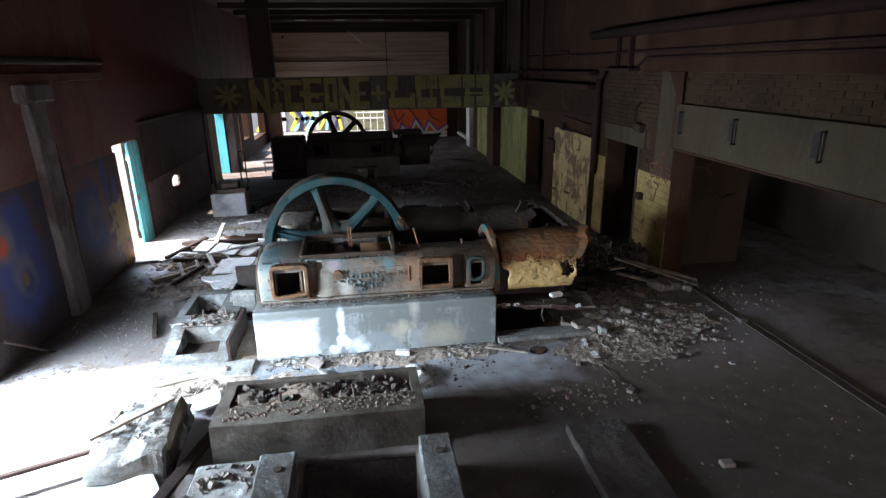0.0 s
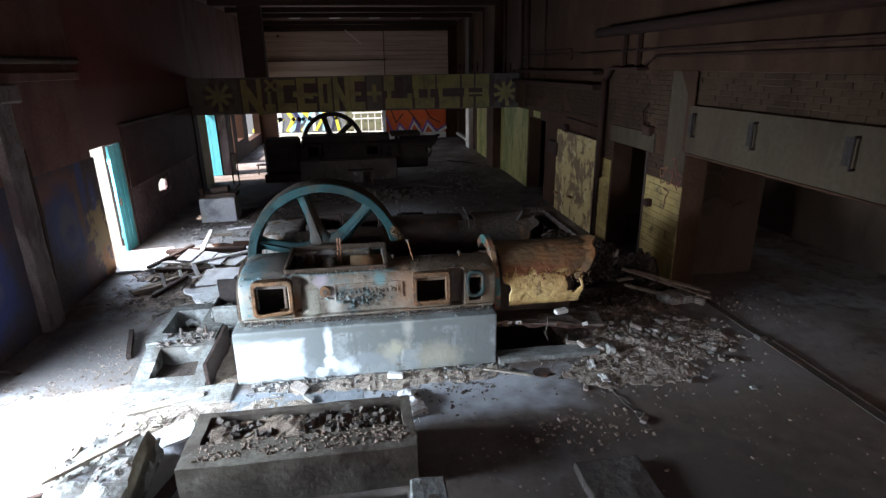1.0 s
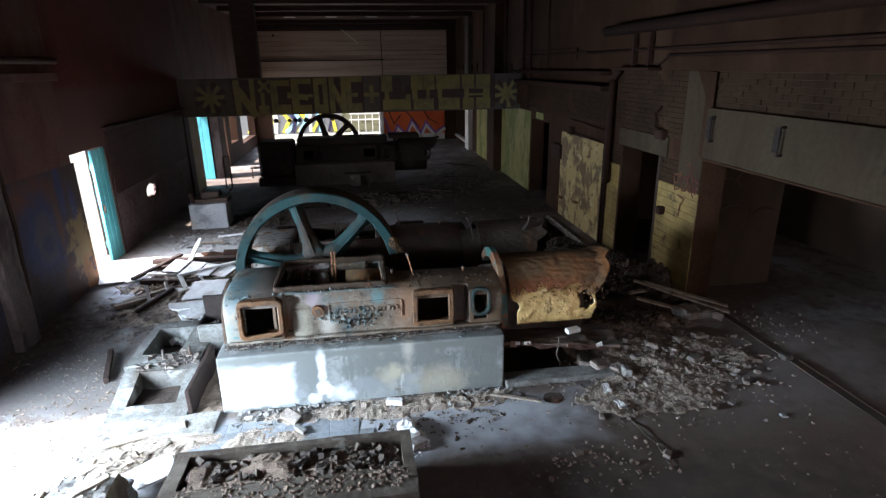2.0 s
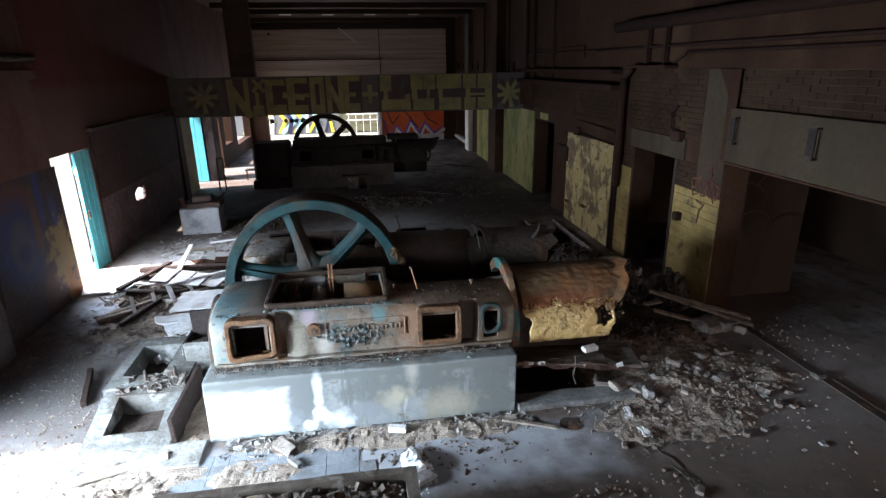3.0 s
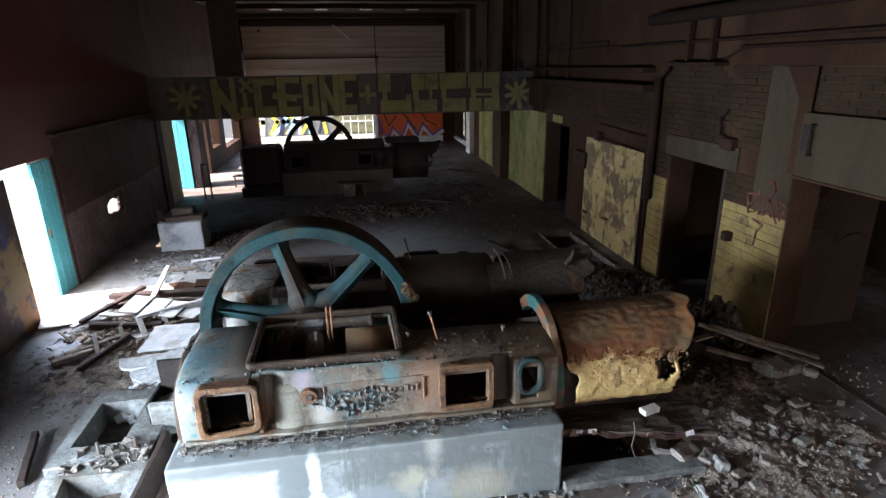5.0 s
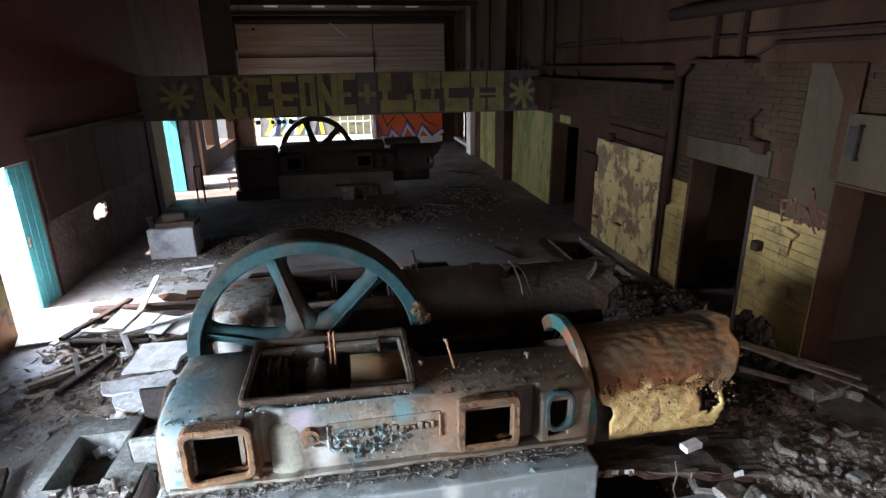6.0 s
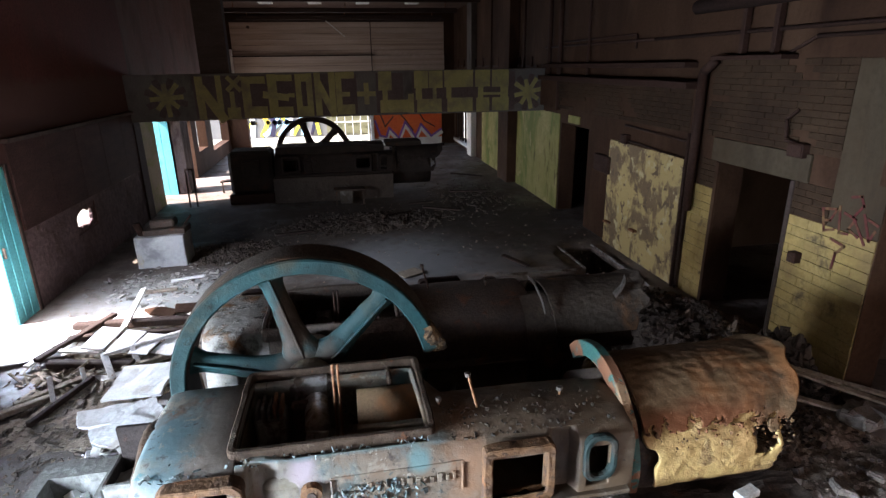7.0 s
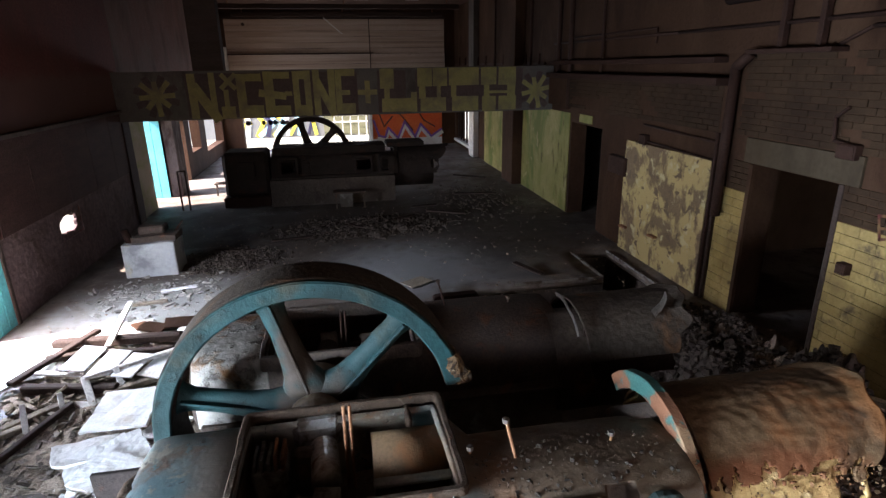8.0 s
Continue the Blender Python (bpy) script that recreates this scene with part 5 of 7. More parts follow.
        rows.append([scab.verts.new((CX + r * math.cos(a), y + 0.015 * math.sin(9 * a), CZ + r * math.sin(a))) for r, y in ((0.955 - 0.04 * (1 - i / 14), Y0 - 0.006), (1.01, Y0 - 0.014), (1.032 + 0.05 * (1 - i / 14), Y0 + 0.01), (1.03 + 0.03 * (1 - i / 14), Y0 + 0.16 + 0.05 * math.sin(40 * a)), (1.013, Y0 + 0.17))])
    for p, q in zip(rows, rows[1:]):
        for k in range(4):
            scab.faces.new([p[k], p[k + 1], q[k + 1], q[k]])
    bmesh.ops.recalc_face_normals(scab, faces=scab.faces[:])
    add("rust_scab", worn(scab, 0.03, 0.022, 16), M_SCAB, wheel, "peeling brown rust scab")
    hub = tube((CX, Y0 - 0.10, CZ), (CX, Y1 + 0.10, CZ), 0.19, sides=28)
    bmesh.ops.bevel(hub, geom=[e for e in hub.edges if abs(e.verts[0].co.y - e.verts[1].co.y) < 0.001], offset=0.02, segments=2, affect="EDGES")
    add("hub", hub, M_IRON, wheel, "rusty hub")
    add("hub_collar", tube((CX, Y0 - 0.18, CZ), (CX, Y0 - 0.08, CZ), 0.12, sides=24), M_RUST, wheel)
    for k in range(6):
        a = radians(46 + 60 * k)
        sp = bmesh.new()
        secs = []
        for r, w, d in ((0.12, 0.21, 0.10), (0.22, 0.165, 0.09), (0.32, 0.115, 0.075), (0.45, 0.092, 0.062), (0.62, 0.082, 0.058), (0.80, 0.082, 0.058), (0.87, 0.105, 0.065), (0.915, 0.16, 0.09)):
            secs.append([sp.verts.new((r, d * math.sin(q) * 1.1, w * math.cos(q))) for q in [2 * math.pi * i / 14 for i in range(14)]])
        for s0, s1 in zip(secs, secs[1:]):
            for i in range(14):
                sp.faces.new([s0[i], s0[(i + 1) % 14], s1[(i + 1) % 14], s1[i]])
        sp.faces.new(secs[0]), sp.faces.new(secs[-1])
        bmesh.ops.recalc_face_normals(sp, faces=sp.faces[:])
        sp.transform(Matrix.Translation((CX, (Y0 + Y1) / 2 - 0.02, CZ)) @ Matrix.Rotation(-a, 4, "Y"))
        sk = add("spoke", worn(sp, 0.07, 0.006, 8, k), M_TEAL_IRON, wheel, "", True)
        rd = box(0.10, 0.87, -0.105, -0.02, -0.022, -0.004, 0.004)
        rd.transform(Matrix.Translation((CX, (Y0 + Y1) / 2 - 0.02, CZ)) @ Matrix.Rotation(-a, 4, "Y"))
        add("rib", rd, M_TEAL_IRON, wheel)
    return c


# foundations
def foundation(T, depth, label, spills, dull=None):
    o = T @ Vector((0.05, 6.9, depth))
    f = empty("machine_foundation", *o, label, "foundation")
    b = worn(box(-1.45, 1.56, 6.33, 7.55, depth, 0.64, 0.02, segments=2), 0.13, 0.008, 2.5)
    b.transform(T)
    part("block", b, M_BLOCK_FRONT if spills else dull, f)
    g = worn(box(-1.40, 1.52, 6.50, 7.5, 0.63, 0.652, 0.006), 0.1, 0.008, 5)
    g.transform(T)
    part("grout_pad", g, M_CONC if spills else dull, f, "thin crumbling grout pad")


ID = Matrix.Identity(4)
MIRROR = Matrix.Translation((0, 15.96, 0)) @ Matrix.Diagonal((1, -1, 1, 1))
AWAY = Matrix.Translation((-0.43, 11.85, 0))
# Swaps the first machine's paints for darker materials.
DARKENED = {M_HOUSING: M_CRUSTED, M_STAIN: M_BLACK, M_IRON: M_BLACK, M_BED: M_BLACK, M_TEAL_IRON: M_BLACK, M_TOPRUST: M_BLACK, M_SCAB: M_BLACK, M_RUST: M_DARKRUST, M_FRAMERUST: M_DARKRUST, M_RIMTEAL: M_BLACK, M_LAG: M_DARKRUST, M_LAG_TOP: M_DARKDIRT, M_PATCH: M_RAIL, M_STEEL: M_BLACK, M_RAIL: M_BLACK}
compressor(ID, "tan and rust cast-iron compressor with teal flywheel on a concrete block")
compressor(MIRROR, "dark rusty second half of the compressor behind the flywheel", full=False, skin={**DARKENED, M_BLACK: M_DARKDIRT})
# Every part takes one near-black colour that paints the machine's silhouette.
compressor(AWAY, "black greasy compressor with flywheel beyond the cross beam", skin={k: M_NEARBLACK for k in (*DARKENED, M_BLACK, M_DIRT, M_DARKRUST, M_SLAB)})
foundation(ID, -0.01, "limewashed concrete machine foundation with white splashes", True)
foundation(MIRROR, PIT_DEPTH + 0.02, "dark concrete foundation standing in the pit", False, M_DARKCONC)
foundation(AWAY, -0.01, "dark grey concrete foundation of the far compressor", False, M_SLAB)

# ---- foreground foundations ----
def trough_block():
    t = empty("trough_foundation", -0.55, 4.75, 0.0, "stained concrete foundation with a rubble-filled trough in its top", "foundation")
    b = holed(2, 0.20, 0.41, (-1.52, 0.42), (4.42, 5.18), [(-1.40, 0.33, 4.72, 5.11)])
    part("rim", worn(b, 0.13, 0.012, 3), M_DARKCONC, t)
    part("base", worn(box(-1.52, 0.42, 4.425, 5.175, -0.01, 0.205), 0.2, 0.01, 3), M_DARKCONC, t)
    for x in (-0.95, -0.25):
        part("anchor_bolt", tube((x, 4.80, 0.2), (x + 0.01, 4.80, 0.46), 0.014, sides=8), M_RAIL, t)
    part("dirt_fill", worn(box(-0.54, 0.325, 4.73, 5.10, 0.2, 0.335, 0.02), 0.06, 0.05, 5), M_DIRT, t, "packed brown dirt filling the trough")
    part("slab_remnant", worn(box(-1.38, -0.52, 4.735, 5.095, 0.2, 0.375, 0.02), 0.06, 0.04, 5), M_DIRT, t, "dirt-covered broken slab left in the trough")


trough_block()
for x0, x1, y1, z1, lab in ((-1.02, -0.72, 4.08, 0.34, "worn concrete pier with a bolt hole beside the pit"), (0.32, 0.60, 4.10, 0.36, "worn concrete pier with a bolt hole beside the pit")):
    p = empty("concrete_pier", (x0 + x1) / 2, 3.2, 0, lab, "foundation", "bolt-hole piers")
    part("body", worn(box(x0, x1, 2.4, y1, -0.01, z1, 0.015), 0.12, 0.014, 3, x0), M_FRAMECONC, p)
    # A solid black disc stands in for the shaded bolt hole.
    part("bolt_hole", tube(((x0 + x1) / 2 + 0.02, 3.86, z1 - 0.01), ((x0 + x1) / 2 + 0.02, 3.86, z1 + 0.012), 0.035, sides=14), M_BLACK, p)
thing("low_plinth", worn(box(-1.62, -1.03, 2.4, 4.30, -0.01, 0.12, 0.01), 0.15, 0.015, 3), M_CONC, "low rubble-strewn concrete plinth", "foundation")
thing("low_slab", worn(box(1.80, 2.38, 2.6, 4.40, -0.01, 0.085, 0.012), 0.1, 0.014, 4), M_SLAB, "low dark concrete slab on the floor", "foundation")
thing("kerb", worn(box(1.58, 2.86, 6.28, 6.53, -0.01, 0.06, 0.012), 0.1, 0.012, 4), M_FRAMECONC, "broken concrete kerb in front of the pit", "kerb")
# two-celled anchor frame beside the compressor
g = empty("anchor_frame", -2.2, 7.2, 0, "pale concrete anchor frame with two square cells and studs", "foundation")
cell = worn(holed(2, -0.01, 0.25, (-2.60, -1.80), (6.30, 7.02), [(-2.44, -1.95, 6.46, 6.90)]), 0.12, 0.012, 4)
for v in cell.verts:
    v.co.z *= 0.22 + 0.78 * min(1, max(0, (v.co.y - 6.30) / 0.62))
part("cell_frame", cell, M_FRAMECONC, g)
part("cell_frame", worn(holed(2, -0.01, 0.27, (-2.64, -1.84), (7.02, 8.16), [(-2.54, -2.12, 7.28, 7.95)]), 0.12, 0.014, 4), M_FRAMECONC, g)
part("side_plate", worn(box(-1.80, -1.75, 6.32, 7.35, -0.01, 0.30, 0.008), 0.12, 0.008, 4), M_DARKWOOD, g, "dark plank edging the cells")
# Black sheets put the cells' inner shadow into colour.
part("dirt_fill", worn(box(-2.445, -1.945, 6.455, 6.905, -0.02, 0.03), 0.08, 0.02, 5), M_SOIL, g, "black sheet in the cell, painting its shadow")
part("dirt_fill", worn(box(-2.545, -2.115, 7.275, 7.955, -0.02, 0.04), 0.08, 0.02, 5), M_SOIL, g, "black sheet in the cell, painting its shadow")
for x, y in ((-2.26, 7.12), (-1.98, 7.16)):
    part("stud", tube((x, y, 0.02), (x + 0.01, y + 0.01, 0.40), 0.014, sides=8), M_RAIL, g)
thing("low_plinth", worn(box(-2.85, -1.47, 5.98, 6.34, -0.01, 0.035, 0.008), 0.12, 0.012, 4), M_CONC, "low pale concrete strip beside the foundation", "foundation")
seam = ribbon([(2.62, 6.02), (2.72, 5.72), (2.70, 5.42), (2.76, 5.10), (2.74, 4.85)], 0.06, 2, 0.001, 0.006)
thing("cement_seam", worn(seam, 0.05, 0.014, 9), M_DARKCONC, "broken pale cement seam across the floor", "floor", kind="structure")
# hollow iron box with a pale front plate at the end of the pit
hb = empty("hollow_box", -1.80, 7.7, 0, "black hollow iron box with a pale front plate", "machine part")
part("front_plate", worn(box(-1.97, -1.62, 7.49, 7.53, 0.14, 0.49, 0.03), 0.08, 0.008, 5), M_FRAMECONC, hb, "pale concrete-coated plate")
part("back_plate", worn(box(-1.95, -1.60, 7.86, 7.90, -0.01, 0.72, 0.006), 0.1, 0.01), M_NEARBLACK, hb)
part("side_plate", worn(box(-1.98, -1.95, 7.55, 7.90, -0.01, 0.46, 0.006), 0.1, 0.01), M_NEARBLACK, hb)
part("bottom_plate", box(-1.95, -1.60, 7.56, 7.86, -0.01, 0.04), M_NEARBLACK, hb)
# square plinth with a rusty valve block by the left wall
q = empty("square_plinth", -3.28, 13.75, 0, "grey concrete plinth with rusty machine remains on top", "foundation")
part("body", worn(box(-3.74, -2.94, 13.74, 14.30, -0.01, 0.56, 0.015), 0.13, 0.01, 3), M_BLOCK, q)
v = empty("valve_block", -3.25, 13.85, 0.56, "rusty black machine remains on the plinth", "machine part")
part("base", worn(box(-3.60, -2.92, 13.82, 14.26, 0.56, 0.66, 0.01), 0.1, 0.012), M_BLACK, v)
part("body", worn(box(-3.50, -3.10, 13.90, 14.20, 0.66, 0.80, 0.03), 0.1, 0.02), M_BLACK, v)
part("valve_wheel", tube((-3.64, 13.9, 0.55), (-3.70, 13.9, 0.78), 0.06, sides=12), M_DARKRUST, v)
part("handle", tube((-3.0, 14.1, 0.64), (-2.86, 14.15, 0.82), 0.018, sides=8), M_DARKRUST, v)

# ---- right side: gateway panel, brickwork, pier, doorway, pipes ----
def hanging_door():
    d = empty("hanging_door", R, 4.9, 2.2, "faded blue-grey overhead door panel with two iron handles", "door")
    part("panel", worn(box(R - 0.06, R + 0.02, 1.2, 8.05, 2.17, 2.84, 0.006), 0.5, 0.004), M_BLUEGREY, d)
    for y in (7.86, 6.60, 5.18, 3.6):
        part("handle", pipe_run([(R - 0.06, y, 2.42), (R - 0.12, y, 2.42), (R - 0.12, y, 2.73), (R - 0.06, y, 2.73)], 0.014), M_NEARBLACK, d)
        part("slot", box(R - 0.066, R - 0.05, y + 0.05, y + 0.16, 2.44, 2.72, 0.003), M_NEARBLACK, d)
    part("bottom_edge", box(R - 0.075, R + 0.025, 1.2, 8.05, 2.145, 2.172, 0.004), M_WALL_R, d)


hanging_door()
thing("door_track", holed(2, -0.03, 0.012, (5.06, 5.16), (-2.0, 8.07), []), M_BLACK, "black iron door track set in the floor", "rail", kind="structure")
rail = empty("track_rail", 5.08, 5, 0.0, "worn rounded rail of the sliding door", "rail")
part("rail", tube((5.19, -1.9, 0.02), (5.19, 6.25, 0.008), 0.017, sides=10), M_TOPRUST, rail)
part("stop_block", worn(box(4.99, 5.12, 6.28, 6.40, 0.0, 0.06, 0.015), 0.05, 0.012), M_FRAMECONC, rail)

# doorway, teal lintel and frame
dw = empty("door_frame", R, 9.93, 0, "dark doorway with a faded teal lintel board", "door frame", kind="structure")
part("lintel_board", worn(box(R - 0.035, R + 0.02, 9.0, 10.62, 2.03, 2.33, 0.006), 0.3, 0.004), M_BLUEGREY, dw)
part("jamb", box(R - 0.03, R + 0.30, 10.455, 10.52, 0, 2.02, 0.006), M_WALL_R, dw)
part("jamb", box(R - 0.02, R + 0.30, 9.175, 9.235, 0, 2.02, 0.006), M_DARKWOOD, dw)
# pipes and fittings on the right wall
def on_wall(name, bm, material, label, category, smooth=True):
    return thing(name, bm, material, label, category, smooth=smooth)


on_wall("roof_pipe", tube((R - 0.25, -1, 3.92), (R - 0.25, 11.0, 3.95), 0.085, sides=14), M_DARKRUST, "thick rusty pipe along the upper wall", "pipe")
br = empty("pipe_bracket", R - 0.1, 10.0, 3.35, "rusty two-legged pipe bracket on the wall", "bracket")
for y in (10.28, 9.75):
    part("leg", box(R - 0.10, R - 0.02, y - 0.035, y + 0.035, 3.34, 3.95, 0.006), M_DARKRUST, br)
part("shelf", box(R - 0.22, R - 0.0, 9.45, 10.65, 3.30, 3.35, 0.006), M_DARKRUST, br)
on_wall("conduit", pipe_run([(R - 0.04, -1, 3.52), (R - 0.04, 9.2, 3.52), (R - 0.04, 9.6, 3.34), (R - 0.04, 10.4, 3.34)], 0.02), M_DARKRUST, "thin rusty conduit along the wall", "pipe")
on_wall("conduit", pipe_run([(R - 0.05, -1, 3.62), (R - 0.05, 12.3, 3.62), (R - 0.05, 17.1, 3.64)], 0.022), M_DARKRUST, "thin rusty conduit along the wall", "pipe")
on_wall("conduit", pipe_run([(R - 0.04, 12.9, 3.5), (R - 0.04, 12.9, 3.72), (R - 0.04, 16.0, 3.72)], 0.018), M_DARKRUST, "bent rusty conduit on the wall", "pipe")
thing("pipe_shelf", worn(box(R - 0.30, R - 0.001, 11.0, 16.9, 2.93, 3.03, 0.01), 0.3, 0.008), M_DARKRUST, "dark sooty ledge along the wall", "shelf")
thing("pipe_shelf", worn(box(R - 0.22, R - 0.001, 11.2, 16.9, 3.20, 3.28, 0.01), 0.3, 0.008), M_DARKRUST, "dark sooty ledge along the wall", "shelf")
thing("wall_projection", box(R - 0.12, R - 0.001, 11.0, 17.15, 2.34, 2.93, 0.008), M_WALL_R, "projecting grey plaster band under the ledge", "wall", kind="structure")
on_wall("standpipe", pipe_run([(R - 0.10, 10.92, 1.26), (R - 0.10, 10.92, 3.15), (R - 0.10, 10.70, 3.30)], 0.062, 12), M_DARKRUST, "fat rusty standpipe with a cut-off end", "pipe")
on_wall("downpipe", tube((R - 0.06, 11.13, 0.0), (R - 0.06, 11.13, 2.93), 0.028, sides=10), M_DARKRUST, "slim rusty downpipe by the plaster", "pipe")
on_wall("downpipe", tube((R - 0.05, 11.05, 0.0), (R - 0.05, 11.05, 2.3), 0.018, sides=8), M_DARKWOOD, "slim dark downpipe by the plaster", "pipe")
on_wall("riser_pipe", tube((R - 0.12, 16.0, 2.3), (R - 0.12, 16.0, CEIL), 0.05, sides=10), M_DARKRUST, "red-rusty riser pipe to the ceiling", "pipe")
on_wall("riser_pipe", tube((R - 0.10, 14.6, 2.9), (R - 0.10, 14.6, CEIL), 0.03, sides=8), M_DARKRUST, "slim rusty vertical riser pipe", "pipe")
on_wall("conduit", pipe_run([(R - 0.04, 11.2, 2.2), (R - 0.04, 13.0, 2.25)], 0.02), M_DARKRUST, "thin conduit over the plaster", "pipe")
on_wall("conduit", pipe_run([(R - 0.04, 11.2, 1.95), (R - 0.04, 12.9, 2.0)], 0.016), M_DARKRUST, "thin conduit over the plaster", "pipe")
for y, z, w, h, lab in ((12.95, 2.02, 0.17, 0.16, "black junction box on the wall"), (13.72, 1.47, 0.62, 0.32, "black iron box on the wall"), (9.17, 2.36, 0.22, 0.15, "black lamp base on the wall"), (8.95, 1.21, 0.11, 0.12, "black switch box on yellow blocks")):
    e = empty("junction_box", R, y, z, lab, "junction box")
    part("case", box(R - 0.10, R - 0.002, y - w / 2, y + w / 2, z - h / 2, z + h / 2, 0.008), M_DARKRUST, e)
    part("cover", box(R - 0.112, R - 0.099, y - w / 2 + 0.012, y + w / 2 - 0.012, z - h / 2 + 0.012, z + h / 2 - 0.012, 0.004), M_DARKRUST, e)
on_wall("lamp_arm", pipe_run([(R - 0.05, 9.17, 2.42), (R - 0.07, 9.35, 2.45), (R - 0.07, 9.38, 2.68), (R - 0.03, 9.28, 2.78)], 0.018), M_DARKRUST, "bent black lamp arm on brick", "pipe")

# plaster bay: slightly proud, peeling
thing("plaster_bay", worn(box(R - 0.06, R - 0.001, 11.2, 13.5, 0.0, 1.95, 0.006), 0.25, 0.006), M_PLASTER, "peeling cream plaster showing grey render", "wall", kind="structure")
for y, z in ((13.3, 0.42), (12.35, 0.52)):
    thing("iron_stub", box(R - 0.14, R - 0.06, y - 0.09, y + 0.09, z, z + 0.035, 0.006), M_RUST, "short rusty iron stub in the plaster", "bracket")
outline = [(8.0, 2.17), (8.18, 2.17), (8.18, 2.97), (8.42, 3.30), (8.0, 3.30)]
hp = bmesh.new()
front, back = [[hp.verts.new((x, y, z)) for y, z in outline] for x in (R - 0.030, R - 0.017)]
hp.faces.new(front), hp.faces.new(back)
for k in range(5):
    hp.faces.new([front[k], front[(k + 1) % 5], back[(k + 1) % 5], back[k]])
bmesh.ops.recalc_face_normals(hp, faces=hp.faces[:])
thing("door_post", hp, M_WALL_R, "dark strip with a flared head on the pier", "door frame", kind="structure")
# pier facing and far right bays
thing("pier_paint", box(R - 0.016, R - 0.001, 8.085, 8.66, 1.655, 3.3), M_BLUEGREY, "faded blue-grey paint on the pier", "wall", kind="structure")
for y0, y1 in ((16.1, 19.25), (20.35, 23.3)):
    thing("painted_bay", worn(box(R - 0.02, R - 0.001, y0, y1, 0, 2.2), 0.5, 0.003), M_GREENWALL, "mossy cream-green painted brick bay", "wall", kind="structure")
thing("column", box(R - 0.28, R - 0.001, 19.3, 20.3, 0, CEIL, 0.01), M_WALL_R, "dark square wall column", "column", kind="structure")
thing("column", box(R - 0.201, R - 0.001, 24.2, 24.9, 2.301, CEIL, 0.01), M_BEAM, "dark upper half of a wall column", "column", kind="structure")
thing("column", box(R - 0.20, R - 0.001, 24.2, 24.9, 0, 2.30, 0.01), M_WHITEPAINT, "white painted wall column", "column", kind="structure")
thing("wall_outhouse", box(5.7, 5.9, 24.3, 28.6, -0.16, 3.0), M_SIDEROOM, "dim brown wall close outside the barred opening", "wall", kind="structure")
win = empty("window_far", R, 27.3, 0.25, "barred opening with a white sill", "window", kind="structure")
part("sill", box(R - 0.10, R + 0.2, 24.95, 28.05, 0.16, 0.26, 0.01), M_WHITEPAINT, win)
for k in range(6):
    y = 25.25 + 0.5 * k
    part("bar", box(R + 0.02, R + 0.08, y - 0.05, y + 0.05, 0.26, 2.1), M_DARKWOOD, win)

# ---- left side ----
def plank_door(y0, y1, x, label):
    d = empty("door_leaf", x, (y0 + y1) / 2, 0, label, "door")
    n = 3
    w = (y1 - y0) / n
    for k in range(n):
        part("board", box(x - 0.03, x + 0.015, y0 + w * k + 0.004, y0 + w * (k + 1) - 0.004, 0.01, 2.09, 0.006), M_TEALDOOR, d)
    for z in (0.3, 1.75):
        part("ledge", box(x - 0.06, x - 0.03, y0 + 0.03, y1 - 0.03, z, z + 0.12, 0.005), M_TEALDOOR, d)
    part("handle", box(x + 0.015, x + 0.05, y0 + 0.04, y0 + 0.07, 0.95, 1.1, 0.006), M_BLACK, d)


plank_door(11.66, 12.20, L - 0.10, "bright teal plank door standing in its doorway")
leaf = empty("door_leaf", L - 0.45, 19.93, 0, "bright teal plank door folded back against the doorway", "door")
for k in range(3):
    part("board", box(L - 0.76 + 0.21 * k, L - 0.555 + 0.21 * k, 19.905, 19.95, 0.01, 2.09, 0.006), M_TEALDOOR, leaf)
for z in (0.3, 1.75):
    part("ledge", box(L - 0.74, L - 0.16, 19.95, 19.972, z, z + 0.12, 0.005), M_TEALDOOR, leaf)
part("handle", box(L - 0.70, L - 0.67, 19.87, 19.905, 0.95, 1.1, 0.006), M_BLACK, leaf)
thing("door_post", box(L - 0.42, L - 0.06, 12.205, 12.26, 0, 2.12, 0.006), M_DARKWOOD, "dark timber door post", "door frame", kind="structure")
thing("door_post", box(L - 0.12, L + 0.16, 19.98, 20.70, 0, 2.1, 0.008), M_PILASTER, "grey plastered post between doorways", "column", kind="structure")
thing("column", box(L - 0.099, L - 0.05, 17.20, 17.60, 0, 2.19, 0.01), M_DARKWOOD, "dark pilaster under the cross beam", "column", kind="structure")
thing("painted_bay", worn(box(L - 0.149, L - 0.13, 17.62, 18.75, 0, 2.15), 0.4, 0.003), M_PALEBAY, "tan and green painted bay beside the doorway", "wall", kind="structure")
board = empty("boarded_window", L, 15, 1.05, "large tarred black boarding over a bricked window", "wall panel")
for k in range(5):
    part("board", box(L - 0.099, L - 0.07, 12.35 + 1.04 * k, 12.35 + 1.04 * (k + 1) - 0.006, 1.16, 2.38, 0.004), M_DARKBOARD, board)
thing("wall_dado", holed(0, L - 0.099, L - 0.085, (12.28, 17.55), (0, 1.155), [(13.80, 14.64, 0.64, 1.08)], cell=0.4), M_GREYRENDER, "rough grey render below the boarding", "wall", kind="structure")
thing("trim", box(L - 0.099, L + 0.0, 12.3, 17.55, 2.38, 2.44, 0.004), M_WALL, "plaster trim over the boarding", "trim", kind="structure")
thing("wall_pipe", tube((L + 0.16, NEAR, 3.58), (L + 0.16, 10.6, 3.58), 0.05, sides=10), M_BLACK, "dark pipe high along the wall", "pipe", smooth=True)
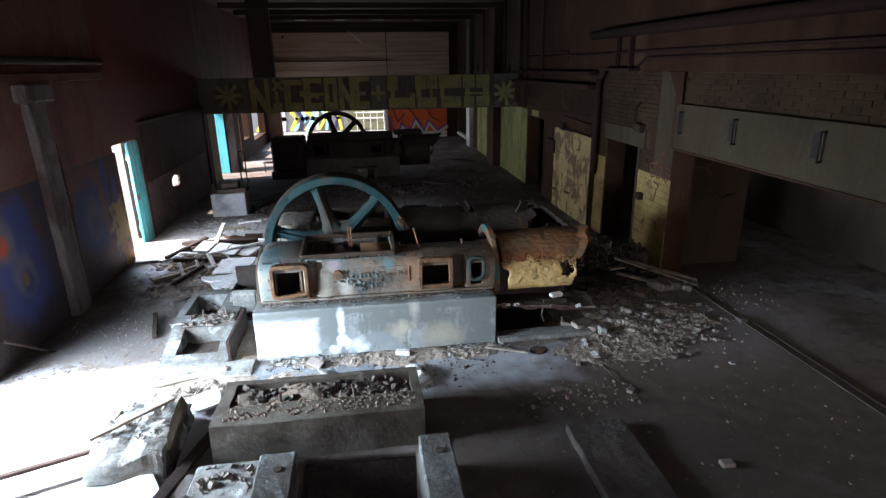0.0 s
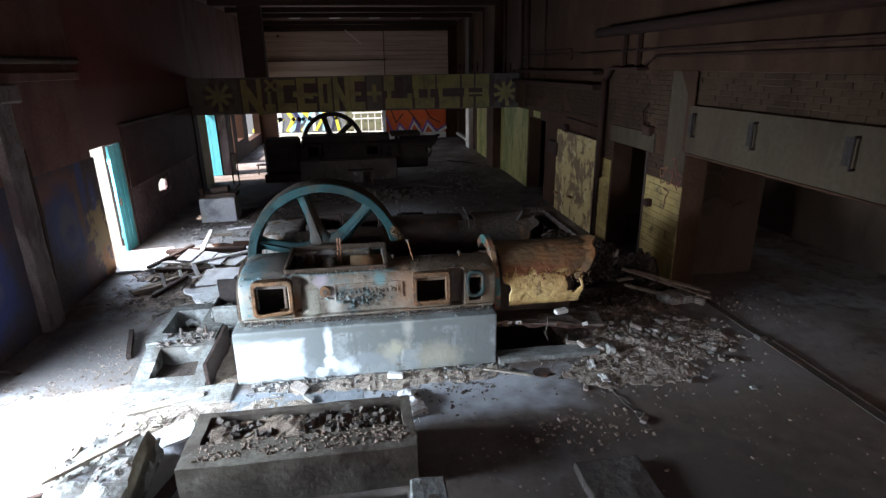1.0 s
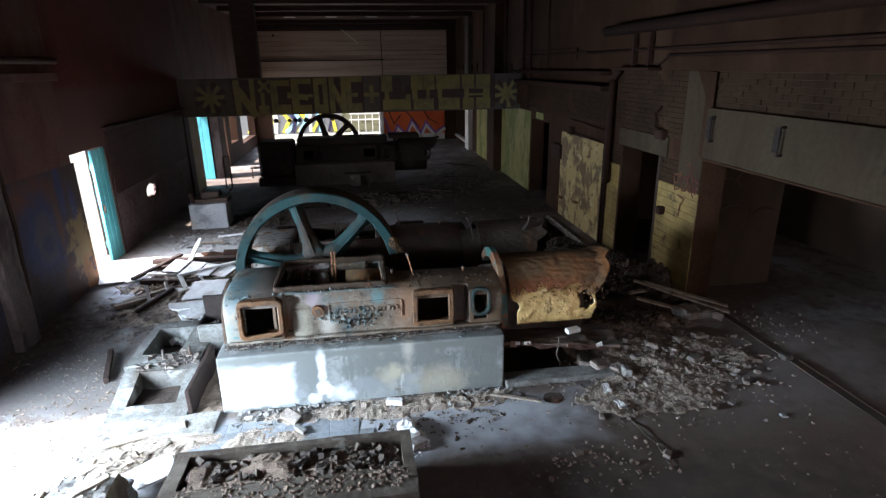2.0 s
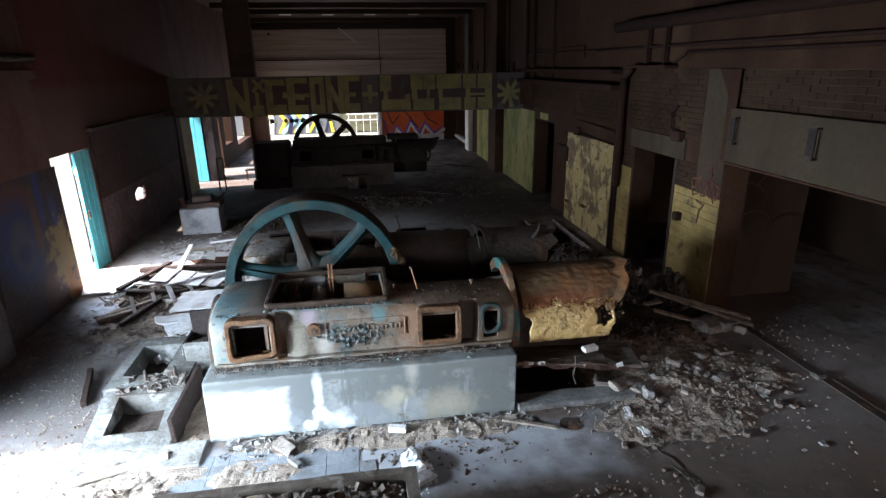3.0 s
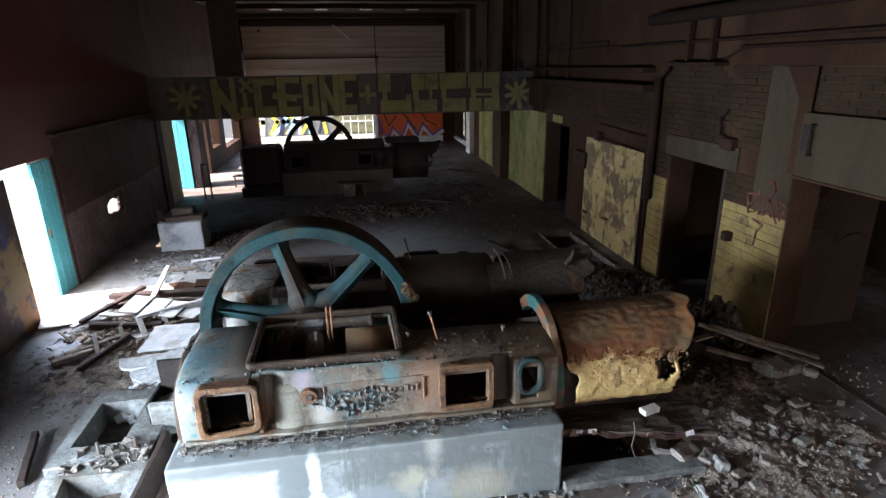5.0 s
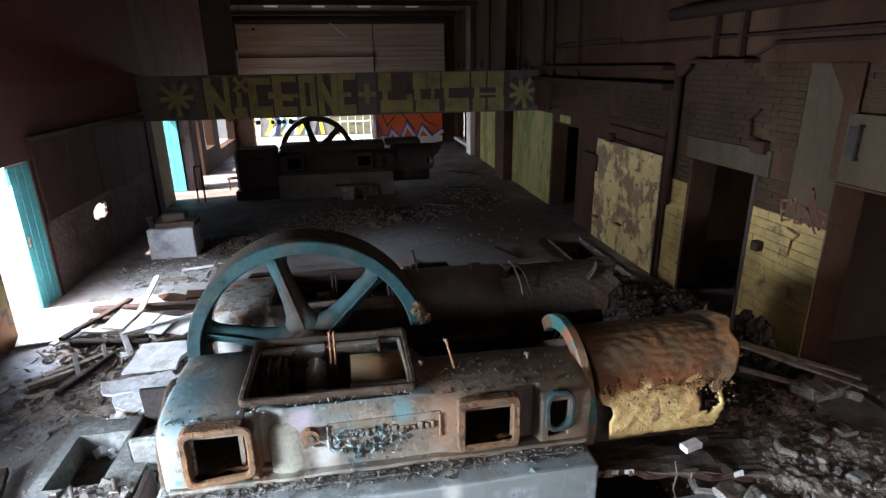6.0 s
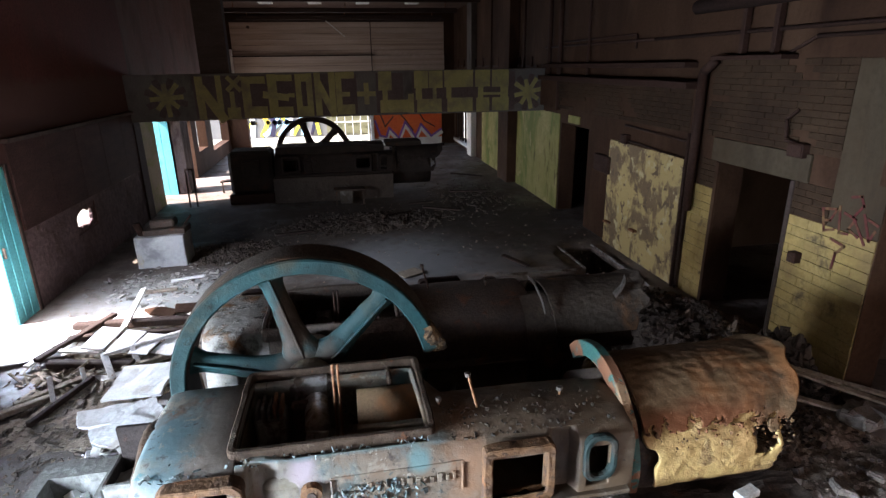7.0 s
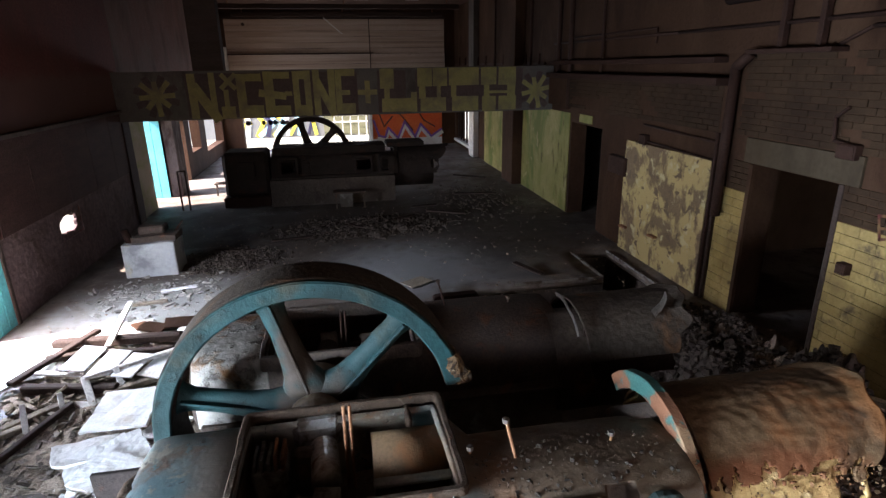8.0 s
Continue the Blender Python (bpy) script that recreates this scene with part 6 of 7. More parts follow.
thing("pilaster", worn(box(L + 0.08, L + 0.20, 8.15, 8.55, 0, 3.05, 0.01), 0.2, 0.02), M_PILASTER, "crumbling plaster pilaster", "column", kind="structure")
thing("pilaster_head", worn(box(L + 0.08, L + 0.26, 8.0, 8.70, 3.05, 3.3, 0.03), 0.2, 0.02), M_PILASTER, "crumbling plaster pilaster head", "column", kind="structure")
thing("ledge", box(L + 0.08, L + 0.16, NEAR, 10.6, 3.30, 3.42, 0.008), M_WALL_RED, "narrow painted ledge high on the wall", "trim", kind="structure")

# the far end: opening to the yard with a painted wall beyond, orange mural inside
yw = thing("yard_wall", box(-9, 6, 34.0, 34.3, -0.16, 3.2), M_YARDWALL, "pale yard wall with yellow and cyan graffiti", "wall", kind="structure")
rng = random.Random(11)
for k in range(16):
    x = -6.0 + 0.31 * k
    pts = [(x + rng.uniform(-0.3, 0.3), 0.0), (x + rng.uniform(-0.1, 0.6), 0.6), (x + rng.uniform(-0.5, 0.3), 1.2), (x + rng.uniform(-0.2, 0.5), 2.0)]
    part("graffiti_stroke", ribbon(pts, rng.uniform(0.14, 0.26), 1, 33.985 - 0.001 * k, 0.02), (M_YELLOW, M_CYAN, M_BLUE, M_YELLOW, M_CYAN, M_WHITEPAINT)[k % 6], yw)
part("brick_facing", box(-0.85, 2.2, 33.93, 33.99, -0.1, 2.2), M_YARDBRICK, yw, "cream brick facing")
gate = empty("yard_fence", 0.6, 31.5, -0.16, "thin white railings outside the end opening", "fence")
for z in (0.75, 1.05):
    part("rail", tube((-0.4, 31.5, z), (1.25, 31.5, z), 0.03, sides=6), M_WHITEPAINT, gate)
for k in range(5):
    part("post", tube((-0.3 + 0.37 * k, 31.5, -0.16), (-0.3 + 0.37 * k, 31.5, 1.1), 0.02, sides=6), M_WHITEPAINT, gate)
mural = thing("mural_wall", box(1.27, 4.22, FAR - 0.04, FAR - 0.001, 0.0, 2.4), M_ORANGE, "orange-red mural with violet zigzag outline", "wall", kind="structure")
ZIG = [(1.32, 1.05), (1.52, 0.42), (1.78, 0.36), (1.92, 0.74), (2.32, 0.30), (2.62, 0.98), (3.05, 0.34), (3.30, 0.86), (3.75, 0.34), (4.18, 0.62)]
part("white_base", box(1.28, 4.21, FAR - 0.046, FAR - 0.03, 0.0, 0.30), M_WHITEPAINT, mural, "white base band")
part("white_edge", ribbon([(x, z - 0.13) for x, z in ZIG[1:]], 0.16, 1, FAR - 0.05, 0.01), M_WHITEPAINT, mural)
part("zigzag", ribbon(ZIG, 0.085, 1, FAR - 0.054, 0.012), M_PURPLE, mural)
for k, pts in enumerate(([(1.5, 1.5), (1.75, 0.8), (2.1, 1.2)], [(2.2, 1.55), (2.6, 1.1), (2.95, 0.62)], [(3.2, 1.4), (3.45, 1.0), (3.9, 0.75)])):
    part("dark_stroke", ribbon(pts, 0.06, 1, FAR - 0.047 - 0.001 * k, 0.01), M_RUSTMURAL, mural)
thing("end_post", box(1.12, 1.265, FAR - 0.15, FAR - 0.001, 0, 2.4, 0.01), M_WHITEPAINT, "white post beside the mural", "column", kind="structure")

# far compressor: drive motor and sheet cover, near-black to read as silhouettes
motor = empty("drive_motor", -2.4, 18.75, 0, "black drive motor housing beside the far compressor", "motor")
part("housing", worn(box(-2.95, -1.90, 18.35, 19.25, 0.25, 1.32, 0.08), 0.2, 0.012), M_NEARBLACK, motor)
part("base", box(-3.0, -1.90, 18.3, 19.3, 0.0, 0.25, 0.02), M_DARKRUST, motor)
part("terminal_box", box(-2.6, -2.2, 18.22, 18.36, 0.75, 1.1, 0.01), M_NEARBLACK, motor)
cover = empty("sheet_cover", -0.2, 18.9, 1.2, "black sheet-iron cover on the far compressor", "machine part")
part("sheet", worn(box(-1.80, 0.95, 18.55, 19.35, 1.17, 1.36, 0.02), 0.3, 0.01), M_NEARBLACK, cover)
part("lid", worn(box(1.0, 1.95, 18.6, 19.3, 1.28, 1.40, 0.02), 0.3, 0.01), M_NEARBLACK, cover)
stool = empty("low_table", 0.0, 17.75, 0, "small white and black low table", "table")
part("top", box(-0.40, 0.36, 17.6, 17.9, 0.36, 0.40, 0.005), M_BLACK, stool)
for x in (-0.36, 0.30):
    part("leg", box(x, x + 0.04, 17.62, 17.66, 0, 0.36), M_BLACK, stool)
part("back_panel", box(-0.25, 0.05, 17.70, 17.72, 0.02, 0.34), M_FRAMECONC, stool)
bar = empty("gate_hoop", -3.9, 18.3, 0, "thin black iron stand beside the doorway", "stand")
part("hoop", pipe_run([(-3.95, 18.3, 0), (-3.95, 18.3, 0.95), (-3.78, 18.3, 0.95), (-3.78, 18.3, 0)], 0.022), M_BLACK, bar)
bench = empty("bench", -3.0, 20.0, 0, "small black bench in the far bay", "bench")
part("seat", box(-3.5, -2.95, 19.8, 20.05, 0.30, 0.34, 0.005), M_BLACK, bench)
for x in (-3.46, -3.02):
    part("leg", box(x, x + 0.035, 19.82, 19.86, 0, 0.30), M_BLACK, bench)

# rod and plank under the cylinder, kerb stones
for x, y, s, yaw, m, lab in ((3.00, 6.30, 0.06, 80, M_CONC, "pale brick standing on end in the rubble"), (3.95, 6.47, 0.07, 15, M_CONC, "pale chipped stone in the rubble"), (4.54, 7.66, 0.17, 30, M_CONC, "large grey concrete lump by the planks"),
                             (4.80, 7.62, 0.14, 10, M_CONC, "grey concrete lump by the planks"), (4.24, 5.92, 0.05, 60, M_RUBBLE, "small stone on the dark floor"), (4.38, 5.88, 0.04, 20, M_RUBBLE, "small stone on the dark floor"), (3.6, 5.55, 0.045, 44, M_RUBBLE, "small stone on the dark floor"),
                             (3.30, 6.62, 0.07, 12, M_RUBBLE, "broken stone in the heap"), (3.62, 6.88, 0.09, 70, M_RUBBLE, "broken stone in the heap"), (3.85, 6.72, 0.06, 30, M_RUBBLE, "broken stone in the heap"), (3.42, 6.30, 0.06, 50, M_RUBBLE, "broken stone in the heap"), (3.15, 6.05, 0.05, 5, M_RUBBLE, "broken stone in the heap"),
                             (4.05, 6.98, 0.08, 25, M_RUBBLE, "broken stone in the heap"), (3.75, 6.25, 0.05, 66, M_RUBBLE, "broken stone in the heap")):
    high = 1.6 if yaw == 80 else 0.8
    thing("stone", worn(box(-s * 1.1, s * 1.1, -s * 0.75, s * 0.75, 0, s * high, s * 0.2, m=pose(x, y, 0.01, 5, 4, yaw)), s * 0.6, s * 0.28, 5, x * y), m, lab, "rubble", "stones in the rubble")
for k, (x, y, ln) in enumerate(((2.64, 6.02, 0.16), (2.66, 5.72, 0.2))):
    w = box(-0.035, 0.035, -ln / 2.4, ln / 2.4, 0, 0.012)
    worn(w, 0.025, 0.03, 14, k)
    w.transform(pose(x, y, 0.035, 0, 0, 12 * k - 8))
    thing("plastic_wrap", w, M_CHIP, "crumpled grey-white plastic strip in the dirt", "litter", "white litter strips")
rod = empty("tray_plate", 2.2, 6.35, 0.4, "rusty iron tray plate with pale flaking edges, across the pit", "plate")
part("flange", worn(box(1.57, 2.92, -0.06, 0.50, -0.012, 0.012, 0.003, m=pose(0, 6.89, 0.47, -3, 0.5, -12.4)), 0.06, 0.026, 6), M_BLACK, rod)
part("web", worn(box(1.57, 2.80, -0.008, 0.008, -0.05, 0.0, 0.002, m=pose(0, 6.845, 0.475, 0, 0.5, -12.4)), 0.05, 0.026, 7), M_DARKRUST, rod)
rng = random.Random(77)
for k in range(7):
    x = 1.62 + 1.25 * rng.random()
    part("flake", worn(box(-0.02 - 0.05 * rng.random(), 0.03, -0.004, 0.004, -0.02 - 0.04 * rng.random(), 0.012, 0, m=pose(x, 6.82 - 0.22 * x, 0.475, rng.uniform(-30, 10), rng.uniform(-25, 25), rng.uniform(-20, 20))), 0.03, 0.012, 9, k), M_FLAKERUST if k % 3 else M_CHIP, rod)
thing("bar_stub", pipe_run([(2.2, 6.40, 0.52), (2.19, 6.345, 0.46), (2.16, 6.33, 0.34), (2.20, 6.33, 0.24)], 0.006, 6), M_RAIL, "thin rusty wire hanging from the bar", "wire")
thing("white_brick", worn(box(-0.085, 0.085, -0.04, 0.04, 0, 0.05, 0.008, m=pose(2.42, 6.55, 0.485, 0, 0, 15)), 0.04, 0.01), M_WHITEPAINT, "white chipped brick lying on the bar", "brick")

flap = bmesh.new()
strip_ = [[flap.verts.new((2.36 + 0.08 * math.sin(2.0 * k / 8), 8.42 + (0.13 - 0.09 * k / 8) * j / 4, 1.18 + 0.20 * k / 8 - 0.03 * (j - 2) ** 2 / 4)) for j in range(5)] for k in range(9)]
for p, q in zip(strip_, strip_[1:]):
    for j in range(4):
        flap.faces.new([p[j], p[j + 1], q[j + 1], q[j]])
bmesh.ops.solidify(flap, geom=flap.faces[:], thickness=0.008)
thing("torn_flap", worn(flap, 0.04, 0.015, 11), M_RAIL, "curled rusty flap torn up from the second cylinder", "metal sheet")
thing("sign_plate", box(R - 0.02, R - 0.001, 15.0, 15.6, 2.06, 2.22, 0.004), M_GREENWALL, "small pale blank plate over the doorway", "sign")

# ---- debris by hand: boards, sheets, stones ----
def board_at(name, x, y, z, length, wide, thick, yaw, pitch, roll, material, label, category="board", group=""):
    b = box(-length / 2, length / 2, -wide / 2, wide / 2, -thick / 2, thick / 2, min(0.004, thick / 4))
    worn(b, max(0.12, length / 8), 0.006, 3, x + y)
    b.transform(pose(x, y, z, roll, pitch, yaw))
    return thing(name, b, material, label, category, group)


def bar_between(name, p, q, wide, thick, material, label, category, group=""):
    p, q = Vector(p), Vector(q)
    n = (q - p).length
    b = box(-wide / 2, wide / 2, -thick / 2, thick / 2, -n / 2, n / 2, min(wide, thick) / 6)
    worn(b, max(0.1, n / 8), 0.004, 3, p.x)
    b.transform(Matrix.Translation((p + q) / 2) @ (q - p).to_track_quat("Z", "Y").to_matrix().to_4x4())
    return thing(name, b, material, label, category, group)


board_at("board_sheet", -4.02, 11.00, 0.07, 0.95, 1.05, 0.015, 18, 3, 3, M_BOARD, "large white board lying inside the doorway", "board")
for x, y, z, w, h, yaw in ((-3.09, 10.52, 0.25, 0.28, 0.44, -13), (-2.79, 10.40, 0.235, 0.25, 0.44, -14), (-2.54, 10.31, 0.22, 0.23, 0.42, -15), (-2.27, 10.30, 0.19, 0.26, 0.40, -24)):
    board_at("ceiling_tile", x, y, z, w, h, 0.014, yaw, 3, 7, M_BOARD, "clean white tile lying on dark battens", "tile", "white tiles on the battens")
for p, q, w, t, m, lab in (
        ((-3.75, 11.28, 0.10), (-2.25, 11.14, 0.12), 0.12, 0.10, M_DARKWOOD, "long dark beam behind the tiles"),
        ((-3.66, 10.90, 0.10), (-2.25, 10.78, 0.13), 0.08, 0.08, M_DARKWOOD, "dark cross batten under the tiles"),
        ((-3.60, 10.24, 0.10), (-2.60, 10.02, 0.12), 0.10, 0.10, M_DARKWOOD, "dark beam under the tiles"),
        ((-3.74, 10.30, 0.14), (-3.30, 11.46, 0.15), 0.09, 0.05, M_DARKWOOD, "dark side plank of the broken crate"),
        ((-3.85, 10.28, 0.08), (-3.52, 11.10, 0.10), 0.08, 0.03, M_WHITEPAINT, "white side plank of the broken crate"),
        ((-3.55, 10.44, 0.17), (-3.05, 10.30, 0.17), 0.06, 0.03, M_WHITEPAINT, "white slat under the tiles"),
        ((-3.06, 11.95, 0.30), (-3.02, 10.95, 0.16), 0.07, 0.03, M_WHITEPAINT, "white batten leaning over the beam"),
        ((-2.95, 10.12, 0.22), (-1.95, 10.62, 0.26), 0.06, 0.04, M_WHITEPAINT, "long white batten with short legs"),
        ((-2.95, 10.14, 0.23), (-2.74, 9.76, 0.03), 0.07, 0.03, M_WHITEPAINT, "short white leg of the broken trestle"),
        ((-2.68, 10.25, 0.25), (-2.52, 9.93, 0.05), 0.06, 0.03, M_WHITEPAINT, "short white leg of the broken trestle")):
    bar_between("batten", p, q, w, t, m, lab, "batten", "battens by the doorway")
for p, q, w, t, m, lab in (
        ((-2.72, 9.95, 0.10), (-2.10, 10.22, 0.14), 0.08, 0.06, M_WOOD, "grey broken plank by the trestle"),
        ((-3.28, 9.10, 0.05), (-2.98, 9.86, 0.09), 0.06, 0.06, M_DARKWOOD, "dark frame bar with white stubs"),
        ((-3.60, 9.50, 0.05), (-3.02, 9.98, 0.07), 0.09, 0.05, M_WOOD, "grey frame bar on the floor"),
        ((-3.68, 9.34, 0.04), (-3.30, 9.60, 0.05), 0.09, 0.06, M_WOOD, "grey frame bar on the floor"),
        ((-3.33, 9.72, 0.22), (-3.20, 9.44, 0.03), 0.05, 0.03, M_WHITEPAINT, "short white stub on the frame"),
        ((-3.12, 9.96, 0.17), (-3.04, 9.80, 0.04), 0.05, 0.03, M_WHITEPAINT, "short white stub on the frame"),
        ((-3.55, 10.05, 0.05), (-3.05, 9.72, 0.05), 0.05, 0.03, M_WOOD, "thin grey slat on the floor"),
        ((-2.40, 11.55, 0.03), (-1.90, 11.40, 0.03), 0.08, 0.03, M_BOARD, "pale slat on the floor"),
        ((-3.00, 12.95, 0.03), (-2.50, 13.05, 0.04), 0.08, 0.03, M_BOARD, "pale slat on the floor"),
        ((-3.35, 12.50, 0.03), (-2.80, 12.56, 0.03), 0.08, 0.04, M_WOOD, "grey batten on the floor")):
    bar_between("batten", p, q, w, t, m, lab, "batten", "battens by the doorway")
for x, y, z, w, h, yaw in ((-2.72, 11.62, 0.05, 0.3, 0.22, -20), (-2.42, 11.68, 0.06, 0.36, 0.26, 10), (-2.9, 11.72, 0.04, 0.2, 0.2, 40)):
    board_at("panel_piece", x, y, z, w, h, 0.03, yaw, 6, 5, M_WALL_R, "broken grey panel piece by the beam", "board", "grey panel pieces")
for x, y, ln, wd, yaw in ((-2.36, 9.52, 0.60, 0.56, -6), (-2.25, 8.75, 0.62, 0.5, 30)):
    b = box(-ln / 2, ln / 2, -wd / 2, wd / 2, -0.015, 0.015)
    worn(b, 0.045, 0.0, 1)
    for v in b.verts:
        q = v.co + Vector((x, y, 0))
        v.co *= 1 - 0.18 * max(0, noise.noise(q * 5))
        v.co.z += 0.03 * noise.noise(q * 3.2) + 0.010 * noise.noise(q * 11) + 0.006 * noise.noise(q * 27)
    b.transform(pose(x, y, 0.17, 6, -3, yaw))
    thing("dirty_board", b, M_BOARD, "broken dirty white board lying on rubble", "board", "broken white boards")
for x, y, z, ln, wd, yaw, p, r in ((-2.50, 8.95, 0.16, 0.55, 0.42, 20, 6, -8), (-2.30, 8.78, 0.17, 0.50, 0.40, 35, -5, 8), (-2.15, 9.75, 0.12, 0.5, 0.35, 10, 4, 10),
                                   (-2.15, 8.55, 0.20, 0.5, 0.40, -20, 8, 5), (-2.75, 10.05, 0.05, 0.5, 0.3, 50, 0, 3), (-1.85, 5.42, 0.06, 0.42, 0.3, 40, 3, 4), (-1.95, 9.2, 0.12, 0.45, 0.35, 65, 6, -6)):
    b = box(-ln / 2, ln / 2, -wd / 2, wd / 2, -0.012, 0.012)
    worn(b, 0.05, 0.0, 1)
    for v in b.verts:
        q = v.co + Vector((x * 3, y * 3, 0))
        v.co *= 1 - 0.35 * max(0, noise.noise(q * 3))
        v.co += Vector((0, 0, 1.0)) * 0.015 * noise.noise(q * 4) + noise.noise_vector(q * 17) * 0.007
    b.transform(pose(x, y, z, r, p, yaw))
    thing("plasterboard_piece", b, M_BOARD, "broken white plasterboard piece in the rubble", "board", "broken plasterboard pieces")
for x, y, z, s, yaw in ((-2.12, 8.30, 0.1, 0.20, 20), (-1.85, 8.42, 0.12, 0.16, 50), (-1.90, 7.75, 0.30, 0.14, 10), (-2.35, 8.62, 0.06, 0.13, 0)):
    thing("concrete_lump", worn(box(-s, s, -s * 0.7, s * 0.7, -s * 0.6, s * 0.6, 0.03, m=pose(x, y, z, 8, -6, yaw)), 0.08, 0.05, 5, x), M_CONC, "broken pale concrete lump beside the anchor frame", "rubble", "concrete lumps")
board_at("white_plank", -1.78, 8.72, 0.12, 0.6, 0.4, 0.02, 30, 10, 12, M_BOARD, "white board leaning by the flywheel", "board")
board_at("dark_stake", -3.04, 7.52, 0.05, 0.74, 0.06, 0.06, 107, -2, 0, M_DARKWOOD, "dark wooden stake on the dirt floor", "stake")
board_at("leaning_stick", -4.20, 6.75, 0.22, 0.75, 0.035, 0.03, 70, 38, 0, M_DARKWOOD, "thin brown stick leaning at the wall foot", "stick")
# foreground left heap
chunk = box(-2.58, -1.90, 4.33, 5.20, -0.01, 0.26, 0.02)
worn(chunk, 0.05, 0.0, 1)
for v in chunk.verts:
    low = max(0, v.co.z) / 0.26
    v.co += (noise.noise_vector(v.co * 3) * 0.07 + noise.noise_vector(v.co * 9) * 0.03) * (0.25 + 0.75 * low)
    v.co.z -= 0.10 * low * max(0, (v.co.x + 2.45) * -2) + 0.05 * low * max(0, noise.noise(v.co * 5))
thing("concrete_lump", chunk, M_CONC, "large broken pale concrete block with rubble on top", "rubble")
up = bmesh.new()
ring = [(4.40, 0.0), (4.37, 0.25), (4.42, 0.37), (4.55, 0.42), (4.85, 0.45), (5.00, 0.42), (5.12, 0.25), (5.20, 0.0)]
up.faces.new([up.verts.new((-1.86 - 0.06 * (y - 4.3), y, z)) for y, z in ring])
bmesh.ops.solidify(up, geom=up.faces[:], thickness=0.10)
thing("upright_slab", worn(up, 0.08, 0.015, 5), M_DARKCONC, "broken upright concrete slab with a rounded head", "rubble")
board_at("white_plank", -3.10, 4.38, 0.05, 1.5, 0.26, 0.03, 22, 0, 2, M_BOARD, "wide white plank on the floor", "board")
board_at("dark_plank", -3.02, 4.62, 0.06, 1.45, 0.05, 0.04, 21, 0, 0, M_DARKWOOD, "dark narrow plank beside the white one", "board")
board_at("grey_plank", -2.28, 4.78, 0.36, 0.75, 0.06, 0.03, 33, -8, 0, M_WOOD, "grey plank lying across the broken block", "board")
board_at("grey_plank", -2.62, 4.88, 0.14, 0.5, 0.05, 0.04, 62, -30, 0, M_WOOD, "short grey plank leaning on the block", "board")
board_at("white_plank", -2.25, 3.95, 0.08, 0.8, 0.5, 0.03, 30, 3, 0, M_BOARD, "broken white board by the plinth", "board")
board_at("dark_plank", -1.75, 4.25, 0.10, 1.3, 0.10, 0.05, 78, 4, 10, M_DARKWOOD, "dark plank between block and plinth", "board")
board_at("grey_plank", -2.15, 6.02, 0.04, 0.8, 0.12, 0.02, 18, 0, 0, M_WOOD, "pale plank on the dirt", "board")
thing("wire", pipe_run([(-2.62, 6.05, 0.02), (-2.75, 5.85, 0.03), (-2.60, 5.68, 0.03), (-2.25, 5.62, 0.03)], 0.006, 6), M_STEEL, "thin bent wire on the floor", "wire")
# in front of the foundation
board_at("splinter_plank", 1.62, 6.03, 0.04, 0.55, 0.05, 0.02, -22, 2, 0, M_WOOD, "pale splintered lath on the floor", "lath")
board_at("white_block", 0.33, 6.16, 0.05, 0.17, 0.07, 0.06, -12, 0, 0, M_WHITEPAINT, "small white block on the chips", "brick")
board_at("white_block", -0.62, 5.86, 0.04, 0.16, 0.05, 0.04, -50, 0, 0, M_CHIP, "small white lath piece on the floor", "lath")
board_at("white_block", 0.46, 5.72, 0.05, 0.22, 0.10, 0.05, 70, 5, 8, M_CHIP, "crumbled white plaster piece", "rubble")
board_at("white_block", 0.50, 5.45, 0.05, 0.16, 0.10, 0.06, 30, 5, 8, M_CHIP, "crumbled white plaster piece", "rubble")
thing("plaster_lump", worn(box(-0.08, 0.08, -0.13, 0.13, 0, 0.13, 0.02, m=pose(0.43, 5.62, 0.0, 4, -6, 12)), 0.05, 0.035, 6, 3), M_BOARD, "crumbled white plaster lump on the floor", "rubble")
thing("broken_brick", worn(box(-0.11, 0.11, -0.055, 0.055, 0, 0.06, 0.006, m=pose(-0.72, 6.08, 0.02, 24, 8, -40)), 0.05, 0.012, 8, 4), M_RUBBLE, "broken red-brown brick leaning in the chips", "brick")
# No opening here: a black disc paints the drain's darkness.
thing("drain_hole", tube((2.02, 6.0, -0.01), (2.02, 6.0, 0.016), 0.10, sides=24), M_BLACK, "round black disc painting a drain hole in the floor", "drain", kind="structure")
for x, y, s, yaw in ((2.78, 6.50, 0.10, 20), (2.95, 6.42, 0.075, 40), (2.62, 6.62, 0.09, 70), (4.02, 6.50, 0.055, 30), (3.1, 6.2, 0.05, 15), (4.62, 7.62, 0.15, 25), (4.95, 7.55, 0.10, 60), (4.35, 7.0, 0.07, 10),
                     (0.98, 6.02, 0.035, 0), (2.9, 5.95, 0.04, 60), (3.55, 7.4, 0.08, 33), (1.95, 5.1, 0.035, 20), (2.75, 4.95, 0.04, 50), (2.4, 5.6, 0.03, 70), (3.05, 3.7, 0.05, 5)):
    thing("broken_brick", worn(box(-s * 1.4, s * 1.4, -s * 0.8, s * 0.8, 0, s * 0.9, s * 0.2, m=pose(x, y, 0.0, 6, 5, yaw)), s * 0.8, s * 0.2, 6, x), M_RUBBLE, "broken brick piece lying in the rubble", "brick", "broken bricks")
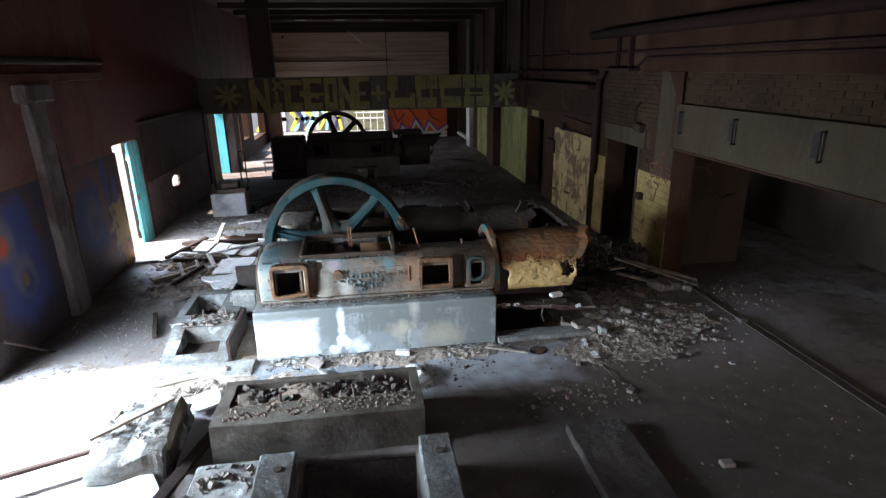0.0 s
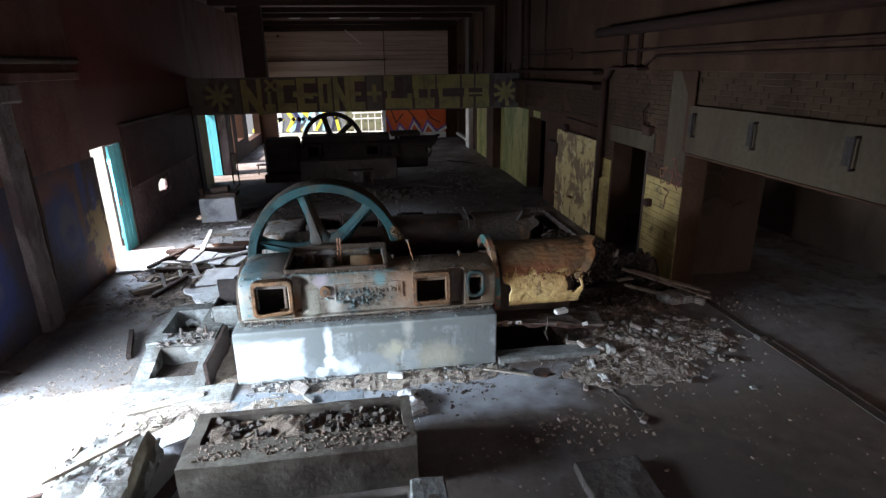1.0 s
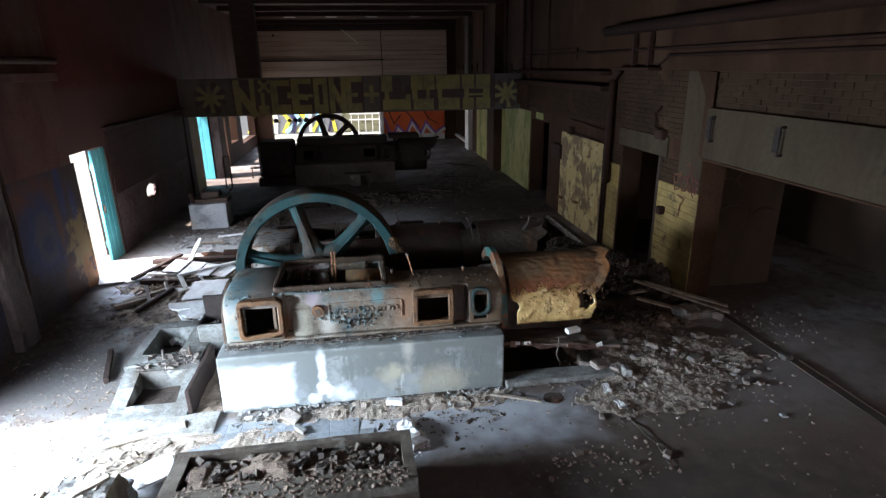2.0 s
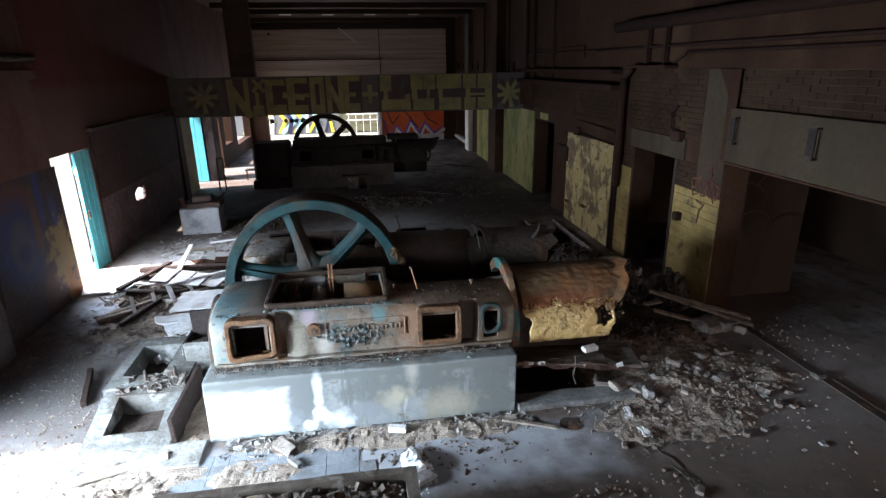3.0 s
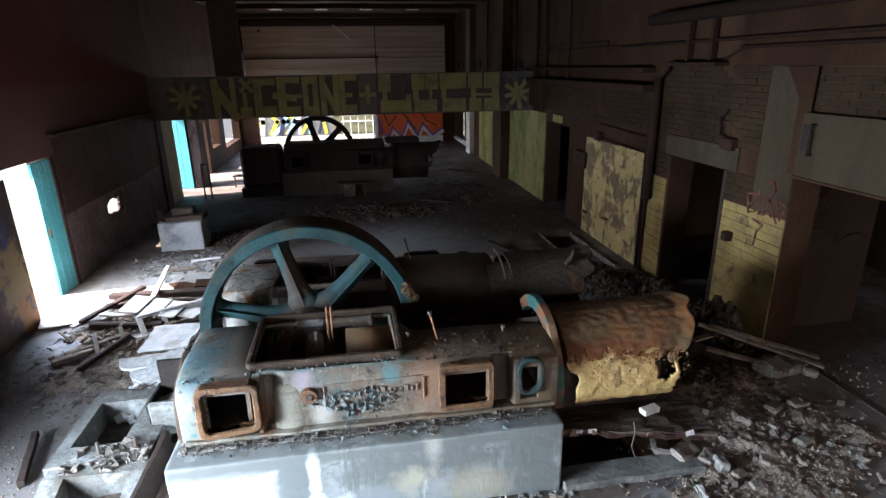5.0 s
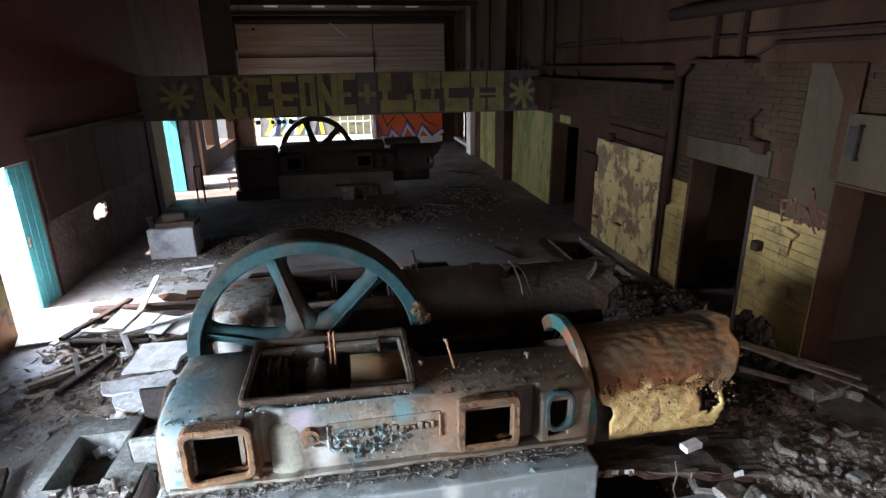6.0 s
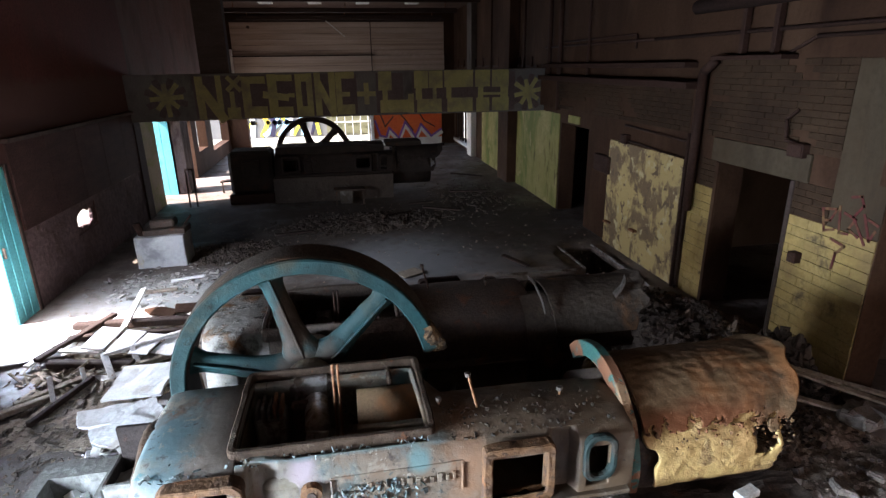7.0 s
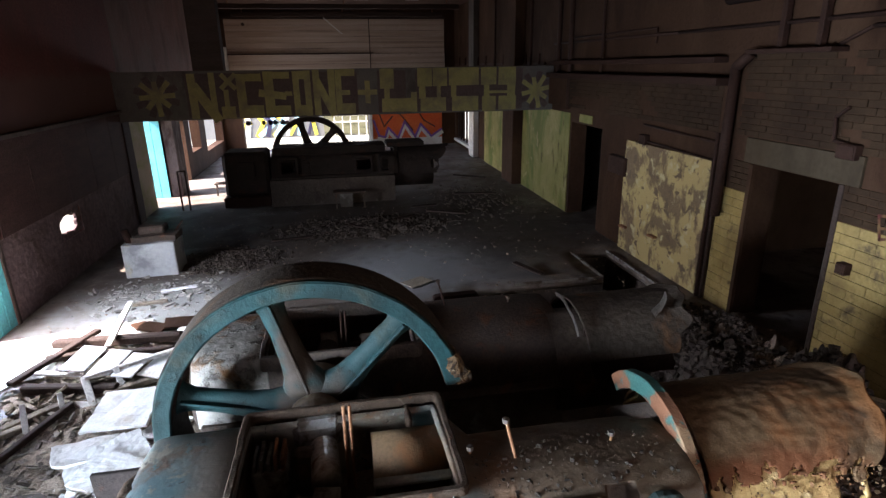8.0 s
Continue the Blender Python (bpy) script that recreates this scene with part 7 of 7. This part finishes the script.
for x, y, ln, yaw, p, z in ((4.62, 7.95, 1.35, -38, 10, 0.18), (4.75, 8.05, 1.2, -34, 9, 0.16), (4.35, 7.75, 0.9, -30, 8, 0.12), (4.4, 8.4, 0.9, 20, 3, 0.12)):
    board_at("loose_plank", x, y, z, ln, 0.07, 0.03, yaw, p, 4, M_WOOD, "grey loose plank lying on the rubble", "plank", "planks by the gateway")
# far bay floor
board_at("floor_board", 0.85, 12.5, 0.02, 0.42, 0.30, 0.012, 30, 0, 0, M_WOOD, "thin loose board on the floor", "board")
for x, y, ln, yaw in ((-1.2, 15.2, 0.8, 20), (0.3, 15.6, 0.9, -30), (1.0, 16.2, 1.0, 40), (2.1, 16.5, 0.9, -15), (-0.6, 16.0, 0.6, 70), (3.2, 18.2, 1.2, 10), (3.6, 20.5, 1.0, -20), (2.7, 12.6, 0.6, -60), (1.7, 17.2, 0.7, 25), (-2.2, 14.7, 0.7, 5)):
    board_at("far_plank", x, y, 0.06, ln, 0.09, 0.03, yaw, 4, 3, M_DARKWOOD, "dark broken plank in the far rubble", "plank", "planks in the far rubble")

# ---- loose rubble and chips ----
def patch_of(cx, cy, sx, sy, z=0.0, mound=0.0):
    def place(rng):
        while True:
            a, b = rng.gauss(0, 0.5), rng.gauss(0, 0.5)
            if a * a + b * b < 1.4:
                return cx + a * sx, cy + b * sy, z + mound * math.exp(-3 * (a * a + b * b)) * rng.random()
    return place


def strip(x0, x1, y0, y1, z=0.0):
    return lambda rng: (rng.uniform(x0, x1), rng.uniform(y0, y1), z)


def debris_bed(cx, cy, sx, sy, high, label, seed, material=None):
    """A low crumbly mound: an uneven sheet that thins out into the floor."""
    bm = bmesh.new()
    n = max(10, round(2 * sx / 0.03)), max(10, round(2 * sy / 0.03))
    grid = []
    for i in range(n[0] + 1):
        grid.append([])
        for j in range(n[1] + 1):
            u, v = 2 * i / n[0] - 1, 2 * j / n[1] - 1
            q = Vector((cx + u * sx, cy + v * sy, seed))
            fall = max(0, 1 - u * u - v * v + 0.45 * noise.noise(q * 2.2) + 0.40 * noise.noise(q * 6) + 0.25 * noise.noise(q * 16)) if max(abs(u), abs(v)) < 0.97 else 0
            lumps = 0.5 + 0.6 * noise.noise(q * 3) + 0.45 * abs(noise.noise(q * 7)) + 0.30 * noise.noise(q * 19)
            grid[-1].append(bm.verts.new((q.x, q.y, -0.02 + high * min(1, fall) ** 1.4 * max(0.25, lumps) + 0.022 * min(1, fall * 2))))
    for i in range(n[0]):
        for j in range(n[1]):
            if max(v.co.z for v in (grid[i][j], grid[i + 1][j], grid[i + 1][j + 1], grid[i][j + 1])) > -0.015:
                bm.faces.new([grid[i][j], grid[i + 1][j], grid[i + 1][j + 1], grid[i][j + 1]])
    bmesh.ops.delete(bm, geom=[v for v in bm.verts if not v.link_faces], context="VERTS")
    return thing("debris_bed", bm, material or M_DEBRIS, label, "debris", kind="stuff")


debris_bed(3.75, 6.7, 1.25, 1.0, 0.06, "crumbled brown debris spread over the floor", 1)
debris_bed(3.1, 5.95, 1.0, 0.45, 0.035, "crumbled debris before the kerb", 3)
debris_bed(0.2, 6.12, 1.7, 0.22, 0.045, "crumbled debris along the foundation", 4)
debris_bed(-2.75, 9.9, 1.1, 1.5, 0.05, "dirt and crumbs under the boards", 6)
debris_bed(0.3, 15.9, 1.9, 1.0, 0.11, "dark crumbled heap before the far compressor", 7, M_SOIL)
debris_bed(-2.2, 14.3, 0.9, 0.7, 0.10, "dark crumbled heap by the plinth", 8, M_SOIL)
debris_bed(4.52, 9.6, 0.50, 1.3, 0.22, "dark crumbled heap at the doorway", 9, M_DIRT)
debris_bed(3.75, 7.65, 0.8, 0.55, 0.10, "dark crumbled heap beside the cylinder", 10, M_DIRT)
debris_bed(4.58, 8.62, 0.46, 0.72, 0.50, "dark heap of rubble at the foot of the pier", 18, M_SOIL)
scatter("rubble", 600, patch_of(4.50, 8.6, 0.30, 0.62, 0.08, 0.42), (0.008, 0.045), M_SOIL, "dark lumps heaped against the pier", "rubble", seed=62)
slump = bmesh.new()
grid = []
for i in range(31):
    grid.append([])
    for j in range(91):
        u, y = i / 30, 8.40 + 2.75 * j / 90
        q = Vector((3.2 + 0.95 * u, y, 5))
        rise = min(1, u * 1.55)
        z = -0.74 + 0.78 * rise * rise * (3 - 2 * rise) + (0.10 * noise.noise(q * 3) + 0.09 * abs(noise.noise(q * 7)) + 0.03 * noise.noise(q * 20)) * (1 - 0.8 * max(0, u - 0.7) / 0.3)
        grid[-1].append(slump.verts.new((q.x, y, z)))
for i in range(30):
    for j in range(90):
        slump.faces.new([grid[i][j], grid[i + 1][j], grid[i + 1][j + 1], grid[i][j + 1]])


def on_slump(rng):
    u = rng.random()
    rise = min(1, u * 1.55)
    return 3.2 + 0.95 * u, rng.uniform(8.45, 11.1), -0.72 + 0.78 * rise * rise * (3 - 2 * rise) + 0.08 * rng.random()


thing("debris_bed", slump, M_SOIL, "dark rubble slumping into the machine pit", "debris", kind="stuff")
scatter("rubble", 1700, on_slump, (0.008, 0.042), M_SOIL, "dark rubble on the slope of the pit", "rubble", seed=61)
debris_bed(3.4, 6.15, 0.9, 0.6, 0.05, "lumpy brown dirt spread from the heap", 12)
debris_bed(-1.61, 6.85, 0.22, 0.65, 0.06, "brown dirt between the frame and the foundation", 21, M_DIRT)
scatter("grit", 2200, strip(-4.3, -2.65, 5.9, 9.2), (0.003, 0.014), M_DIRT, "brown dirt crumbs over the floor by the wall", "debris", flat=0.5, long=1.3, seed=63)
debris_bed(-0.9, 5.75, 0.5, 0.3, 0.035, "crumbled dirt beside the trough", 16)
debris_bed(-2.0, 5.75, 0.8, 0.5, 0.03, "pale crumbs beside the trough", 11)
scatter("rubble", 90, patch_of(3.9, 6.1, 1.0, 0.8, 0.0, 0.03), (0.006, 0.034), M_CONC, "pale broken concrete bits in the rubble", "rubble", flat=0.6, seed=64)
scatter("grit", 1300, patch_of(3.4, 6.4, 1.3, 0.9, 0.03, 0.02), (0.003, 0.011), M_DEBRIS, "fine grit over the debris", "debris", flat=0.8, seed=40)
scatter("rubble", 330, patch_of(3.7, 6.75, 1.1, 0.9, 0.0, 0.03), (0.006, 0.04), M_RUBBLE, "heap of broken brick and grit on the floor", "rubble", seed=2)
scatter("rubble", 160, patch_of(5.45, 7.2, 0.7, 0.6, 0.0, 0.03), (0.003, 0.012), M_DIRT, "grit and stones by the door track", "rubble", seed=3)
scatter("rubble", 330, patch_of(2.9, 6.0, 0.95, 0.6, 0.0, 0.02), (0.004, 0.022), M_RUBBLE, "grit and stones before the kerb", "rubble", seed=4)
scatter("chips", 900, strip(-1.3, 1.7, 6.02, 6.33), (0.008, 0.032), M_CHIP, "flaked plaster chips along the foundation", "debris", flat=0.3, long=1.6, seed=5)
scatter("chips", 420, patch_of(0.7, 5.85, 0.8, 0.45, -0.004), (0.005, 0.024), M_GRIT, "grit and flakes on the floor", "debris", flat=0.5, long=1.4, seed=6)
scatter("chips", 500, strip(0.5, 4.8, 2.6, 6.2), (0.003, 0.016), M_DIRT, "scattered grit on the floor", "debris", flat=0.6, seed=7)
scatter("chips", 600, patch_of(-2.6, 5.7, 1.3, 0.8), (0.004, 0.02), M_CHIP, "scattered pale flakes on the floor", "debris", flat=0.4, long=1.5, seed=8)
scatter("chips", 1300, patch_of(-2.9, 9.6, 1.0, 1.3, 0, 0.05), (0.005, 0.035), M_RUBBLE, "broken plaster and splinters among the boards", "debris", flat=0.35, long=2.0, seed=9)
scatter("splinters", 420, patch_of(-2.85, 10.4, 0.9, 0.9, 0.03, 0.12), (0.012, 0.03), M_WOOD, "splintered laths among the boards", "debris", flat=0.5, long=6.0, seed=10)
scatter("chips", 500, patch_of(-3.1, 12.9, 1.0, 0.9), (0.008, 0.05), M_CHIP, "broken plaster flakes by the plinth", "debris", flat=0.35, long=1.6, seed=11)
scatter("rubble", 1500, patch_of(-2.2, 14.3, 0.9, 0.7, 0, 0.10), (0.006, 0.032), M_SOIL, "broken bricks and leaves by the plinth", "rubble", seed=12)
scatter("rubble", 1900, patch_of(0.3, 15.9, 1.9, 0.9, 0, 0.16), (0.006, 0.034), M_SOIL, "dark heap of rubble before the far compressor", "rubble", flat=0.6, long=1.4, seed=13)
scatter("rubble", 600, patch_of(3.0, 17.8, 1.3, 2.2, 0, 0.05), (0.006, 0.034), M_SOIL, "rubble scattered in the far bay", "rubble", flat=0.6, long=1.4, seed=14)
scatter("rubble", 1300, patch_of(4.38, 9.8, 0.36, 1.1, 0, 0.28), (0.006, 0.035), M_SOIL, "dark rubble heap at the doorway", "rubble", seed=15)
scatter("rubble", 700, patch_of(3.75, 7.65, 0.7, 0.45, 0, 0.14), (0.006, 0.035), M_SOIL, "dark rubble beside the cylinder", "rubble", seed=16)
scatter("rubble", 900, strip(-1.40, 0.36, 4.50, 4.74, 0.405), (0.002, 0.02), M_DIRT, "dirt crumbs on the trough rim", "debris", flat=0.6, seed=37)
scatter("rubble", 300, patch_of(2.05, 8.75, 0.5, 0.28, 0.98, 0.16), (0.008, 0.04), M_DIRT, "dark dirt lumps heaped on the second cylinder", "rubble", flat=0.6, seed=38)
scatter("chips", 90, patch_of(0.47, 5.6, 0.14, 0.34, 0.0, 0.03), (0.008, 0.036), M_BOARD, "crumbled white plaster on the floor", "debris", flat=0.5, seed=41)
scatter("splinters", 90, patch_of(-2.05, 5.65, 0.4, 0.28, 0.02, 0.03), (0.006, 0.014), M_WOOD, "straw-like splinters in the dirt", "debris", flat=0.5, long=9.0, seed=42)
scatter("rubble", 110, patch_of(2.1, 4.95, 0.7, 0.35, 0.0, 0.01), (0.005, 0.02), M_DIRT, "dirt lumps on the floor", "rubble", seed=43)
scatter("rubble", 420, strip(-1.36, 0.30, 4.75, 5.09, 0.35), (0.006, 0.034), M_GRIT, "rubble lying in the concrete trough", "rubble", seed=17)
scatter("rubble", 260, strip(-1.6, -1.05, 2.9, 4.25, 0.115), (0.006, 0.035), M_RUBBLE, "rubble lying on the low plinth", "rubble", seed=18)
scatter("rubble", 110, strip(-2.6, -2.0, 4.5, 5.2, 0.29), (0.006, 0.028), M_RUBBLE, "chips lying on the broken block", "rubble", flat=0.5, seed=19)
scatter("rubble", 160, strip(-2.5, -1.85, 6.95, 7.27, 0.25), (0.01, 0.05), M_RUBBLE, "pale rubble on the anchor frame", "rubble", flat=0.7, seed=20)
scatter("rubble", 520, patch_of(-2.15, 8.35, 0.4, 0.4, 0.05, 0.15), (0.012, 0.08), M_BOARD, "pale rubble beyond the anchor frame", "rubble", flat=0.7, seed=21)
scatter("chips", 60, strip(-1.4, 1.5, 6.36, 6.58, 0.642), (0.005, 0.022), M_FLAKE, "paint flakes lying on the foundation edge", "debris", flat=0.25, long=1.4, seed=22, tilt=2.0)
def on_barrel(rng):
    y = 6.70 + 0.36 * rng.random() ** 1.4
    return rng.uniform(0.38, 1.52) if rng.random() < 0.6 else rng.gauss(0.72, 0.2), y, 1.122 + 0.048 * math.sin(min(1.0, (y - 6.70) / 0.25) * math.pi / 2)


scatter("chips", 330, on_barrel, (0.003, 0.014), M_DARKFLAKE, "grit and flakes lying on the bed", "debris", flat=0.5, seed=23, tilt=2.0)
scatter("grit", 1500, strip(-1.4, 1.52, 6.44, 6.62, 0.655), (0.003, 0.014), M_GRIT, "crumbs and dirt along the foot of the bed", "debris", flat=0.6, seed=39)
scatter("paint_flakes", 80, strip(-0.90, 0.30, 6.66, 6.76, 1.155), (0.004, 0.013), M_FLAKE, "curled teal paint flakes along the rim", "debris", flat=0.2, long=1.3, seed=24, tilt=3.0)
def panel_flakes(rng):
    a, d = rng.uniform(0, 6.28), rng.gauss(0.9, 0.33)
    return -0.05 + 0.21 * d * math.cos(a), 6.616, 0.865 + 0.09 * d * math.sin(a)


scatter("paint_flakes", 260, panel_flakes, (0.004, 0.019), M_FLAKEPALE, "curled teal paint flakes on the name panel", "debris", flat=0.2, long=1.4, seed=25, tilt=4.0)
scatter("paint_flakes", 110, lambda r: (r.uniform(-1.35, -0.95), 6.63 + 0.18 * r.random(), 1.10 + 0.06 * r.random()), (0.006, 0.018), M_FLAKE, "curled teal paint flakes on the bearing end", "debris", flat=0.2, long=1.3, seed=26, tilt=3.0)
def lag_border(rng):
    a = radians(rng.gauss(150, 6))
    return rng.uniform(1.8, 2.85), 7.2 + 0.575 * math.cos(a), 0.64 + 0.575 * math.sin(a)


scatter("crust_lumps", 110, lag_border, (0.004, 0.018), M_LAG_TOP, "flaking lumps of torn lagging", "debris", flat=0.5, seed=27, tilt=3.0)
scatter("grit", 1300, strip(-4.3, 4.6, 11.5, 19.0), (0.004, 0.018), M_DIRT, "fine grit strewn over the far floor", "debris", flat=0.6, long=1.3, seed=28)
scatter("grit", 1500, strip(-4.3, -1.6, 5.5, 11.5), (0.003, 0.013), M_RUBBLE, "fine pale grit strewn over the floor", "debris", flat=0.5, long=1.3, seed=29)

# ---- paint on the walls ----
wall_l = bpy.data.objects["wall_left_near"]
rng = random.Random(21)
X = L + 0.081
thing("mural", worn(box(X - 0.001, X + 0.003, 6.25, 10.66, 0.02, 2.05), 0.4, 0.0008), M_MURAL, "faded blue and rust graffiti mural on the wall", "mural", kind="structure")
X += 0.006
for y, w, z0, z1 in ((8.75, 0.07, 0.6, 2.4), (7.0, 0.10, 2.1, 3.0)):
    part("white_run", ribbon([(y, z1), (y + 0.04, (z0 + z1) / 2), (y - 0.03, z0)], w, 0, X, 0.014), M_WALL_R, wall_l)
wall_r = bpy.data.objects["wall_right"]
TAG = [[(8.74, 1.72), (8.70, 1.45), (8.62, 1.50)], [(8.74, 1.72), (8.62, 1.76), (8.66, 1.60), (8.72, 1.58)], [(8.60, 1.80), (8.57, 1.48), (8.50, 1.50)], [(8.55, 1.74), (8.46, 1.70), (8.50, 1.56), (8.42, 1.50)],
       [(8.52, 1.95), (8.45, 1.98), (8.42, 1.88), (8.48, 1.72), (8.36, 1.44)], [(8.40, 1.78), (8.33, 1.50), (8.30, 1.62)], [(8.36, 1.74), (8.29, 1.70)], [(8.62, 1.38), (8.50, 1.34), (8.56, 1.22), (8.57, 1.02)]]
for k, pts in enumerate([[(8.11 + (y - 8.29) * 1.4, 1.24 + (z - 1.02) * 0.823) for y, z in s] for s in TAG]):
    part("tag_stroke", ribbon(pts, 0.027, 0, R - 0.0185 - 0.0008 * k, 0.003), M_REDTAG, wall_r)

wall_m = bpy.data.objects["wall_left_middle"]
rng = random.Random(31)
for k in range(110):
    a = 2 * math.pi * k / 110
    r = rng.uniform(0.86, 1.25)
    y, z, s = 14.22 + 0.385 * r * math.copysign(abs(math.cos(a)) ** 0.75, math.cos(a)), 0.86 + 0.20 * r * math.copysign(abs(math.sin(a)) ** 0.75, math.sin(a)), rng.uniform(0.035, 0.075)
    part("broken_edge", worn(box(-0.035, 0.02, -s, s, -s * 0.7, s * 0.7, 0.006, m=pose(L - 0.13, y, z, rng.uniform(0, 90), 0, 0)), 0.05, 0.015, 7, k), M_GREYRENDER, wall_m)

div = bpy.data.objects["wall_side_room_divider"]
for k, (cx, cz, r) in enumerate(((5.55, 1.55, 0.28), (6.05, 1.65, 0.34), (5.75, 1.15, 0.25), (6.3, 1.1, 0.22))):
    pts = [(cx + r * math.cos(0.3 + 2.6 * i / 10), cz + r * 0.7 * math.sin(0.3 + 2.6 * i / 10)) for i in range(11)]
    part("graffiti_stroke", ribbon(pts, 0.035, 1, 8.594 - 0.001 * k, 0.004), M_DARKPAINT, div)

# ---- masonry pieces, last ----
def piece_mesh(name, dx, dy, dz, material, bevel):
    b = box(-dx, 0, -dy / 2, dy / 2, 0, dz, bevel)
    me = bpy.data.meshes.new(name)
    b.to_mesh(me)
    b.free()
    me.materials.append(material)
    return me


def courses(name, parent, x, y0, y1, z0, z1, length, height, meshes, joint, skip=lambda y, z: False):
    rng = random.Random(int(y0 * 100 + z0 * 10))
    n = round((z1 - z0) / height)
    for i in range(n):
        z = z0 + i * height
        y = y0 - (length / 2 if i % 2 else 0)
        while y < y1 - 0.02:
            a, b = max(y, y0), min(y + length, y1)
            if b - a > 0.05 and not skip((a + b) / 2, z + height / 2):
                ob = new(name, meshes[rng.randrange(len(meshes))])
                ob.parent = parent
                ob.location = (x + rng.uniform(-0.003, 0.003), (a + b) / 2, z)
                ob.scale = (1, (b - a - joint) / (length - joint), 1)
            y += length


blocks = [piece_mesh("block", 0.024 + 0.001 * k, 0.401, 0.107, M_DADO, 0.004) for k in range(3)]
courses("block", wall_r, R + 0.012, 8.09, 9.17, 0.0, 1.65, 0.405, 0.11, blocks, 0.004)
courses("block", wall_r, R + 0.012, 10.525, 11.02, 0.0, 1.65, 0.405, 0.11, blocks, 0.004)
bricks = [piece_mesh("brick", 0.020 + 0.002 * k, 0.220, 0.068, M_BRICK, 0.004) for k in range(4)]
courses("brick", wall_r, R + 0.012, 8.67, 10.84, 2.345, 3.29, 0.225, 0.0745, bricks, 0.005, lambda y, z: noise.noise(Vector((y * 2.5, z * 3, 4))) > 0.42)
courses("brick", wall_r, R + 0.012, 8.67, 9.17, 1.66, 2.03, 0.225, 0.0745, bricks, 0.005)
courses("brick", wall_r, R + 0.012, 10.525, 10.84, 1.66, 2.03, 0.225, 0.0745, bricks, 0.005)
proj = bpy.data.objects["wall_projection"]
courses("brick", proj, R - 0.108, 11.05, 16.0, 2.35, 2.92, 0.225, 0.0745, bricks, 0.005, lambda y, z: noise.noise(Vector((y * 1.5, z * 3, 8))) > 0.30)
band = thing("wall_brick_band", box(R + 0.03, R + 0.30, -1.9, 8.078, 2.84, 3.298), M_MORTAR, "tan brick band over the gateway", "wall", kind="structure")
courses("brick", band, R + 0.042, 3.0, 8.07, 2.85, 3.29, 0.225, 0.0745, bricks, 0.005)
# worn tiles in the floor before the foundation
tiles = [piece_mesh("tile", 0.1442, 0.2915, 0.03, M_TILE, 0.002) for k in range(2)]
rng = random.Random(71)
for i in range(12):
    for j in range(3):
        if (j == 0 and i > 9) or (j == 2 and i in (0, 11)):
            continue
        ob = new("tile", tiles[rng.randrange(2)])
        ob.parent = bpy.data.objects["floor"]
        ob.location = (-1.65 + 0.146 * (i + 1) + rng.uniform(-0.002, 0.002), 5.22 + 0.294 * j + 0.147, -0.018 + rng.uniform(-0.001, 0.001))
